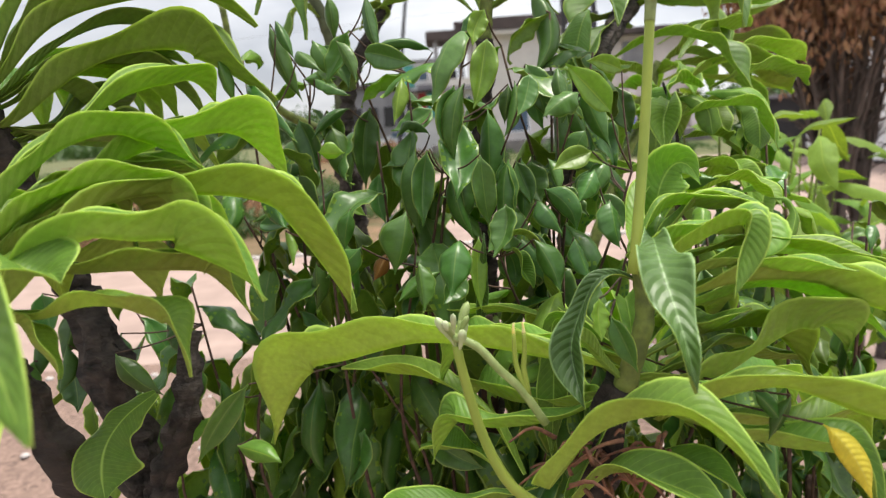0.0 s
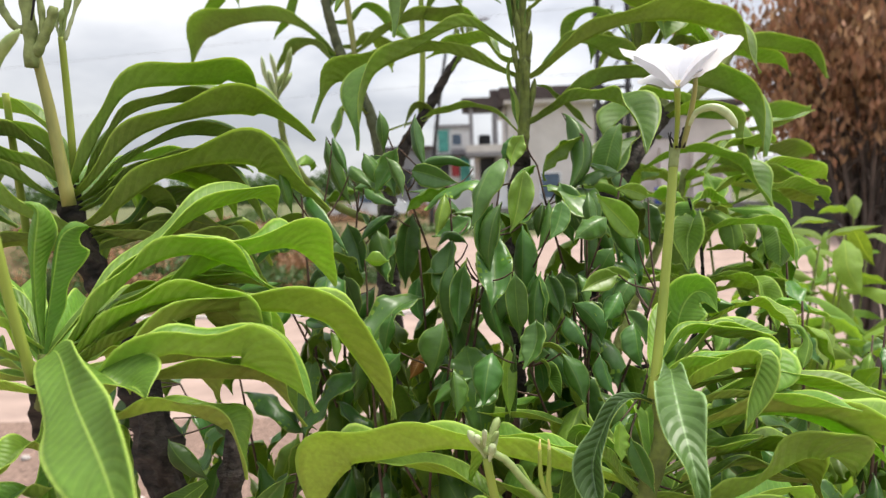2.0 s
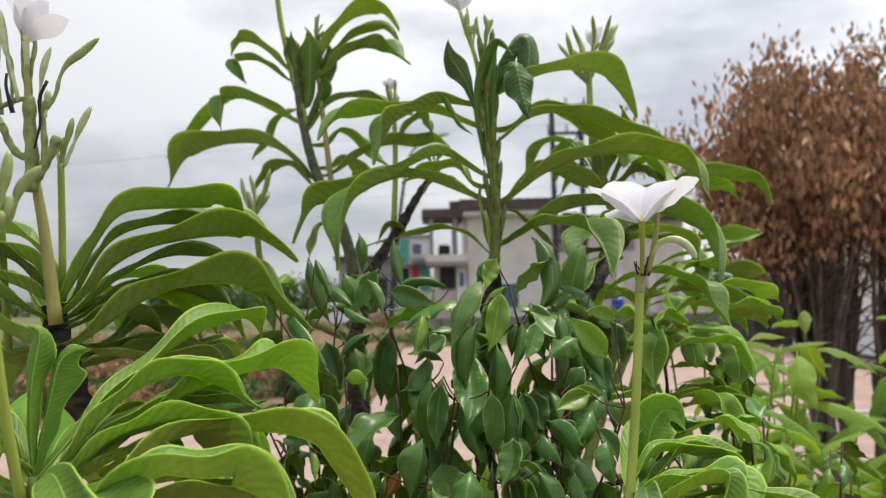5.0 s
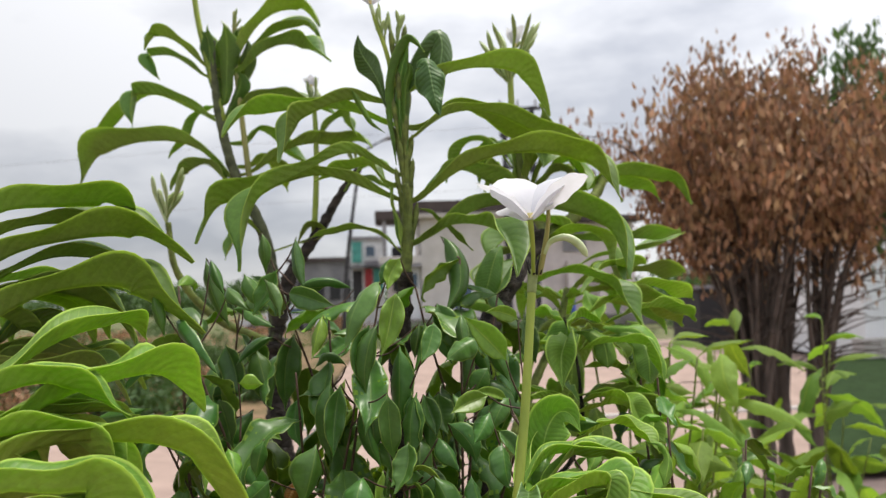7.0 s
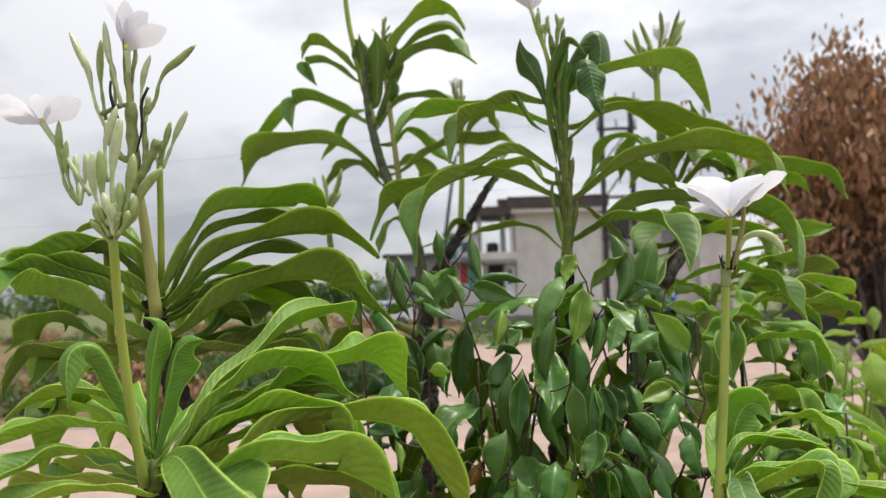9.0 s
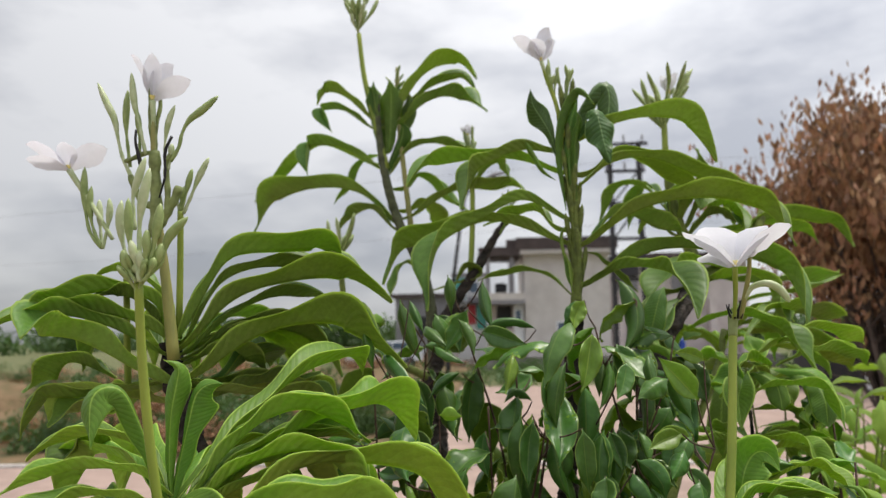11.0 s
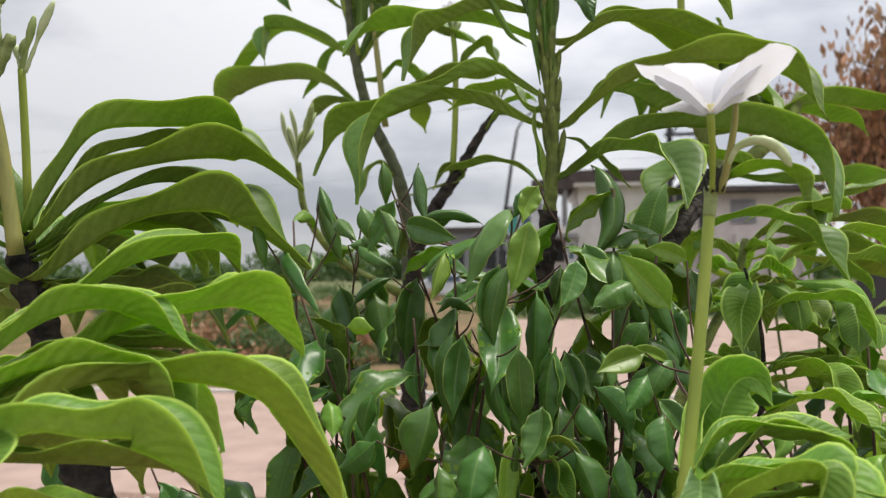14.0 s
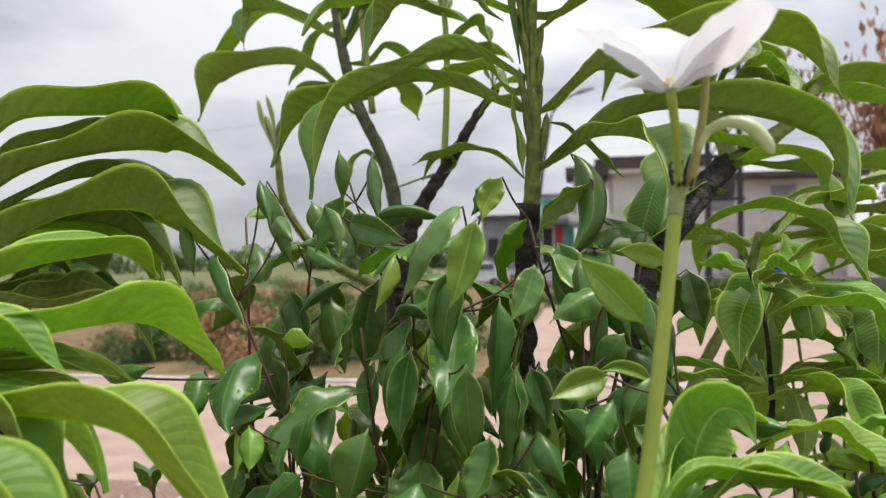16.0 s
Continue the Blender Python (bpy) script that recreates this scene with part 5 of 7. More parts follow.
leaf(T, [(-0.247, 1.200, 1.845), (-0.255, 1.200, 1.851), (-0.292, 1.195, 1.893), (-0.324, 1.190, 1.914), (-0.349, 1.185, 1.915), (-0.353, 1.180, 1.874)], 0.0231, 62)
leaf(T, [(-0.246, 1.200, 1.832), (-0.260, 1.200, 1.838), (-0.300, 1.188, 1.870), (-0.331, 1.175, 1.874), (-0.354, 1.163, 1.865), (-0.320, 1.150, 1.816)], 0.0203, 62)
leaf(T, [(-0.237, 1.200, 1.760), (-0.248, 1.200, 1.765), (-0.297, 1.188, 1.803), (-0.346, 1.175, 1.814), (-0.381, 1.163, 1.808), (-0.363, 1.150, 1.738)], 0.0285, 60)
leaf(T, [(-0.239, 1.200, 1.771), (-0.259, 1.220, 1.777), (-0.349, 1.228, 1.825), (-0.411, 1.235, 1.800), (-0.458, 1.243, 1.758), (-0.484, 1.250, 1.715)], 0.0287, 55)
leaf(T, [(-0.210, 1.200, 1.661), (-0.217, 1.200, 1.664), (-0.268, 1.212, 1.728), (-0.349, 1.225, 1.753), (-0.457, 1.238, 1.744), (-0.484, 1.250, 1.659)], 0.0440, 58)
leaf(T, [(-0.205, 1.200, 1.649), (-0.217, 1.200, 1.654), (-0.253, 1.205, 1.698), (-0.288, 1.210, 1.700), (-0.313, 1.215, 1.689), (-0.325, 1.220, 1.650)], 0.0272, 58)
leaf(T, [(-0.241, 1.200, 1.789), (-0.276, 1.250, 1.795), (-0.294, 1.250, 1.785), (-0.310, 1.250, 1.760), (-0.323, 1.250, 1.735), (-0.337, 1.250, 1.710)], 0.0192, 60)
leaf(T, [(-0.241, 1.200, 1.786), (-0.236, 1.200, 1.791), (-0.246, 1.195, 1.844), (-0.252, 1.190, 1.882), (-0.255, 1.185, 1.901), (-0.252, 1.180, 1.916)], 0.0273, 60, up=FACE)
leaf(T, [(-0.241, 1.200, 1.787), (-0.227, 1.190, 1.793), (-0.223, 1.185, 1.841), (-0.221, 1.180, 1.878), (-0.221, 1.175, 1.896), (-0.224, 1.170, 1.914)], 0.0294, 40, up=FACE)
leaf(T, [(-0.234, 1.200, 1.747), (-0.227, 1.200, 1.752), (-0.199, 1.200, 1.798), (-0.151, 1.200, 1.815), (-0.091, 1.200, 1.804), (-0.043, 1.200, 1.766)], 0.0251, 55)
leaf(T, [(-0.214, 1.200, 1.670), (-0.190, 1.200, 1.678), (-0.131, 1.200, 1.723), (-0.073, 1.200, 1.740), (-0.015, 1.200, 1.738), (0.013, 1.200, 1.713)], 0.0335, 55)
leaf(T, [(-0.229, 1.200, 1.725), (-0.203, 1.220, 1.731), (-0.182, 1.228, 1.762), (-0.143, 1.235, 1.747), (-0.114, 1.243, 1.718), (-0.091, 1.250, 1.688)], 0.0287, 55)
leaf(T, [(-0.218, 1.200, 1.685), (-0.202, 1.220, 1.691), (-0.179, 1.235, 1.708), (-0.155, 1.250, 1.705), (-0.145, 1.265, 1.687), (-0.138, 1.280, 1.653)], 0.0319, 55)
leaf(T, [(-0.081, 1.190, 1.721), (-0.063, 1.188, 1.754), (-0.038, 1.185, 1.772), (-0.019, 1.183, 1.761), (-0.014, 1.180, 1.727)], 0.0236, 50)
leaf(T, [(-0.037, 1.190, 1.638), (-0.022, 1.188, 1.661), (0.006, 1.185, 1.662), (0.029, 1.183, 1.654), (0.043, 1.180, 1.634)], 0.0148, 50)
leaf(T, [(-0.023, 1.190, 1.652), (-0.012, 1.188, 1.675), (0.010, 1.185, 1.687), (0.029, 1.183, 1.688), (0.040, 1.180, 1.675)], 0.0148, 50)
leaf(T, [(-0.163, 1.200, 1.540), (-0.068, 1.190, 1.567), (-0.081, 1.188, 1.591), (-0.100, 1.185, 1.587), (-0.107, 1.183, 1.572), (-0.115, 1.180, 1.549)], 0.0148, 50)
leaf(T, [(-0.172, 1.200, 1.572), (-0.177, 1.190, 1.578), (-0.195, 1.180, 1.596), (-0.212, 1.170, 1.586), (-0.220, 1.160, 1.566), (-0.223, 1.150, 1.528)], 0.0163, 55)
leaf(T, [(-0.238, 1.200, 1.791), (-0.231, 1.198, 1.840), (-0.222, 1.195, 1.878), (-0.212, 1.192, 1.904), (-0.205, 1.190, 1.915)], 0.0213, 42, up=FACE)
leaf(T, [(-0.243, 1.200, 1.807), (-0.247, 1.200, 1.811), (-0.252, 1.195, 1.854), (-0.252, 1.190, 1.882), (-0.255, 1.185, 1.901), (-0.264, 1.180, 1.905)], 0.0212, 42, up=FACE)
leaf(T, [(-0.238, 1.200, 1.765), (-0.227, 1.200, 1.772), (-0.205, 1.203, 1.826), (-0.195, 1.205, 1.866), (-0.192, 1.208, 1.894), (-0.198, 1.210, 1.907)], 0.0199, 42, up=FACE)
leaf(T, [(-0.235, 1.200, 1.751), (-0.231, 1.200, 1.757), (-0.214, 1.195, 1.794), (-0.204, 1.190, 1.812), (-0.201, 1.185, 1.830), (-0.207, 1.180, 1.839)], 0.0193, 40, up=FACE)
T2 = branch(shrub_back, [(-0.152, 1.19, 1.40), (-0.135, 1.19, 1.48), (-0.116, 1.192, 1.521), (-0.077, 1.195, 1.577), (-0.047, 1.198, 1.630), (-0.012, 1.20, 1.677)], 0.0125, 0.0052, BARK, "grey forked stem", 0.15, rings=16)
spray(T2, (-0.02, 1.20, 1.665), (-0.01, 1.20, 1.70), 7, 0.05, 15, 0.0028, 0.1, 0.7)
T3 = branch(shrub_back, [(-0.190, 1.20, 1.65), (-0.205, 1.20, 1.786), (-0.213, 1.20, 1.875), (-0.212, 1.20, 1.945)], 0.0052, 0.0036, OLD_STALK, "thin brownish flower stalk", name="flower_stalk")
spray(T3, (-0.213, 1.20, 1.88), (-0.212, 1.20, 1.935), 7, 0.04, 16, 0.0026, 0.1, 0.8)
T4 = branch(shrub_back, [(-0.089, 1.20, 1.555), (-0.083, 1.20, 1.655), (-0.082, 1.20, 1.743), (-0.086, 1.20, 1.797)], 0.0052, 0.0040, STALK, "green flower stalk", name="flower_stalk")
spray(T4, (-0.086, 1.20, 1.77), (-0.085, 1.20, 1.80), 8, 0.045, 17, 0.0036, 0.5, 0.45)
flower(T4, (-0.088, 1.20, 1.815), [(-0.014, 0.0, 0.016), (0.0, -0.008, 0.020), (0.013, 0.0, 0.016), (0.004, 0.012, 0.017), (-0.008, 0.010, 0.018)], 0.007, (-0.086, 1.20, 1.79), 0.002, label="half-open white flower")
T6 = branch(shrub_back, [(-0.152, 1.19, 1.39), (-0.24, 1.15, 1.44), (-0.288, 1.12, 1.51), (-0.298, 1.11, 1.585)], 0.0075, 0.0045, GREEN_STEM, "low side shoot", 0.08, rings=10)
spray(T6, (-0.299, 1.11, 1.575), (-0.301, 1.11, 1.605), 14, 0.085, 23, 0.0042, 0.3, 0.6)
T5 = branch(shrub_back, [(-0.232, 1.20, 1.76), (-0.257, 1.20, 1.862), (-0.273, 1.20, 1.935), (-0.282, 1.20, 2.012)], 0.0056, 0.0044, STALK, "long straight green flower stalk", name="flower_stalk")
spray(T5, (-0.283, 1.20, 2.008), (-0.284, 1.20, 2.045), 20, 0.078, 18, 0.0042, 0.4, 0.6)

# the middle shrub
shrub_mid = thing("frangipani", "frangipani with thick green stem, broad arching leaves and furled young leaves", "shrub", "frangipani shrubs")
branch(shrub_mid, [(0.03, 0.95, 0.0), (0.03, 0.93, 0.7), (0.042, 0.90, 1.30), (0.047, 0.88, 1.42), (0.053, 0.872, 1.492)], 0.024, 0.0096, BARK, "rough grey-brown scarred trunk", 0.28, "trunk", rings=34)
M = branch(shrub_mid, [(0.052, 0.871, 1.480), (0.055, 0.87, 1.51), (0.057, 0.87, 1.545), (0.058, 0.87, 1.60)], 0.0072, 0.0066, GREEN_STEM, "thick green stem with leaf scars", 0.10, rings=8)
leaf(M, [(0.058, 0.870, 1.609), (0.043, 0.870, 1.615), (-0.011, 0.846, 1.645), (-0.080, 0.823, 1.615), (-0.136, 0.799, 1.583), (-0.130, 0.775, 1.493)], 0.0300, 60)
leaf(M, [(0.057, 0.870, 1.577), (0.050, 0.880, 1.583), (-0.039, 0.869, 1.623), (-0.110, 0.857, 1.613), (-0.176, 0.846, 1.594), (-0.188, 0.835, 1.529)], 0.0320, 60)
leaf(M, [(0.053, 0.870, 1.699), (0.030, 0.870, 1.706), (-0.012, 0.853, 1.711), (-0.055, 0.835, 1.696), (-0.088, 0.818, 1.676), (-0.088, 0.800, 1.616)], 0.0284, 60)
leaf(M, [(0.055, 0.870, 1.674), (0.043, 0.890, 1.680), (-0.008, 0.877, 1.702), (-0.079, 0.864, 1.708), (-0.139, 0.851, 1.702), (-0.158, 0.838, 1.654)], 0.0287, 55)
leaf(M, [(0.052, 0.870, 1.712), (0.066, 0.870, 1.719), (0.097, 0.865, 1.740), (0.150, 0.860, 1.754), (0.219, 0.855, 1.746), (0.234, 0.850, 1.677)], 0.0317, 58)
leaf(M, [(0.056, 0.870, 1.653), (0.066, 0.870, 1.659), (0.101, 0.885, 1.694), (0.156, 0.900, 1.708), (0.233, 0.915, 1.692), (0.304, 0.930, 1.663)], 0.0278, 55)
leaf(M, [(0.055, 0.870, 1.672), (0.073, 0.900, 1.679), (0.122, 0.920, 1.714), (0.168, 0.940, 1.713), (0.231, 0.960, 1.680), (0.249, 0.980, 1.657)], 0.0330, 50)
leaf(M, [(0.057, 0.870, 1.577), (0.071, 0.870, 1.582), (0.114, 0.849, 1.619), (0.180, 0.828, 1.642), (0.278, 0.807, 1.638), (0.303, 0.786, 1.562)], 0.0360, 60)
leaf(M, [(0.057, 0.870, 1.580), (0.076, 0.880, 1.586), (0.100, 0.897, 1.625), (0.137, 0.915, 1.634), (0.185, 0.932, 1.621), (0.223, 0.950, 1.597)], 0.0261, 55)
leaf(M, [(0.056, 0.870, 1.523), (0.069, 0.870, 1.528), (0.101, 0.828, 1.551), (0.140, 0.785, 1.552), (0.167, 0.742, 1.538), (0.163, 0.700, 1.478)], 0.0290, 58)
leaf(M, [(0.056, 0.870, 1.526), (0.075, 0.870, 1.533), (0.142, 0.839, 1.576), (0.219, 0.807, 1.577), (0.298, 0.776, 1.555), (0.293, 0.745, 1.472)], 0.0370, 60)
leaf(M, [(0.055, 0.870, 1.509), (0.027, 0.883, 1.541), (-0.005, 0.895, 1.554), (-0.041, 0.907, 1.552), (-0.071, 0.920, 1.539)], 0.0137, 50)
leaf(M, [(0.045, 0.865, 1.623), (0.034, 0.860, 1.694), (0.039, 0.855, 1.744), (0.053, 0.850, 1.774), (0.066, 0.845, 1.781), (0.083, 0.840, 1.755)], 0.0130, 58, up=FACE, shape=STRAP)
leaf(M, [(0.055, 0.868, 1.623), (0.051, 0.862, 1.687), (0.053, 0.858, 1.729), (0.060, 0.855, 1.757), (0.064, 0.852, 1.768)], 0.0120, 50, up=FACE, shape=STRAP)
leaf(M, [(0.059, 0.865, 1.629), (0.058, 0.858, 1.686), (0.060, 0.850, 1.720), (0.065, 0.845, 1.736), (0.060, 0.840, 1.747)], 0.0090, 50, up=FACE, shape=STRAP)
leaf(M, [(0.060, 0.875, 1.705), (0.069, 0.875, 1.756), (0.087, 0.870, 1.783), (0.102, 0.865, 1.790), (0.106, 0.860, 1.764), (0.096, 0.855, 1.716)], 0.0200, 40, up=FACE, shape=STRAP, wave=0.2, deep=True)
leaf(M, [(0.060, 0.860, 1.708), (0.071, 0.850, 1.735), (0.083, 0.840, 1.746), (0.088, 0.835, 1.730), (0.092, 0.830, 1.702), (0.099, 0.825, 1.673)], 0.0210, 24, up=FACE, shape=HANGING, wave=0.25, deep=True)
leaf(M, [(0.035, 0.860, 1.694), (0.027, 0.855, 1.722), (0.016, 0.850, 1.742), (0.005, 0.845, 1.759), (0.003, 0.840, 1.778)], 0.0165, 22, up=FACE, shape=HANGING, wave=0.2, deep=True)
leaf(M, [(0.032, 0.855, 1.661), (0.017, 0.850, 1.672), (0.007, 0.848, 1.689), (-0.006, 0.845, 1.712)], 0.0052, 40, up=FACE, shape=STRAP, label="pale unfolding leaf")
leaf(M, [(0.058, 0.870, 1.598), (0.037, 0.890, 1.605), (0.017, 0.905, 1.636), (-0.012, 0.920, 1.641), (-0.039, 0.935, 1.633), (-0.062, 0.950, 1.617)], 0.0218, 55)
leaf(M, [(0.058, 0.870, 1.596), (0.040, 0.870, 1.602), (0.037, 0.865, 1.573), (0.042, 0.860, 1.551), (0.045, 0.855, 1.529), (0.048, 0.850, 1.515)], 0.0097, 60)
M2 = branch(shrub_mid, [(0.059, 0.87, 1.595), (0.056, 0.87, 1.652), (0.052, 0.87, 1.718), (0.049, 0.87, 1.772)], 0.0068, 0.0040, GREEN_STEM, "fleshy green growing tip", 0.05, rings=9)
M3 = branch(shrub_mid, [(0.046, 0.865, 1.72), (0.036, 0.86, 1.765), (0.026, 0.86, 1.795), (0.020, 0.86, 1.818)], 0.0032, 0.0022, STALK, "green flower stalk", name="flower_stalk")
flower(M3, (0.019, 0.86, 1.822), [(-0.037, 0.0, 0.034), (-0.012, -0.014, 0.026), (0.012, 0.0, 0.046), (0.02, 0.01, 0.03), (-0.01, 0.02, 0.036)], 0.0125, (0.026, 0.86, 1.79), 0.0020, label="open white flower seen from below")
spray(M3, (0.036, 0.86, 1.765), (0.03, 0.86, 1.80), 5, 0.055, 31, 0.0026, 0.1, 0.2)
for k in range(22):
    s = Vector((0.058 - 0.0004 * k, 0.87, 1.515 + 0.0107 * k))
    o = Vector((math.cos(k * 2.4), math.sin(k * 2.4), 0))
    bud(M2, s + o * 0.003, s + o * 0.012 + Vector((0, 0, 0.062)), 0.0036, GREEN_STEM, name="leaf_base")
spray(M2, (0.05, 0.865, 1.76), (0.052, 0.865, 1.785), 6, 0.05, 32, 0.0028, 0.0, 0.35)

# the shrub behind on the right
shrub_right = thing("frangipani", "frangipani with a bare leaning trunk, upright leaves and a flower cluster", "shrub", "frangipani shrubs")
branch(shrub_right, [(0.13, 0.98, 0.0), (0.14, 0.96, 0.8), (0.154, 0.95, 1.328), (0.162, 0.95, 1.403), (0.182, 0.97, 1.448), (0.215, 1.0, 1.495), (0.265, 1.06, 1.546)], 0.025, 0.0120, BARK, "rough grey leaning trunk", 0.2, "trunk", rings=30)
R = branch(shrub_right, [(0.262, 1.055, 1.54), (0.272, 1.09, 1.56), (0.255, 1.10, 1.61), (0.238, 1.10, 1.667), (0.231, 1.10, 1.755)], 0.0110, 0.0065, GREEN_STEM, "green stem", 0.08, rings=10)
leaf(R, [(0.256, 1.100, 1.608), (0.343, 1.100, 1.637), (0.386, 1.096, 1.653), (0.438, 1.093, 1.658), (0.488, 1.089, 1.649), (0.504, 1.085, 1.591)], 0.0368, 55)
leaf(R, [(0.257, 1.099, 1.604), (0.349, 1.120, 1.631), (0.388, 1.127, 1.649), (0.427, 1.135, 1.645), (0.461, 1.143, 1.633), (0.481, 1.150, 1.606)], 0.0254, 55)
leaf(R, [(0.352, 1.100, 1.478), (0.415, 1.125, 1.499), (0.462, 1.150, 1.503), (0.499, 1.175, 1.496), (0.529, 1.200, 1.484)], 0.0404, 35)
leaf(R, [(0.269, 1.079, 1.554), (0.364, 1.100, 1.548), (0.418, 1.125, 1.557), (0.465, 1.150, 1.563), (0.503, 1.175, 1.561), (0.533, 1.200, 1.556)], 0.0404, 35)
leaf(R, [(0.250, 1.100, 1.625), (0.232, 1.100, 1.631), (0.229, 1.100, 1.676), (0.248, 1.100, 1.707), (0.266, 1.100, 1.711), (0.274, 1.100, 1.684)], 0.0314, 45)
leaf(R, [(0.245, 1.100, 1.631), (0.253, 1.088, 1.673), (0.268, 1.075, 1.705), (0.278, 1.062, 1.698), (0.268, 1.050, 1.648)], 0.0400, 40)
leaf(R, [(0.251, 1.100, 1.624), (0.258, 1.100, 1.630), (0.279, 1.088, 1.672), (0.286, 1.075, 1.714), (0.280, 1.062, 1.737), (0.264, 1.050, 1.743)], 0.0258, 50, 40)
leaf(R, [(0.253, 1.100, 1.616), (0.262, 1.100, 1.621), (0.296, 1.088, 1.663), (0.323, 1.075, 1.673), (0.340, 1.062, 1.648), (0.334, 1.050, 1.612)], 0.0258, 50)
leaf(R, [(0.258, 1.100, 1.613), (0.278, 1.088, 1.646), (0.305, 1.075, 1.658), (0.322, 1.062, 1.649), (0.330, 1.050, 1.621)], 0.0258, 50)
leaf(R, [(0.253, 1.100, 1.617), (0.236, 1.100, 1.622), (0.216, 1.105, 1.659), (0.205, 1.110, 1.674), (0.195, 1.115, 1.662), (0.187, 1.120, 1.622)], 0.0239, 50)
leaf(R, [(0.254, 1.050, 1.530), (0.206, 1.025, 1.529), (0.180, 1.000, 1.520), (0.162, 0.975, 1.496), (0.154, 0.950, 1.464)], 0.0290, 50)
leaf(R, [(0.218, 0.970, 1.470), (0.260, 0.930, 1.494), (0.306, 0.900, 1.488), (0.333, 0.870, 1.467), (0.341, 0.850, 1.409)], 0.0270, 52)
leaf(R, [(0.187, 0.960, 1.527), (0.176, 0.940, 1.514), (0.168, 0.930, 1.495), (0.162, 0.925, 1.476), (0.155, 0.925, 1.454)], 0.0190, 18, up=FACE, shape=STRAP)
leaf(M, [(0.067, 0.880, 1.571), (0.085, 0.890, 1.569), (0.102, 0.900, 1.557), (0.123, 0.910, 1.541), (0.142, 0.910, 1.518)], 0.0110, 40)
leaf(R, [(0.246, 1.037, 1.525), (0.261, 1.050, 1.513), (0.227, 1.013, 1.520), (0.194, 0.975, 1.503), (0.173, 0.937, 1.479), (0.160, 0.900, 1.449)], 0.0236, 50)
leaf(R, [(0.266, 1.068, 1.548), (0.303, 1.050, 1.561), (0.254, 1.038, 1.578), (0.209, 1.025, 1.574), (0.184, 1.012, 1.544), (0.172, 1.000, 1.503)], 0.0360, 40)
leaf(R, [(0.261, 1.054, 1.539), (0.310, 1.000, 1.556), (0.338, 0.988, 1.546), (0.356, 0.975, 1.520), (0.357, 0.962, 1.488), (0.354, 0.950, 1.449)], 0.0344, 40)
whorl(R, (0.236, 1.10, 1.66), (30, 75, 110, 150), 0.16, 0.06, 0.022, 65)
branch(shrub_right, [(0.262, 1.055, 1.542), (0.311, 1.067, 1.572), (0.353, 1.083, 1.608), (0.379, 1.10, 1.654)], 0.0105, 0.0070, GREEN_STEM, "green side stem", 0.08, rings=8)
R2 = branch(shrub_right, [(0.231, 1.10, 1.75), (0.231, 1.10, 1.775), (0.231, 1.10, 1.80)], 0.0052, 0.0048, STALK, "green flower stalk", name="flower_stalk", count=6)
spray(R2, (0.231, 1.10, 1.77), (0.232, 1.10, 1.85), 20, 0.10, 41, 0.0042, 0.4, 0.9)
flower(R2, (0.238, 1.09, 1.845), [(-0.013, 0.0, 0.030), (0.001, -0.010, 0.028), (0.016, 0.0, 0.034), (0.008, 0.012, 0.03), (-0.006, 0.012, 0.032)], 0.0085, (0.234, 1.10, 1.80), 0.0024, label="half-open white flower among buds")

R4 = branch(shrub_right, [(0.165, 0.950, 1.200), (0.215, 1.000, 1.300), (0.281, 1.060, 1.407), (0.307, 1.100, 1.466)], 0.0080, 0.0050, GREEN_STEM, "green side shoot", 0.08, rings=10)
PALE_SHOOTS.append(R4)
leaf(R4, [(0.307, 1.100, 1.462), (0.338, 1.090, 1.483), (0.382, 1.080, 1.473), (0.419, 1.070, 1.446), (0.441, 1.060, 1.420), (0.447, 1.060, 1.393)], 0.0260, 55)
leaf(R4, [(0.305, 1.100, 1.440), (0.353, 1.120, 1.452), (0.418, 1.140, 1.443), (0.480, 1.160, 1.439), (0.536, 1.180, 1.414)], 0.0220, 45)
leaf(R4, [(0.311, 1.110, 1.493), (0.364, 1.140, 1.520), (0.438, 1.180, 1.534), (0.494, 1.200, 1.548), (0.548, 1.220, 1.560)], 0.0200, 40)
leaf(R4, [(0.308, 1.100, 1.457), (0.345, 1.080, 1.500), (0.374, 1.060, 1.511), (0.391, 1.050, 1.501), (0.390, 1.040, 1.476)], 0.0220, 50)
leaf(R4, [(0.286, 1.060, 1.407), (0.312, 1.030, 1.420), (0.343, 1.000, 1.412), (0.358, 0.980, 1.385), (0.361, 0.980, 1.362)], 0.0260, 50)
leaf(R4, [(0.294, 1.080, 1.432), (0.272, 1.060, 1.458), (0.249, 1.050, 1.467), (0.229, 1.040, 1.451)], 0.0200, 50)
leaf(R4, [(0.304, 1.100, 1.449), (0.315, 1.060, 1.466), (0.329, 1.030, 1.453), (0.327, 1.000, 1.417)], 0.0220, 45)
leaf(R4, [(0.280, 1.060, 1.382), (0.252, 1.030, 1.385), (0.218, 1.010, 1.379), (0.199, 1.000, 1.356)], 0.0220, 50)
whorl(R4, (0.304, 1.100, 1.453), (0, 40, 75, 110, 150, 200), 0.17, 0.02, 0.024, 73)

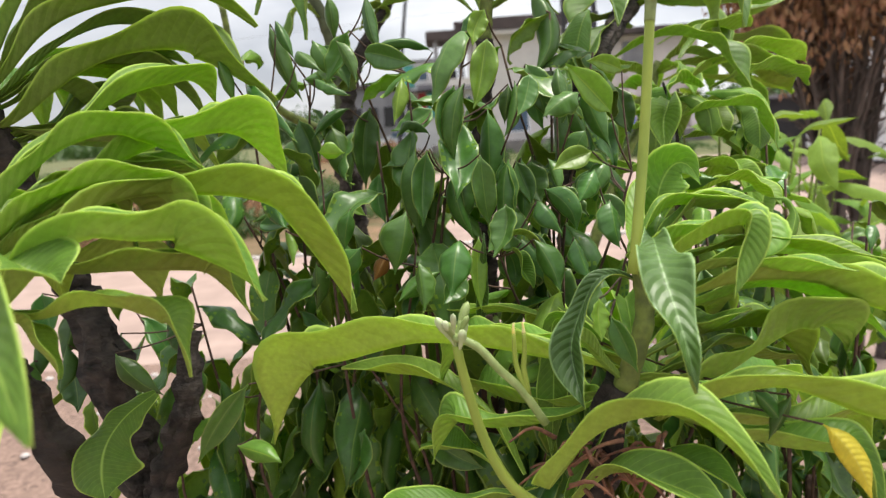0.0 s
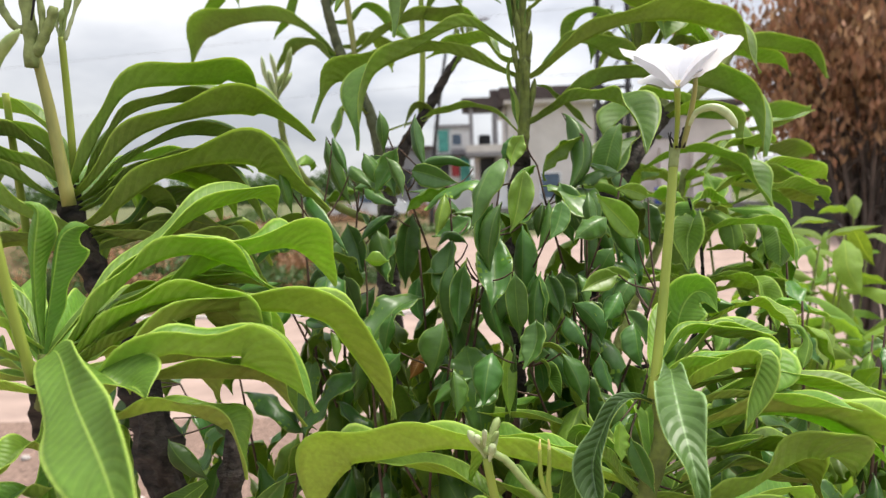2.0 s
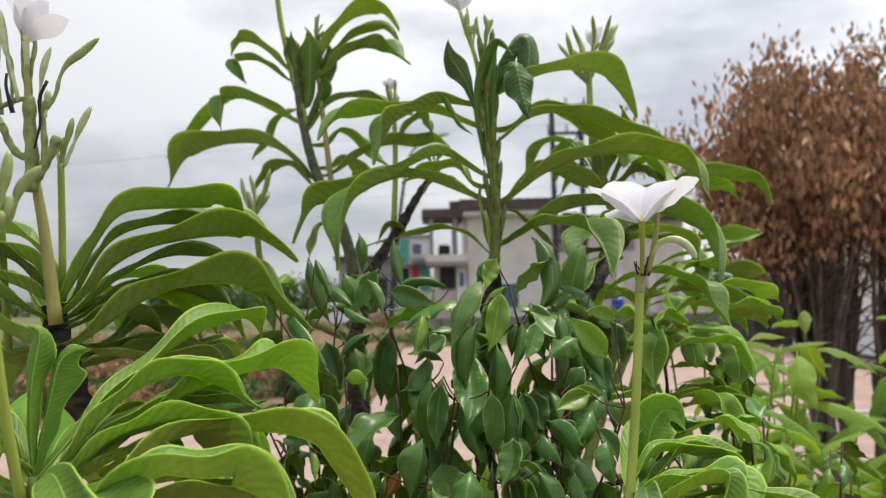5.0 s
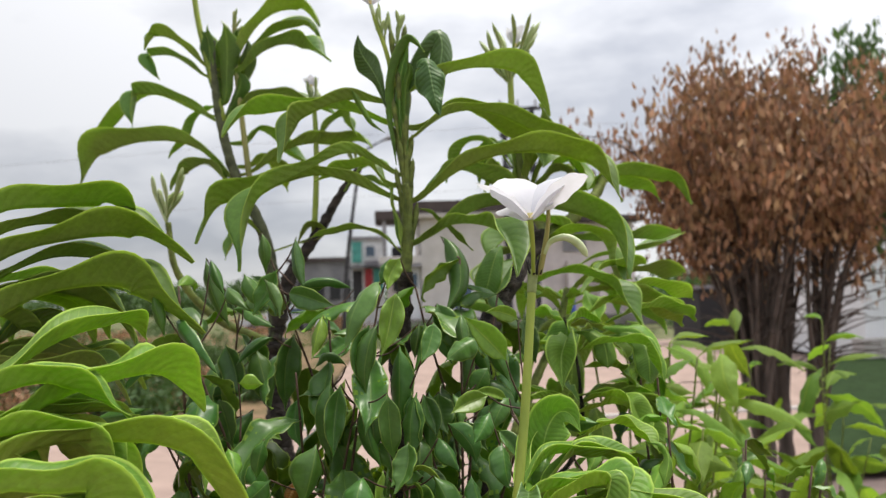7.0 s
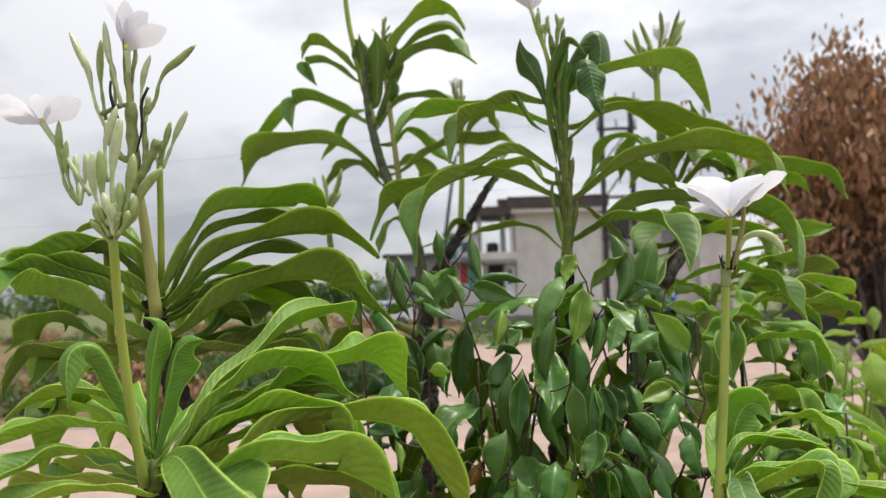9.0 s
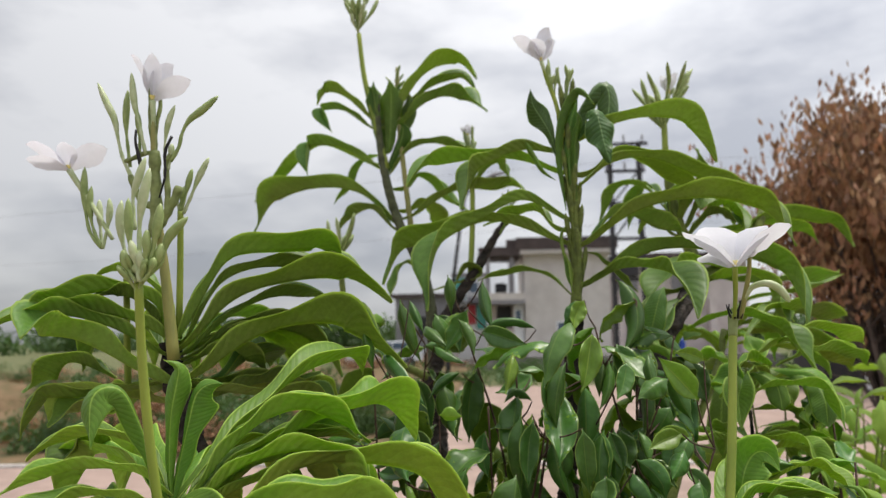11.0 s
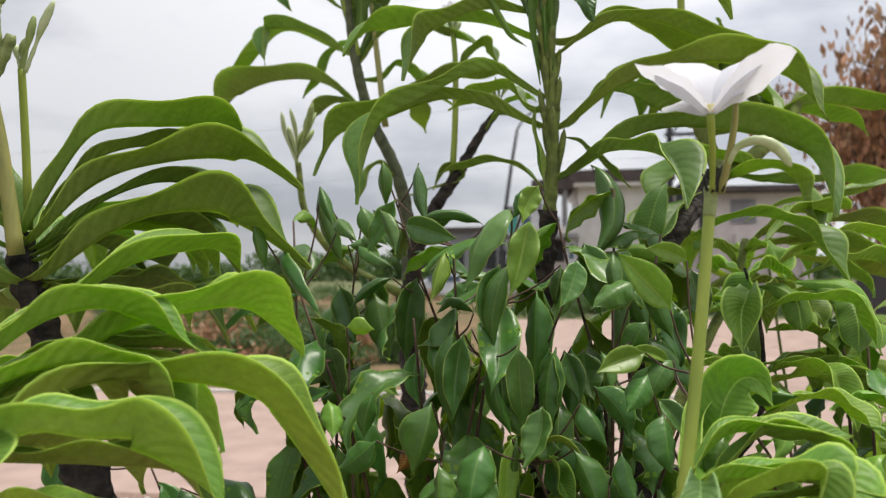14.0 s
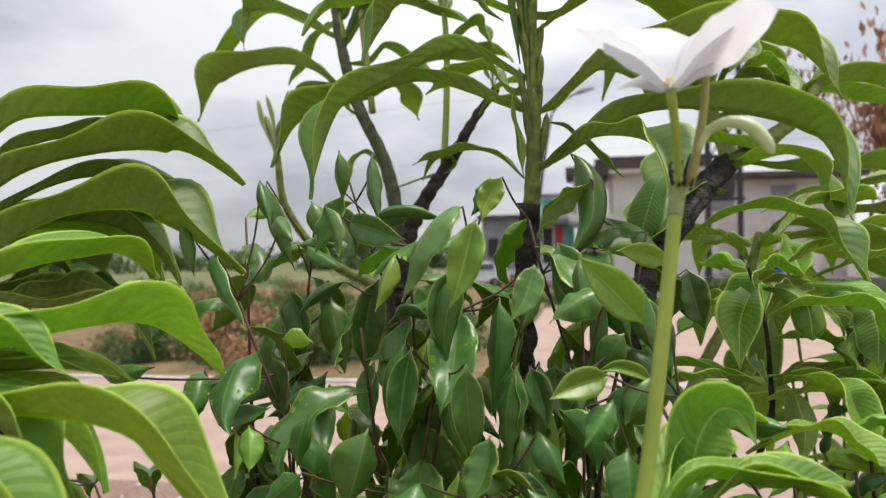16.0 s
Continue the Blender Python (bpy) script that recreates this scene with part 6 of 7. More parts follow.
S = branch(shrub_right, [(0.170, 0.95, 1.20), (0.235, 0.87, 1.24), (0.258, 0.85, 1.297), (0.259, 0.85, 1.344), (0.255, 0.85, 1.385), (0.243, 0.85, 1.43)], 0.0042, 0.0012, BARK, "thin dark side shoot", 0.12, rings=14)
PALE_SHOOTS.append(S)
leaf(R, [(0.395, 1.40, 1.392), (0.385, 1.385, 1.385), (0.378, 1.375, 1.340), (0.372, 1.37, 1.290), (0.366, 1.37, 1.232)], 0.0270, 12, up=FACE, shape=STRAP)
leaf(S, [(0.302, 0.860, 1.404), (0.317, 0.845, 1.410), (0.330, 0.830, 1.401), (0.333, 0.815, 1.382), (0.328, 0.800, 1.352)], 0.0180, 26, up=FACE, shape=STRAP)
leaf(S, [(0.279, 0.900, 1.431), (0.317, 0.912, 1.456), (0.359, 0.925, 1.462), (0.401, 0.937, 1.442), (0.431, 0.950, 1.411)], 0.0384, 40)
leaf(S, [(0.266, 0.860, 1.370), (0.298, 0.853, 1.377), (0.322, 0.847, 1.370), (0.325, 0.840, 1.344)], 0.0319, 35)
leaf(S, [(0.254, 0.840, 1.339), (0.301, 0.847, 1.343), (0.350, 0.853, 1.328), (0.409, 0.860, 1.284)], 0.0366, 30)
leaf(S, [(0.253, 0.840, 1.319), (0.293, 0.827, 1.336), (0.326, 0.813, 1.324), (0.344, 0.800, 1.284)], 0.0384, 30)
leaf(S, [(0.257, 0.860, 1.412), (0.271, 0.847, 1.412), (0.285, 0.833, 1.399), (0.286, 0.820, 1.370)], 0.0160, 26, up=FACE, shape=STRAP)
leaf(S, [(0.283, 0.920, 1.460), (0.317, 0.947, 1.498), (0.366, 0.973, 1.509), (0.400, 1.000, 1.498)], 0.0292, 40)
leaf(S, [(0.265, 0.900, 1.410), (0.251, 0.917, 1.432), (0.234, 0.933, 1.443), (0.215, 0.950, 1.432)], 0.0282, 40)
leaf(S, [(0.192, 0.620, 1.326), (0.221, 0.615, 1.346), (0.247, 0.610, 1.346), (0.261, 0.605, 1.332), (0.266, 0.600, 1.316)], 0.0205, 40)
leaf(S, [(0.254, 0.600, 1.326), (0.264, 0.595, 1.325), (0.269, 0.590, 1.315), (0.266, 0.585, 1.305), (0.260, 0.580, 1.293)], 0.0080, 35, up=FACE)
leaf(S, [(0.293, 0.860, 1.416), (0.314, 0.850, 1.415), (0.331, 0.840, 1.412), (0.343, 0.830, 1.392), (0.335, 0.820, 1.353)], 0.0175, 26, up=FACE, shape=STRAP)
leaf(S, [(0.303, 0.880, 1.422), (0.344, 0.890, 1.442), (0.385, 0.900, 1.448), (0.421, 0.910, 1.438), (0.435, 0.920, 1.417)], 0.0281, 40)
leaf(S, [(0.289, 0.860, 1.423), (0.268, 0.855, 1.437), (0.245, 0.850, 1.431), (0.229, 0.845, 1.411), (0.219, 0.840, 1.384)], 0.0374, 30)
leaf(S, [(0.315, 0.900, 1.450), (0.354, 0.912, 1.471), (0.393, 0.925, 1.474), (0.423, 0.938, 1.462), (0.447, 0.950, 1.446)], 0.0288, 40)
whorl(S, (0.252, 0.85, 1.39), (20, 70, 110, 160, 250, 330), 0.13, 0.025, 0.022, 71)
whorl(S, (0.258, 0.85, 1.33), (0, 45, 90, 140, 200, 300), 0.13, 0.015, 0.022, 72)

# the front right shrub with the open flower
shrub_front = thing("frangipani", "low frangipani with an open white flower on a straight stalk", "shrub", "frangipani shrubs")
branch(shrub_front, [(0.10, 0.58, 0.0), (0.095, 0.55, 0.6), (0.088, 0.525, 1.0), (0.096, 0.52, 1.15), (0.112, 0.505, 1.215)], 0.022, 0.0125, BARK, "rough brown scarred trunk", 0.3, "trunk", rings=26)
B = branch(shrub_front, [(0.110, 0.505, 1.205), (0.118, 0.50, 1.233), (0.127, 0.50, 1.264), (0.124, 0.50, 1.306)], 0.0085, 0.0055, GREEN_STEM, "green shoot tip", 0.05, rings=6)
PALE_SHOOTS.append(B)
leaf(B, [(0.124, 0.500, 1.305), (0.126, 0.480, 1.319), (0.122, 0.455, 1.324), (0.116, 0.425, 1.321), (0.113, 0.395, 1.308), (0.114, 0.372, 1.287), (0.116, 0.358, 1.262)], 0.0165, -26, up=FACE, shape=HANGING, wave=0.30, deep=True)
leaf(B, [(0.136, 0.500, 1.295), (0.147, 0.480, 1.316), (0.162, 0.460, 1.334), (0.174, 0.445, 1.341), (0.181, 0.440, 1.337), (0.177, 0.435, 1.318), (0.161, 0.430, 1.290)], 0.0135, 58, shape=STRAP)
leaf(B, [(0.137, 0.500, 1.273), (0.170, 0.510, 1.298), (0.223, 0.530, 1.305), (0.279, 0.550, 1.289), (0.327, 0.560, 1.267), (0.366, 0.570, 1.232), (0.377, 0.570, 1.188)], 0.0240, 60)
leaf(B, [(0.137, 0.500, 1.269), (0.160, 0.490, 1.289), (0.193, 0.480, 1.301), (0.240, 0.480, 1.299), (0.265, 0.475, 1.290), (0.288, 0.475, 1.288), (0.306, 0.475, 1.269), (0.311, 0.475, 1.220)], 0.0360, 62)
leaf(B, [(0.127, 0.500, 1.265), (0.175, 0.520, 1.271), (0.209, 0.515, 1.282), (0.249, 0.510, 1.277), (0.281, 0.505, 1.258), (0.298, 0.500, 1.228)], 0.0151, 58)
leaf(B, [(0.114, 0.504, 1.221), (0.170, 0.500, 1.227), (0.199, 0.500, 1.247), (0.225, 0.500, 1.267), (0.252, 0.500, 1.263), (0.266, 0.500, 1.230)], 0.0463, 30, 30)
leaf(B, [(0.133, 0.500, 1.192), (0.153, 0.460, 1.227), (0.189, 0.440, 1.245), (0.221, 0.430, 1.240), (0.247, 0.425, 1.234), (0.274, 0.425, 1.235), (0.297, 0.425, 1.215), (0.307, 0.425, 1.177)], 0.0330, 60)
leaf(B, [(0.113, 0.505, 1.217), (0.155, 0.520, 1.224), (0.186, 0.528, 1.240), (0.213, 0.535, 1.232), (0.236, 0.542, 1.222), (0.261, 0.550, 1.207)], 0.0175, 50)
leaf(B, [(0.112, 0.505, 1.215), (0.046, 0.460, 1.169), (0.068, 0.435, 1.216), (0.096, 0.410, 1.246), (0.126, 0.385, 1.253), (0.160, 0.360, 1.200)], 0.0230, 56)
leaf(B, [(0.116, 0.504, 1.226), (0.090, 0.506, 1.240), (0.062, 0.510, 1.248), (0.029, 0.520, 1.258), (-0.028, 0.540, 1.265), (-0.086, 0.565, 1.256), (-0.125, 0.580, 1.256), (-0.148, 0.590, 1.226), (-0.158, 0.600, 1.148)], 0.0430, 74, -9)
leaf(B, [(0.115, 0.504, 1.223), (0.085, 0.580, 1.240), (0.057, 0.605, 1.249), (0.026, 0.630, 1.249), (-0.008, 0.655, 1.242), (-0.035, 0.680, 1.234)], 0.0104, 55)
leaf(B, [(0.125, 0.500, 1.287), (0.117, 0.500, 1.293), (0.095, 0.490, 1.298), (0.076, 0.480, 1.272), (0.068, 0.470, 1.250), (0.077, 0.455, 1.218)], 0.0150, 52, 25, deep=True)
leaf(B, [(0.112, 0.505, 1.215), (0.112, 0.500, 1.219), (0.099, 0.500, 1.234), (0.088, 0.500, 1.251), (0.081, 0.500, 1.259), (0.073, 0.500, 1.268)], 0.0082, 55)
leaf(B, [(0.118, 0.503, 1.234), (0.076, 0.560, 1.252), (0.072, 0.558, 1.218), (0.070, 0.555, 1.192), (0.068, 0.552, 1.170), (0.065, 0.550, 1.144)], 0.0134, 20, up=FACE)
leaf(B, [(0.045, 0.550, 1.132), (0.023, 0.578, 1.175), (-0.016, 0.605, 1.201), (-0.059, 0.633, 1.208), (-0.106, 0.660, 1.190)], 0.0248, 45)
leaf(B, [(0.034, 0.550, 1.130), (0.016, 0.562, 1.146), (-0.005, 0.575, 1.154), (-0.024, 0.588, 1.152), (-0.037, 0.600, 1.138)], 0.0252, 35)
leaf(B, [(0.112, 0.505, 1.215), (0.108, 0.520, 1.146), (0.136, 0.503, 1.169), (0.158, 0.485, 1.171), (0.171, 0.468, 1.163), (0.178, 0.450, 1.147)], 0.0172, 45)
leaf(B, [(0.112, 0.505, 1.215), (0.068, 0.500, 1.137), (0.095, 0.475, 1.176), (0.125, 0.450, 1.178), (0.145, 0.425, 1.170), (0.155, 0.400, 1.155)], 0.0184, 45)
leaf(B, [(0.116, 0.504, 1.227), (0.130, 0.550, 1.233), (0.148, 0.538, 1.253), (0.161, 0.525, 1.261), (0.173, 0.512, 1.257), (0.199, 0.500, 1.265)], 0.0159, 50)
leaf(B, [(0.050, 0.520, 1.137), (0.020, 0.505, 1.142), (-0.011, 0.490, 1.152), (-0.041, 0.475, 1.158), (-0.063, 0.460, 1.155)], 0.0221, 40)
leaf(B, [(0.124, 0.500, 1.305), (0.124, 0.520, 1.312), (0.143, 0.528, 1.336), (0.163, 0.535, 1.343), (0.193, 0.542, 1.341), (0.228, 0.550, 1.330)], 0.0220, 45)
leaf(B, [(0.124, 0.500, 1.303), (0.115, 0.500, 1.309), (0.148, 0.493, 1.326), (0.174, 0.485, 1.331), (0.192, 0.477, 1.333), (0.191, 0.470, 1.307)], 0.0215, 50)
leaf(B, [(0.124, 0.500, 1.305), (0.136, 0.560, 1.330), (0.151, 0.583, 1.349), (0.174, 0.605, 1.357), (0.201, 0.628, 1.346), (0.213, 0.650, 1.316)], 0.0226, 45)
leaf(B, [(0.125, 0.500, 1.292), (0.140, 0.530, 1.298), (0.153, 0.534, 1.323), (0.173, 0.538, 1.340), (0.199, 0.542, 1.341), (0.220, 0.546, 1.330), (0.239, 0.550, 1.299)], 0.0197, 45)
leaf(B, [(0.125, 0.500, 1.295), (0.139, 0.510, 1.301), (0.158, 0.502, 1.322), (0.180, 0.494, 1.332), (0.195, 0.486, 1.330), (0.203, 0.478, 1.321), (0.189, 0.470, 1.299)], 0.0249, 40)
leaf(B, [(0.125, 0.500, 1.291), (0.143, 0.510, 1.297), (0.177, 0.500, 1.312), (0.218, 0.490, 1.316), (0.253, 0.480, 1.308), (0.274, 0.470, 1.297)], 0.0153, 50)
leaf(B, [(0.125, 0.500, 1.286), (0.139, 0.500, 1.291), (0.164, 0.487, 1.301), (0.191, 0.475, 1.306), (0.221, 0.463, 1.305), (0.244, 0.450, 1.297)], 0.0149, 50)
leaf(B, [(0.124, 0.500, 1.305), (0.145, 0.560, 1.313), (0.153, 0.560, 1.344), (0.167, 0.560, 1.362), (0.179, 0.560, 1.361), (0.186, 0.560, 1.344)], 0.0224, 40)
whorl(B, (0.120, 0.505, 1.235), (15, 50, 80, 110, 145), 0.19, 0.02, 0.027, 67)
whorl(B, (0.112, 0.508, 1.21), (0, 30, 65, 100, 130, 165, 330), 0.19, -0.02, 0.027, 68)
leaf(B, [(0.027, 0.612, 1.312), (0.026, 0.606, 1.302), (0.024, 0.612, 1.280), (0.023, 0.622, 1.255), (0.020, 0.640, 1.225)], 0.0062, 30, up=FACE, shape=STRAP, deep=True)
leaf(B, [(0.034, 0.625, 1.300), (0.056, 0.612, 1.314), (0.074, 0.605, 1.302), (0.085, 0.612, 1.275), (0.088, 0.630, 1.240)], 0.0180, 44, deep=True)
leaf(B, [(0.034, 0.630, 1.290), (0.048, 0.618, 1.300), (0.060, 0.612, 1.290), (0.066, 0.618, 1.262)], 0.0130, 40)
B2 = branch(shrub_front, [(0.118, 0.493, 1.295), (0.124, 0.50, 1.326), (0.133, 0.513, 1.381), (0.143, 0.53, 1.452), (0.146, 0.536, 1.474)], 0.0037, 0.0034, STALK, "straight yellow-green flower stalk", name="flower_stalk")
tube("bloom_scar", [(0.1440, 0.532, 1.459), (0.1450, 0.534, 1.466), (0.1465, 0.5365, 1.477)], 0.0037, 0.0046, KNOB_SKIN, B2, "scarred green knuckle of the stalk", count=10, sides=10, rough=0.25)
for k in range(9):
    a = k * 2.4
    s = Vector((0.148 + 0.004 * math.cos(a), 0.534 + 0.004 * math.sin(a), 1.474))
    tube("withered_bud", [s, s + Vector((0.002 * math.cos(a), 0.002 * math.sin(a), 0.006)), s + Vector((0.003 * math.cos(a + 1), 0.003 * math.sin(a), 0.009 + 0.003 * (k % 3)))], 0.0011, 0.0005, BLACK, B2, "black withered bloom", count=5, sides=5)
flower(B2, (0.1395, 0.502, 1.5145), [(-0.041, -0.004, 0.028), (-0.014, 0.026, 0.036), (0.020, 0.028, 0.034), (0.045, -0.004, 0.031), (0.004, 0.040, 0.020)], 0.0245, (0.146, 0.532, 1.474), 0.0017, label="large open white flower with a yellow throat", lean=0.1)
tube("spent_tube", [(0.151, 0.534, 1.474), (0.1545, 0.528, 1.492), (0.157, 0.522, 1.512), (0.1575, 0.520, 1.524)], 0.0026, 0.0016, OLD_STALK, B2, "yellow-brown spent flower tube", count=12)
tube("bud", [(0.1545, 0.528, 1.490), (0.159, 0.524, 1.499), (0.170, 0.520, 1.502), (0.180, 0.518, 1.496), (0.186, 0.517, 1.486)], 0.0030, 0.0030, PALE_BUD, B2, "hooked pale bud", count=14, swell=((0, 0.3, 0.7, 0.92, 1), (0.6, 0.8, 1.15, 0.9, 0.2)))
B3 = branch(shrub_front, [(0.075, 0.493, 1.118), (0.039, 0.484, 1.147), (0.024, 0.484, 1.165), (0.011, 0.484, 1.198), (0.002, 0.484, 1.238), (-0.001, 0.484, 1.257)], 0.0042, 0.0032, STALK, "slender yellow-green flower stalk", name="flower_stalk")
spray(B3, (0.000, 0.484, 1.249), (-0.003, 0.482, 1.268), 13, 0.026, 51, 0.0030, 0.6, 0.6)
tube("bud_stalk", [(0.055, 0.484, 1.199), (0.040, 0.482, 1.224), (0.025, 0.480, 1.241), (0.012, 0.480, 1.257), (-0.003, 0.481, 1.264)], 0.0030, 0.0028, BUD, B3, "thick pale bud stalk", count=12)
for dx in (-0.0022, 0.0022):
    tube("bud", [(0.044, 0.483, 1.220), (0.040 + dx, 0.483, 1.239), (0.040 + dx * 1.5, 0.483, 1.251), (0.040 + dx * 1.5, 0.483, 1.263)], 0.0024, 0.0013, STALK, B3, "green bud", count=10)
    tube("bud_tip", [(0.040 + dx * 1.5, 0.483, 1.262), (0.040 + dx * 1.5, 0.483, 1.266), (0.040 + dx * 1.3, 0.483, 1.270)], 0.0014, 0.0006, THROAT, B3, "yellow bud tip", count=5, sides=6)
for k in range(44):
    r = random.Random(300 + k)
    s = Vector((0.098 + r.uniform(-0.035, 0.045), 0.495 + r.uniform(-0.02, 0.02), 1.168 + r.uniform(-0.016, 0.014)))
    e = s + Vector((r.uniform(-0.045, 0.035), r.uniform(-0.03, 0.01), r.uniform(-0.022, 0.006)))
    tube("dry_stalk", [s, s.lerp(e, 0.5) + Vector((0, 0, r.uniform(0.002, 0.010))), e], 0.0019, 0.0007, DRY_HUSK, shrub_front, "dry brown withered stalk", count=7, sides=5)

# ---- weeping fig among them ----
ficus = thing("ficus_shrub", "dense weeping fig with glossy dark drooping leaves and pale young ones", "shrub")
F = branch(ficus, [(0.03, 0.80, 0.0), (0.035, 0.79, 0.4), (0.03, 0.79, 0.8), (0.03, 0.78, 1.20)], 0.024, 0.008, TWIG, "thin dark trunk", 0.2, "trunk", rings=6)
FIG_TIPS = (
    (-0.20, 0.80, 1.48), (-0.13, 0.78, 1.45), (-0.09, 0.78, 1.49), (-0.03, 0.72, 1.45), (0.02, 0.70, 1.45), (0.06, 0.74, 1.47), (0.11, 0.76, 1.50), (0.15, 0.76, 1.46),
    (-0.16, 0.70, 1.41), (-0.06, 0.69, 1.39), (0.0, 0.68, 1.38), (0.05, 0.69, 1.37), (0.10, 0.68, 1.36), (0.16, 0.66, 1.35), (-0.21, 0.74, 1.35), (-0.11, 0.67, 1.33),
    (-0.03, 0.65, 1.30), (0.04, 0.62, 1.29), (0.09, 0.61, 1.28), (0.14, 0.60, 1.29), (0.20, 0.62, 1.30), (-0.26, 0.74, 1.26), (-0.18, 0.70, 1.23), (-0.09, 0.68, 1.20),
    (0.0, 0.65, 1.18), (0.10, 0.65, 1.18), (-0.34, 0.78, 1.24), (-0.38, 0.76, 1.19), (-0.28, 0.70, 1.12), (0.24, 0.70, 1.22))
F_stems = []
for n, (ex, ey, ez) in enumerate(FIG_TIPS):
    root = Vector((0.03 + 0.15 * ex, 0.79, 0.42 + 0.25 * abs(ex) + 0.10 * (n % 3)))
    end = Vector((ex, ey, ez))
    sway = Vector((0.045 * math.sin(n * 2.1), 0.03 * math.cos(n * 1.7), 0))
    pts = [root, root.lerp(end, 0.4) + Vector((0.25 * ex, 0.03, -0.03)) + sway, root.lerp(end, 0.75) + Vector((0.15 * ex, 0.02, -0.02)) - sway, end]
    branch(ficus, pts, 0.0038, 0.0010, TWIG, "", 0.2, count=24)
    F_stems.append(spline(pts, 40))
ficus_leaf(F, (0.024, 0.640, 1.474), (-0.007, 0.600, 1.414), 0.0155, "dark", 0.004)
ficus_leaf(F, (0.038, 0.600, 1.463), (0.024, 0.583, 1.411), 0.0118, "young", -0.003)
ficus_leaf(F, (-0.033, 0.690, 1.444), (-0.042, 0.665, 1.404), 0.0109, "young")
ficus_leaf(F, (-0.073, 0.790, 1.423), (-0.084, 0.783, 1.341), 0.0168, "dark")
ficus_leaf(F, (0.041, 0.700, 1.412), (0.036, 0.689, 1.329), 0.0150, "dark")
ficus_leaf(F, (-0.027, 0.690, 1.381), (-0.028, 0.686, 1.300), 0.0149, "dark")
ficus_leaf(F, (0.008, 0.690, 1.364), (0.013, 0.680, 1.308), 0.0154, "dark")
ficus_leaf(F, (0.012, 0.680, 1.434), (0.005, 0.670, 1.373), 0.0146, "dark")
ficus_leaf(F, (0.061, 0.700, 1.433), (0.056, 0.700, 1.397), 0.0099, "dark")
ficus_leaf(F, (0.082, 0.740, 1.452), (0.099, 0.730, 1.399), 0.0128, "dark")
ficus_leaf(F, (0.092, 0.790, 1.527), (0.090, 0.744, 1.440), 0.0165, "dark", -0.016)
ficus_leaf(F, (0.108, 0.740, 1.427), (0.137, 0.730, 1.372), 0.0134, "dark")
ficus_leaf(F, (0.051, 0.680, 1.368), (0.055, 0.670, 1.304), 0.0113, "dark")
ficus_leaf(F, (0.063, 0.690, 1.364), (0.074, 0.680, 1.324), 0.0103, "dark")
ficus_leaf(F, (-0.064, 0.680, 1.467), (-0.019, 0.660, 1.454), 0.0112, "dark")
ficus_leaf(F, (-0.119, 0.750, 1.489), (-0.093, 0.750, 1.452), 0.0105, "dark")
ficus_leaf(F, (-0.158, 0.750, 1.507), (-0.134, 0.750, 1.432), 0.0111, "dark")
ficus_leaf(F, (-0.105, 0.780, 1.535), (-0.101, 0.780, 1.488), 0.0115, "dark")
ficus_leaf(F, (0.035, 0.700, 1.499), (0.021, 0.700, 1.471), 0.0093, "dark")
ficus_leaf(F, (-0.116, 0.780, 1.423), (-0.109, 0.780, 1.380), 0.0141, "dark")
ficus_leaf(F, (-0.138, 0.800, 1.361), (-0.200, 0.800, 1.340), 0.0157, "dark")
ficus_leaf(F, (-0.131, 0.750, 1.453), (-0.098, 0.750, 1.452), 0.0111, "dark")
ficus_leaf(F, (-0.080, 0.720, 1.492), (-0.105, 0.720, 1.446), 0.0119, "dark")
ficus_leaf(F, (0.129, 0.700, 1.387), (0.113, 0.700, 1.355), 0.0106, "dark")
ficus_leaf(F, (0.130, 0.720, 1.428), (0.151, 0.700, 1.370), 0.0125, "dark")
ficus_leaf(F, (0.100, 0.660, 1.442), (0.103, 0.640, 1.405), 0.0096, "dark")
ficus_leaf(F, (0.154, 0.660, 1.435), (0.121, 0.640, 1.444), 0.0074, "young")
ficus_leaf(F, (0.071, 0.620, 1.436), (0.058, 0.600, 1.403), 0.0089, "dark")
ficus_leaf(F, (0.069, 0.700, 1.366), (0.066, 0.680, 1.305), 0.0112, "dark")
ficus_leaf(F, (0.028, 0.620, 1.375), (0.033, 0.620, 1.314), 0.0104, "dark")
ficus_leaf(F, (-0.015, 0.660, 1.380), (-0.023, 0.650, 1.315), 0.0112, "dark")
ficus_leaf(F, (-0.118, 0.750, 1.366), (-0.186, 0.720, 1.322), 0.0147, "dark")
ficus_leaf(F, (-0.117, 0.780, 1.344), (-0.156, 0.740, 1.312), 0.0154, "dark")
ficus_leaf(F, (-0.107, 0.600, 1.337), (-0.098, 0.580, 1.313), 0.0085, "young")
ficus_leaf(F, (-0.083, 0.640, 1.336), (-0.091, 0.640, 1.300), 0.0087, "dark")
ficus_leaf(F, (-0.176, 0.700, 1.322), (-0.126, 0.680, 1.333), 0.0104, "dark")
ficus_leaf(F, (0.149, 0.700, 1.356), (0.127, 0.680, 1.326), 0.0104, "dark")
ficus_leaf(F, (0.091, 0.680, 1.365), (0.097, 0.660, 1.333), 0.0092, "dark")
ficus_leaf(F, (0.101, 0.660, 1.342), (0.120, 0.650, 1.314), 0.0082, "dark")
ficus_leaf(F, (0.175, 0.620, 1.347), (0.164, 0.600, 1.311), 0.0095, "dark")
ficus_leaf(F, (0.180, 0.620, 1.342), (0.214, 0.600, 1.344), 0.0102, "dark")
ficus_leaf(F, (-0.090, 0.700, 1.481), (-0.073, 0.680, 1.443), 0.0072, "dark")
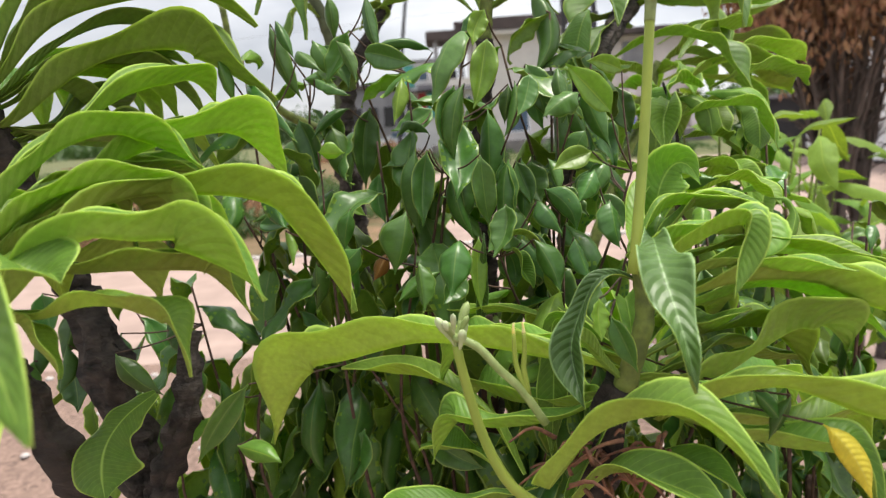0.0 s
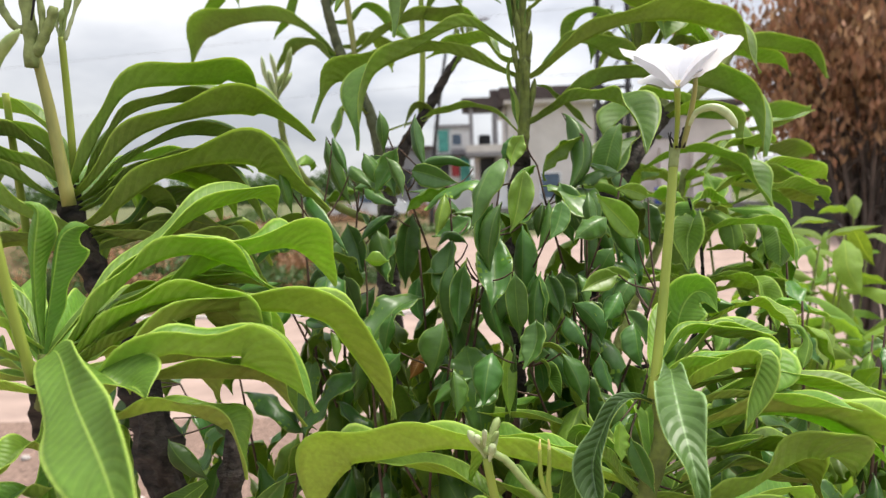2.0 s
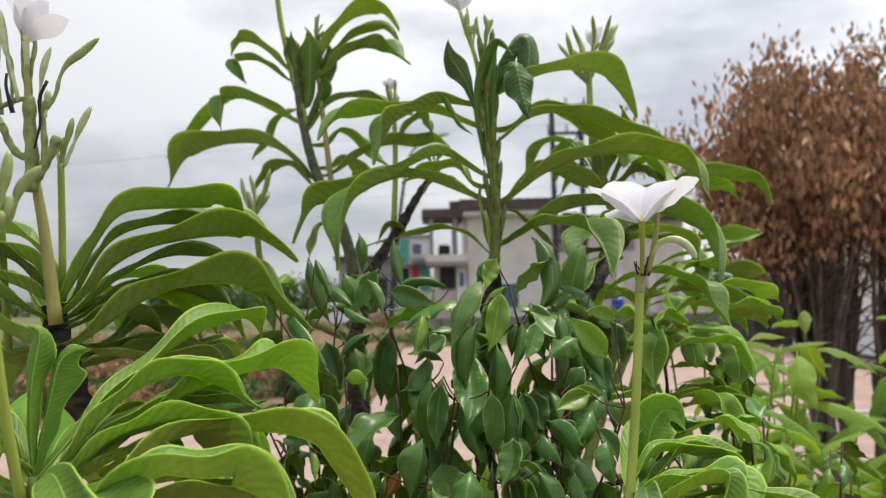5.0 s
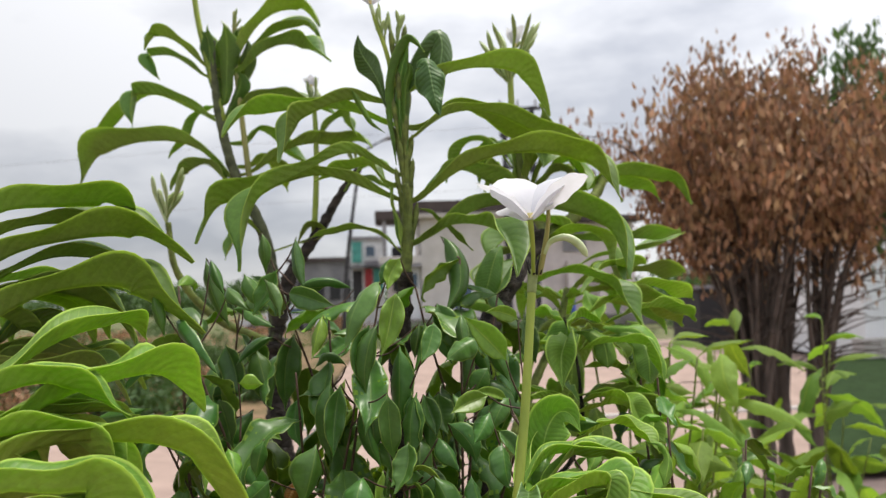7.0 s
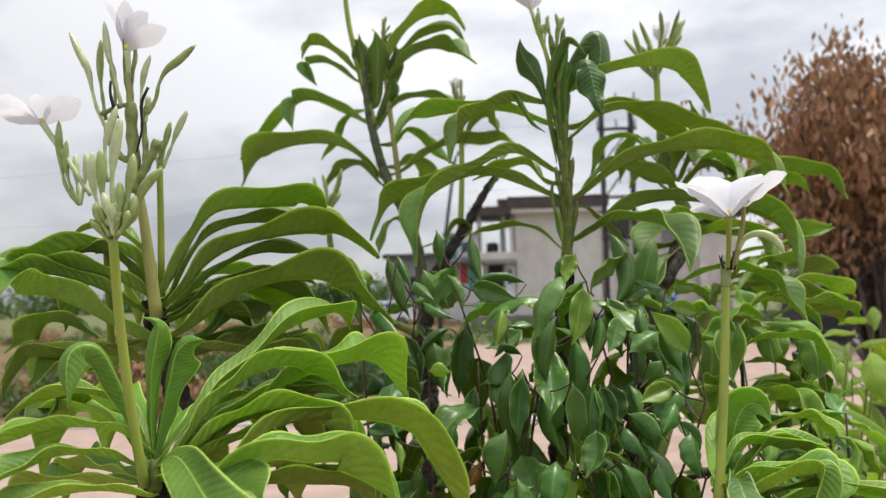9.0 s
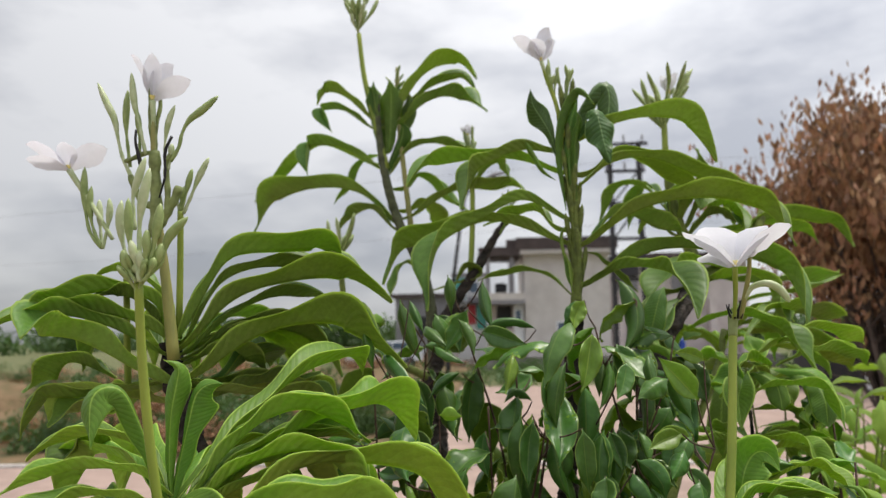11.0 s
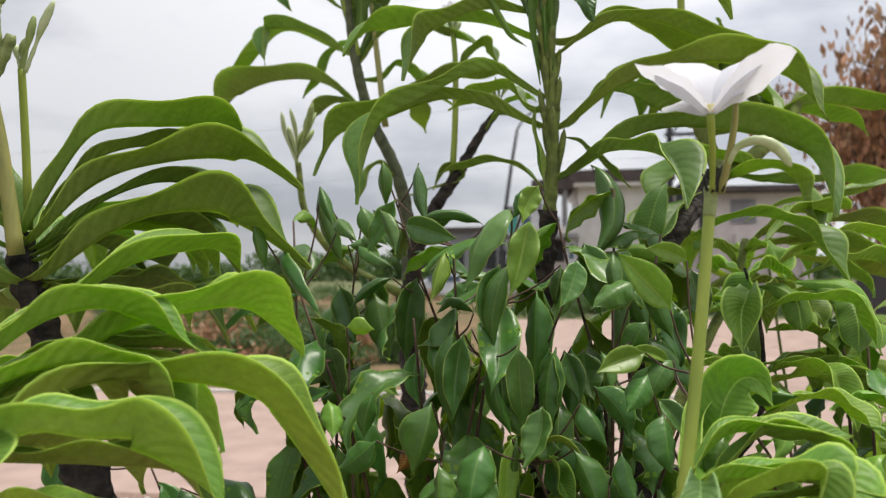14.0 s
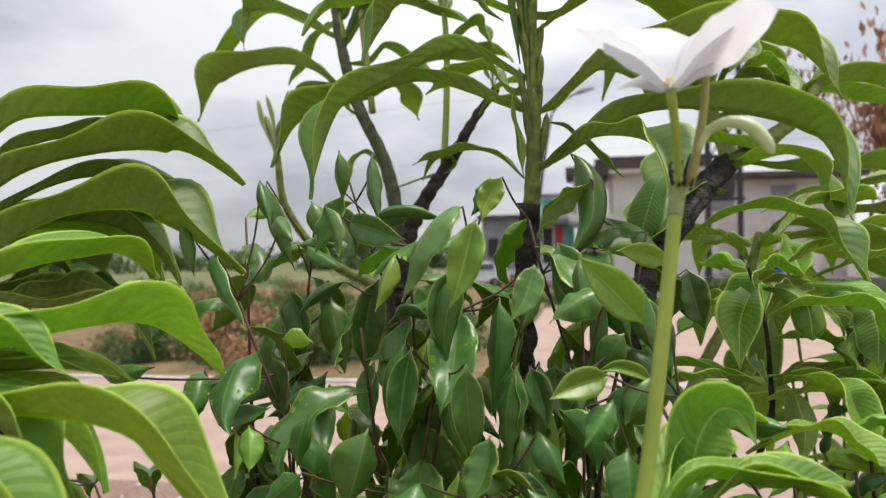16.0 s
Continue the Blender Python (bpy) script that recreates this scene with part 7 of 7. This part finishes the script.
ficus_leaf(F, (-0.142, 0.700, 1.502), (-0.125, 0.680, 1.466), 0.0080, "dark")
ficus_leaf(F, (-0.186, 0.660, 1.470), (-0.175, 0.660, 1.429), 0.0083, "dark")
ficus_leaf(F, (-0.167, 0.680, 1.444), (-0.118, 0.620, 1.395), 0.0089, "dark")
ficus_leaf(F, (-0.119, 0.740, 1.452), (-0.084, 0.720, 1.434), 0.0086, "dark")
ficus_leaf(F, (-0.089, 0.750, 1.422), (-0.125, 0.730, 1.396), 0.0087, "dark")
ficus_leaf(F, (-0.065, 0.760, 1.468), (-0.025, 0.740, 1.479), 0.0098, "dark")
ficus_leaf(F, (-0.063, 0.740, 1.526), (-0.053, 0.720, 1.469), 0.0103, "dark")
ficus_leaf(F, (-0.124, 0.700, 1.473), (-0.100, 0.660, 1.453), 0.0079, "dark")
ficus_leaf(F, (-0.222, 0.620, 1.364), (-0.171, 0.600, 1.373), 0.0075, "dark")
ficus_leaf(F, (-0.109, 0.660, 1.385), (-0.086, 0.660, 1.383), 0.0083, "young")
ficus_leaf(F, (-0.059, 0.700, 1.287), (-0.073, 0.680, 1.265), 0.0112, "orange")
ficus_leaf(F, (-0.144, 0.660, 1.319), (-0.136, 0.640, 1.291), 0.0077, "young")
ficus_leaf(F, (0.093, 0.480, 1.283), (0.092, 0.470, 1.257), 0.0071, "young")
ficus_leaf(F, (0.023, 0.620, 1.308), (0.021, 0.600, 1.250), 0.0072, "young")
ficus_leaf(F, (0.052, 0.680, 1.302), (0.090, 0.660, 1.246), 0.0139, "dark")
ficus_leaf(F, (0.047, 0.660, 1.290), (0.055, 0.660, 1.254), 0.0127, "dark")
ficus_leaf(F, (-0.010, 0.620, 1.281), (-0.046, 0.600, 1.262), 0.0136, "dark")
ficus_leaf(F, (0.011, 0.640, 1.271), (-0.010, 0.620, 1.253), 0.0122, "dark")
ficus_leaf(F, (-0.127, 0.700, 1.282), (-0.131, 0.700, 1.236), 0.0135, "dark")
ficus_leaf(F, (-0.289, 0.620, 1.230), (-0.253, 0.620, 1.190), 0.0101, "dark")
ficus_leaf(F, (0.208, 0.420, 1.214), (0.227, 0.400, 1.174), 0.0079, "yellow")
ficus_leaf(F, (-0.174, 0.600, 1.202), (-0.224, 0.600, 1.136), 0.0107, "dark")
ficus_leaf(F, (-0.196, 0.620, 1.141), (-0.153, 0.600, 1.131), 0.0118, "young")
ficus_leaf(F, (-0.203, 0.660, 1.172), (-0.205, 0.660, 1.129), 0.0108, "dark")
ficus_leaf(F, (-0.032, 0.620, 1.142), (0.016, 0.600, 1.114), 0.0109, "dark")
ficus_leaf(F, (-0.093, 0.680, 1.124), (-0.109, 0.660, 1.075), 0.0149, "dark")
ficus_leaf(F, (0.203, 0.450, 1.221), (0.189, 0.450, 1.192), 0.0073, "dark")
ficus_leaf(F, (0.179, 0.450, 1.226), (0.200, 0.450, 1.199), 0.0073, "dark")
ficus_leaf(F, (0.100, 0.480, 1.271), (0.114, 0.470, 1.235), 0.0078, "dark")
ficus_leaf(F, (0.066, 0.600, 1.306), (0.082, 0.580, 1.266), 0.0136, "dark")
ficus_leaf(F, (0.072, 0.620, 1.334), (0.089, 0.600, 1.308), 0.0120, "dark")
ficus_leaf(F, (0.116, 0.600, 1.358), (0.100, 0.580, 1.335), 0.0107, "dark")
ficus_leaf(F, (0.123, 0.580, 1.335), (0.126, 0.560, 1.300), 0.0113, "dark")
ficus_leaf(F, (0.115, 0.600, 1.372), (0.081, 0.580, 1.361), 0.0097, "young")
ficus_leaf(F, (0.157, 0.560, 1.326), (0.146, 0.550, 1.297), 0.0119, "dark")
ficus_leaf(F, (0.098, 0.600, 1.305), (0.107, 0.580, 1.272), 0.0107, "dark")
ficus_leaf(F, (0.045, 0.600, 1.335), (0.032, 0.580, 1.297), 0.0126, "dark")
ficus_leaf(F, (0.007, 0.580, 1.312), (-0.003, 0.550, 1.274), 0.0140, "dark")
ficus_leaf(F, (-0.027, 0.600, 1.294), (-0.025, 0.580, 1.257), 0.0107, "dark")
ficus_leaf(F, (-0.072, 0.600, 1.309), (-0.102, 0.600, 1.286), 0.0118, "dark")
ficus_leaf(F, (0.135, 0.620, 1.400), (0.097, 0.600, 1.441), 0.0120, "young")
ficus_leaf(F, (0.114, 0.640, 1.419), (0.080, 0.620, 1.401), 0.0123, "dark")
ficus_leaf(F, (-0.356, 0.700, 1.257), (-0.367, 0.680, 1.211), 0.0142, "dark")
ficus_leaf(F, (-0.361, 0.680, 1.211), (-0.349, 0.660, 1.166), 0.0149, "dark")
ficus_leaf(F, (-0.402, 0.720, 1.231), (-0.407, 0.700, 1.183), 0.0135, "dark")
ficus_leaf(F, (-0.398, 0.720, 1.267), (-0.386, 0.700, 1.227), 0.0137, "dark")
ficus_leaf(F, (-0.349, 0.660, 1.230), (-0.353, 0.640, 1.190), 0.0116, "dark")
ficus_leaf(F, (-0.254, 0.700, 1.195), (-0.258, 0.680, 1.152), 0.0143, "dark")
ficus_leaf(F, (-0.278, 0.720, 1.236), (-0.260, 0.700, 1.196), 0.0137, "dark")
ficus_leaf(F, (-0.405, 0.700, 1.206), (-0.411, 0.680, 1.168), 0.0123, "dark")
ficus_leaf(F, (-0.300, 0.660, 1.237), (-0.304, 0.640, 1.202), 0.0125, "dark")

ficus_leaf(F, (0.008, 0.690, 1.360), (0.021, 0.675, 1.297), 0.0150, "dark")
ficus_leaf(F, (0.056, 0.675, 1.368), (0.051, 0.660, 1.303), 0.0120, "dark", 0.004)
ficus_leaf(F, (0.080, 0.720, 1.362), (0.087, 0.705, 1.322), 0.0145, "dark")
ficus_leaf(F, (0.125, 0.800, 1.424), (0.148, 0.785, 1.357), 0.0153, "dark", -0.015)
ficus_leaf(F, (0.114, 0.860, 1.445), (0.174, 0.845, 1.417), 0.0102, "young", -0.018)
ficus_leaf(F, (0.087, 0.750, 1.443), (0.096, 0.735, 1.388), 0.0096, "dark")
ficus_leaf(F, (0.109, 0.740, 1.416), (0.103, 0.725, 1.352), 0.0101, "dark", -0.005)
ficus_leaf(F, (-0.013, 0.720, 1.392), (-0.043, 0.705, 1.392), 0.0081, "dark", 0.013)
ficus_leaf(F, (0.067, 0.700, 1.435), (0.053, 0.685, 1.385), 0.0090, "dark", -0.005)
ficus_leaf(F, (0.084, 0.660, 1.340), (0.108, 0.645, 1.303), 0.0107, "dark", -0.007)
ficus_leaf(F, (-0.035, 0.620, 1.333), (-0.047, 0.605, 1.284), 0.0182, "dark")
ficus_leaf(F, (-0.119, 0.800, 1.489), (-0.092, 0.785, 1.443), 0.0115, "dark", -0.006)
ficus_leaf(F, (-0.064, 0.740, 1.359), (-0.061, 0.725, 1.311), 0.0095, "dark")
ficus_leaf(F, (-0.014, 0.740, 1.348), (-0.017, 0.725, 1.300), 0.0107, "dark")
ficus_leaf(F, (0.135, 0.700, 1.354), (0.113, 0.685, 1.319), 0.0124, "dark")
ficus_leaf(F, (0.131, 0.660, 1.331), (0.148, 0.645, 1.302), 0.0086, "dark", -0.005)
ficus_leaf(F, (0.147, 0.700, 1.353), (0.108, 0.685, 1.361), 0.0062, "young", 0.007)
ficus_leaf(F, (-0.113, 0.780, 1.409), (-0.096, 0.765, 1.344), 0.0137, "dark")
ficus_leaf(F, (-0.101, 0.740, 1.340), (-0.079, 0.725, 1.320), 0.0077, "young")
ficus_leaf(F, (0.044, 0.700, 1.499), (0.031, 0.685, 1.467), 0.0096, "young")
ficus_leaf(F, (-0.005, 0.740, 1.469), (-0.073, 0.725, 1.456), 0.0089, "dark", 0.017)
ficus_leaf(F, (-0.009, 0.780, 1.418), (-0.052, 0.765, 1.399), 0.0125, "dark")
ficus_leaf(F, (0.021, 0.680, 1.435), (0.008, 0.665, 1.365), 0.0121, "dark")
ficus_leaf(F, (-0.014, 0.710, 1.380), (-0.023, 0.695, 1.339), 0.0080, "young")
ficus_leaf(F, (-0.141, 0.760, 1.416), (-0.123, 0.745, 1.360), 0.0146, "dark")
ficus_leaf(F, (-0.140, 0.720, 1.364), (-0.124, 0.705, 1.317), 0.0139, "dark")
ficus_leaf(F, (0.058, 0.620, 1.301), (0.029, 0.605, 1.297), 0.0101, "dark", 0.007)
ficus_leaf(F, (0.191, 0.850, 1.429), (0.204, 0.835, 1.377), 0.0149, "dark")


def ficus_twigs():
    """Thin twigs that join every single leaf to the nearest stem."""
    verts, faces = [], []
    for root, _ in ficus_roots:
        best = min((p for s in F_stems for p in s if p.z < root.z - 0.01), key=lambda p: (p - root).length, default=root - Vector((0, 0, 0.1)))
        bend = best.lerp(root, 0.6) + Vector((0, 0.006, -0.004))
        tube_into(verts, faces, spline([best, bend, root], 10), np.linspace(0.0010, 0.0007, 10), 5)
    me = bpy.data.meshes.new("twig")
    me.from_pydata([v[:] for v in verts], [], faces)
    return tagged(finish("twig", me, TWIG, ficus, "thin reddish-brown twigs"), kind="stuff")


ficus_twigs()


def ficus_blades(count, mat, under, seed, thick=0.004):
    """Fig leaves of unit length: a short stalk, a folded or cupped blade that bows over, and a drip tip that curls back."""
    made = []
    for k in range(count):
        r = random.Random(seed + k)
        bow, curl, lean = r.uniform(0.08, 0.20), r.uniform(0.15, 0.60), r.uniform(-0.26, 0.26)
        pts = [(0, 0, 0), (0.10, 0, 0.05), (0.34, lean * 0.5, bow), (0.64, lean, bow - 0.28 * curl), (0.86 - 0.10 * curl, lean * 0.7, bow - 0.62 * curl), (0.97 - 0.22 * curl, lean * 0.2 + r.uniform(-0.05, 0.05), bow - 0.92 * curl)]
        me = blade_mesh("leaf", pts, r.uniform(0.175, 0.215), r.uniform(22, 58), shape=OVATE, rows=14, cols=3, wave=r.uniform(0.04, 0.25), seed=seed + k, trough=r.random() < 0.5, thick=thick)
        me.materials.append(mat)
        if under:
            me.materials.append(under)
        me.shade_smooth()
        made.append(me)
    return made


dark_blades, young_blades = ficus_blades(14, FICUS, FICUS_UNDER, 500), ficus_blades(5, YOUNG, YOUNG, 600)
mass_blades = ficus_blades(10, FICUS_MASS, None, 500, 0.0)
rf = random.Random(77)


def leaf_pose(q, rnd, size):
    s = size * rnd.uniform(0.65, 1.2)
    return Matrix.Translation(q) @ Euler((rnd.gauss(0, 0.4), rnd.uniform(0.3, 1.35), rnd.uniform(0, 6.28))).to_matrix().to_4x4() @ Matrix.Diagonal((s, s, s, 1))


def clear_of_front(x, y, z):
    """Clear of the space that the low frangipani's leaves and the large single leaves in front take up."""
    return not (x < 0.06 and z < 1.25 and y < 0.74) and not (-0.20 < x < 0.20 and z > 1.27 and y < 0.69)


def leafy_twig(parent, path, count, size, rnd, start=0.62, young=0.06):
    """Leaves in turn to either side of a stem's upper part, those at its tip smaller and more upright."""
    turn = rnd.uniform(0, 6.28)
    for i in range(count):
        f = i / (count - 1)
        at = path[min(len(path) - 1, int(len(path) * (start + (1 - start) * f)))]
        if not clear_of_front(*at):
            continue
        turn += 2.4 + rnd.uniform(-0.5, 0.5)
        s = size * rnd.uniform(0.75, 1.15) * (1 - 0.35 * f**4)
        pale_leaf = rnd.random() < young + 0.25 * (f > 0.93)
        blades = young_blades if pale_leaf else dark_blades
        ob = new("leaf", blades[rnd.randrange(len(blades))])
        ob.parent = parent
        ob.matrix_basis = Matrix.Translation(at) @ Euler((rnd.gauss(0, 0.35), rnd.uniform(0.55, 1.35) - 0.6 * f**6, turn)).to_matrix().to_4x4() @ Matrix.Diagonal((s, s, s, 1))


def leaf_mass(parent, poses, blades):
    """The inner leaves of a shrub, too many to tell apart, as one mesh."""
    vs, fs, us, base = [], [], [], 0
    for k, m in enumerate(poses):
        me = blades[k % len(blades)]
        n = len(me.vertices)
        co = np.empty(n * 3)
        me.vertices.foreach_get("co", co)
        a = np.array(m)
        vs.append(co.reshape(-1, 3) @ a[:3, :3].T + a[:3, 3])
        lv = np.empty(len(me.loops), dtype=np.int32)
        me.loops.foreach_get("vertex_index", lv)
        fs.append(lv.reshape(-1, 4) + base)
        uv = np.empty(len(me.loops) * 2, dtype=np.float32)
        me.uv_layers["blade"].data.foreach_get("uv", uv)
        us.append(uv)
        base += n
    me = bpy.data.meshes.new("foliage")
    me.from_pydata(np.concatenate(vs).tolist(), [], np.concatenate(fs).tolist())
    me.uv_layers.new(name="blade").data.foreach_set("uv", np.concatenate(us))
    return tagged(finish("foliage", me, FICUS_MASS, parent, "dense glossy dark inner leaves"), kind="stuff")


for path in F_stems:
    leafy_twig(ficus, path, 17, 0.122, rf, 0.42)

mass = []
while len(mass) < 1050:
    x, y, z = rf.uniform(-0.28, 0.27), rf.uniform(0.76, 1.02), rf.uniform(0.35, 1.34)
    if clear_of_front(x, y, z) and z < 1.40 - 2.2 * max(0.0, abs(x) - 0.10) and rf.random() < (1.6 - z) * 1.6:
        mass.append(leaf_pose((x, y, z), rf, 0.078))
while len(mass) < 1200:
    mass.append(leaf_pose((rf.uniform(-0.42, -0.08), rf.uniform(0.82, 1.02), rf.uniform(0.80, 1.16)), rf, 0.076))
leaf_mass(ficus, mass, mass_blades)

ficus_side = thing("ficus_shrub", "smaller weeping fig with glossy curled leaves", "shrub")
branch(ficus_side, [(0.37, 0.80, 0.0), (0.37, 0.79, 0.5), (0.37, 0.77, 1.0)], 0.018, 0.006, TWIG, "thin dark trunk", 0.2, "trunk", count=20)
for ex, ey, ez in ((0.24, 0.72, 1.31), (0.31, 0.70, 1.33), (0.35, 0.84, 1.38), (0.40, 0.72, 1.30), (0.47, 0.72, 1.27), (0.53, 0.80, 1.26), (0.34, 0.88, 1.41), (0.42, 0.76, 1.22), (0.28, 0.74, 1.21), (0.25, 0.72, 1.15), (0.36, 0.74, 1.12), (0.31, 0.80, 1.27), (0.49, 0.92, 1.25), (0.56, 1.0, 1.22)):
    root = Vector((0.37 + 0.1 * (ex - 0.37), 0.785, 0.45))
    end = Vector((ex, ey, ez))
    pts = [root, root.lerp(end, 0.4) + Vector((0.2 * (ex - 0.37), -0.02, 0.05)), root.lerp(end, 0.75), end]
    branch(ficus_side, pts, 0.0046, 0.0011, TWIG, "", 0.15, count=18)
    leafy_twig(ficus_side, spline(pts, 40), 16, 0.080, rf, 0.55, 0.2)
mass = []
while len(mass) < 190:
    x, y, z = rf.uniform(0.20, 0.54), rf.uniform(0.74, 0.92), rf.uniform(0.6, 1.2)
    mass.append(leaf_pose((x, y, z), rf, 0.068))
leaf_mass(ficus_side, mass, mass_blades)
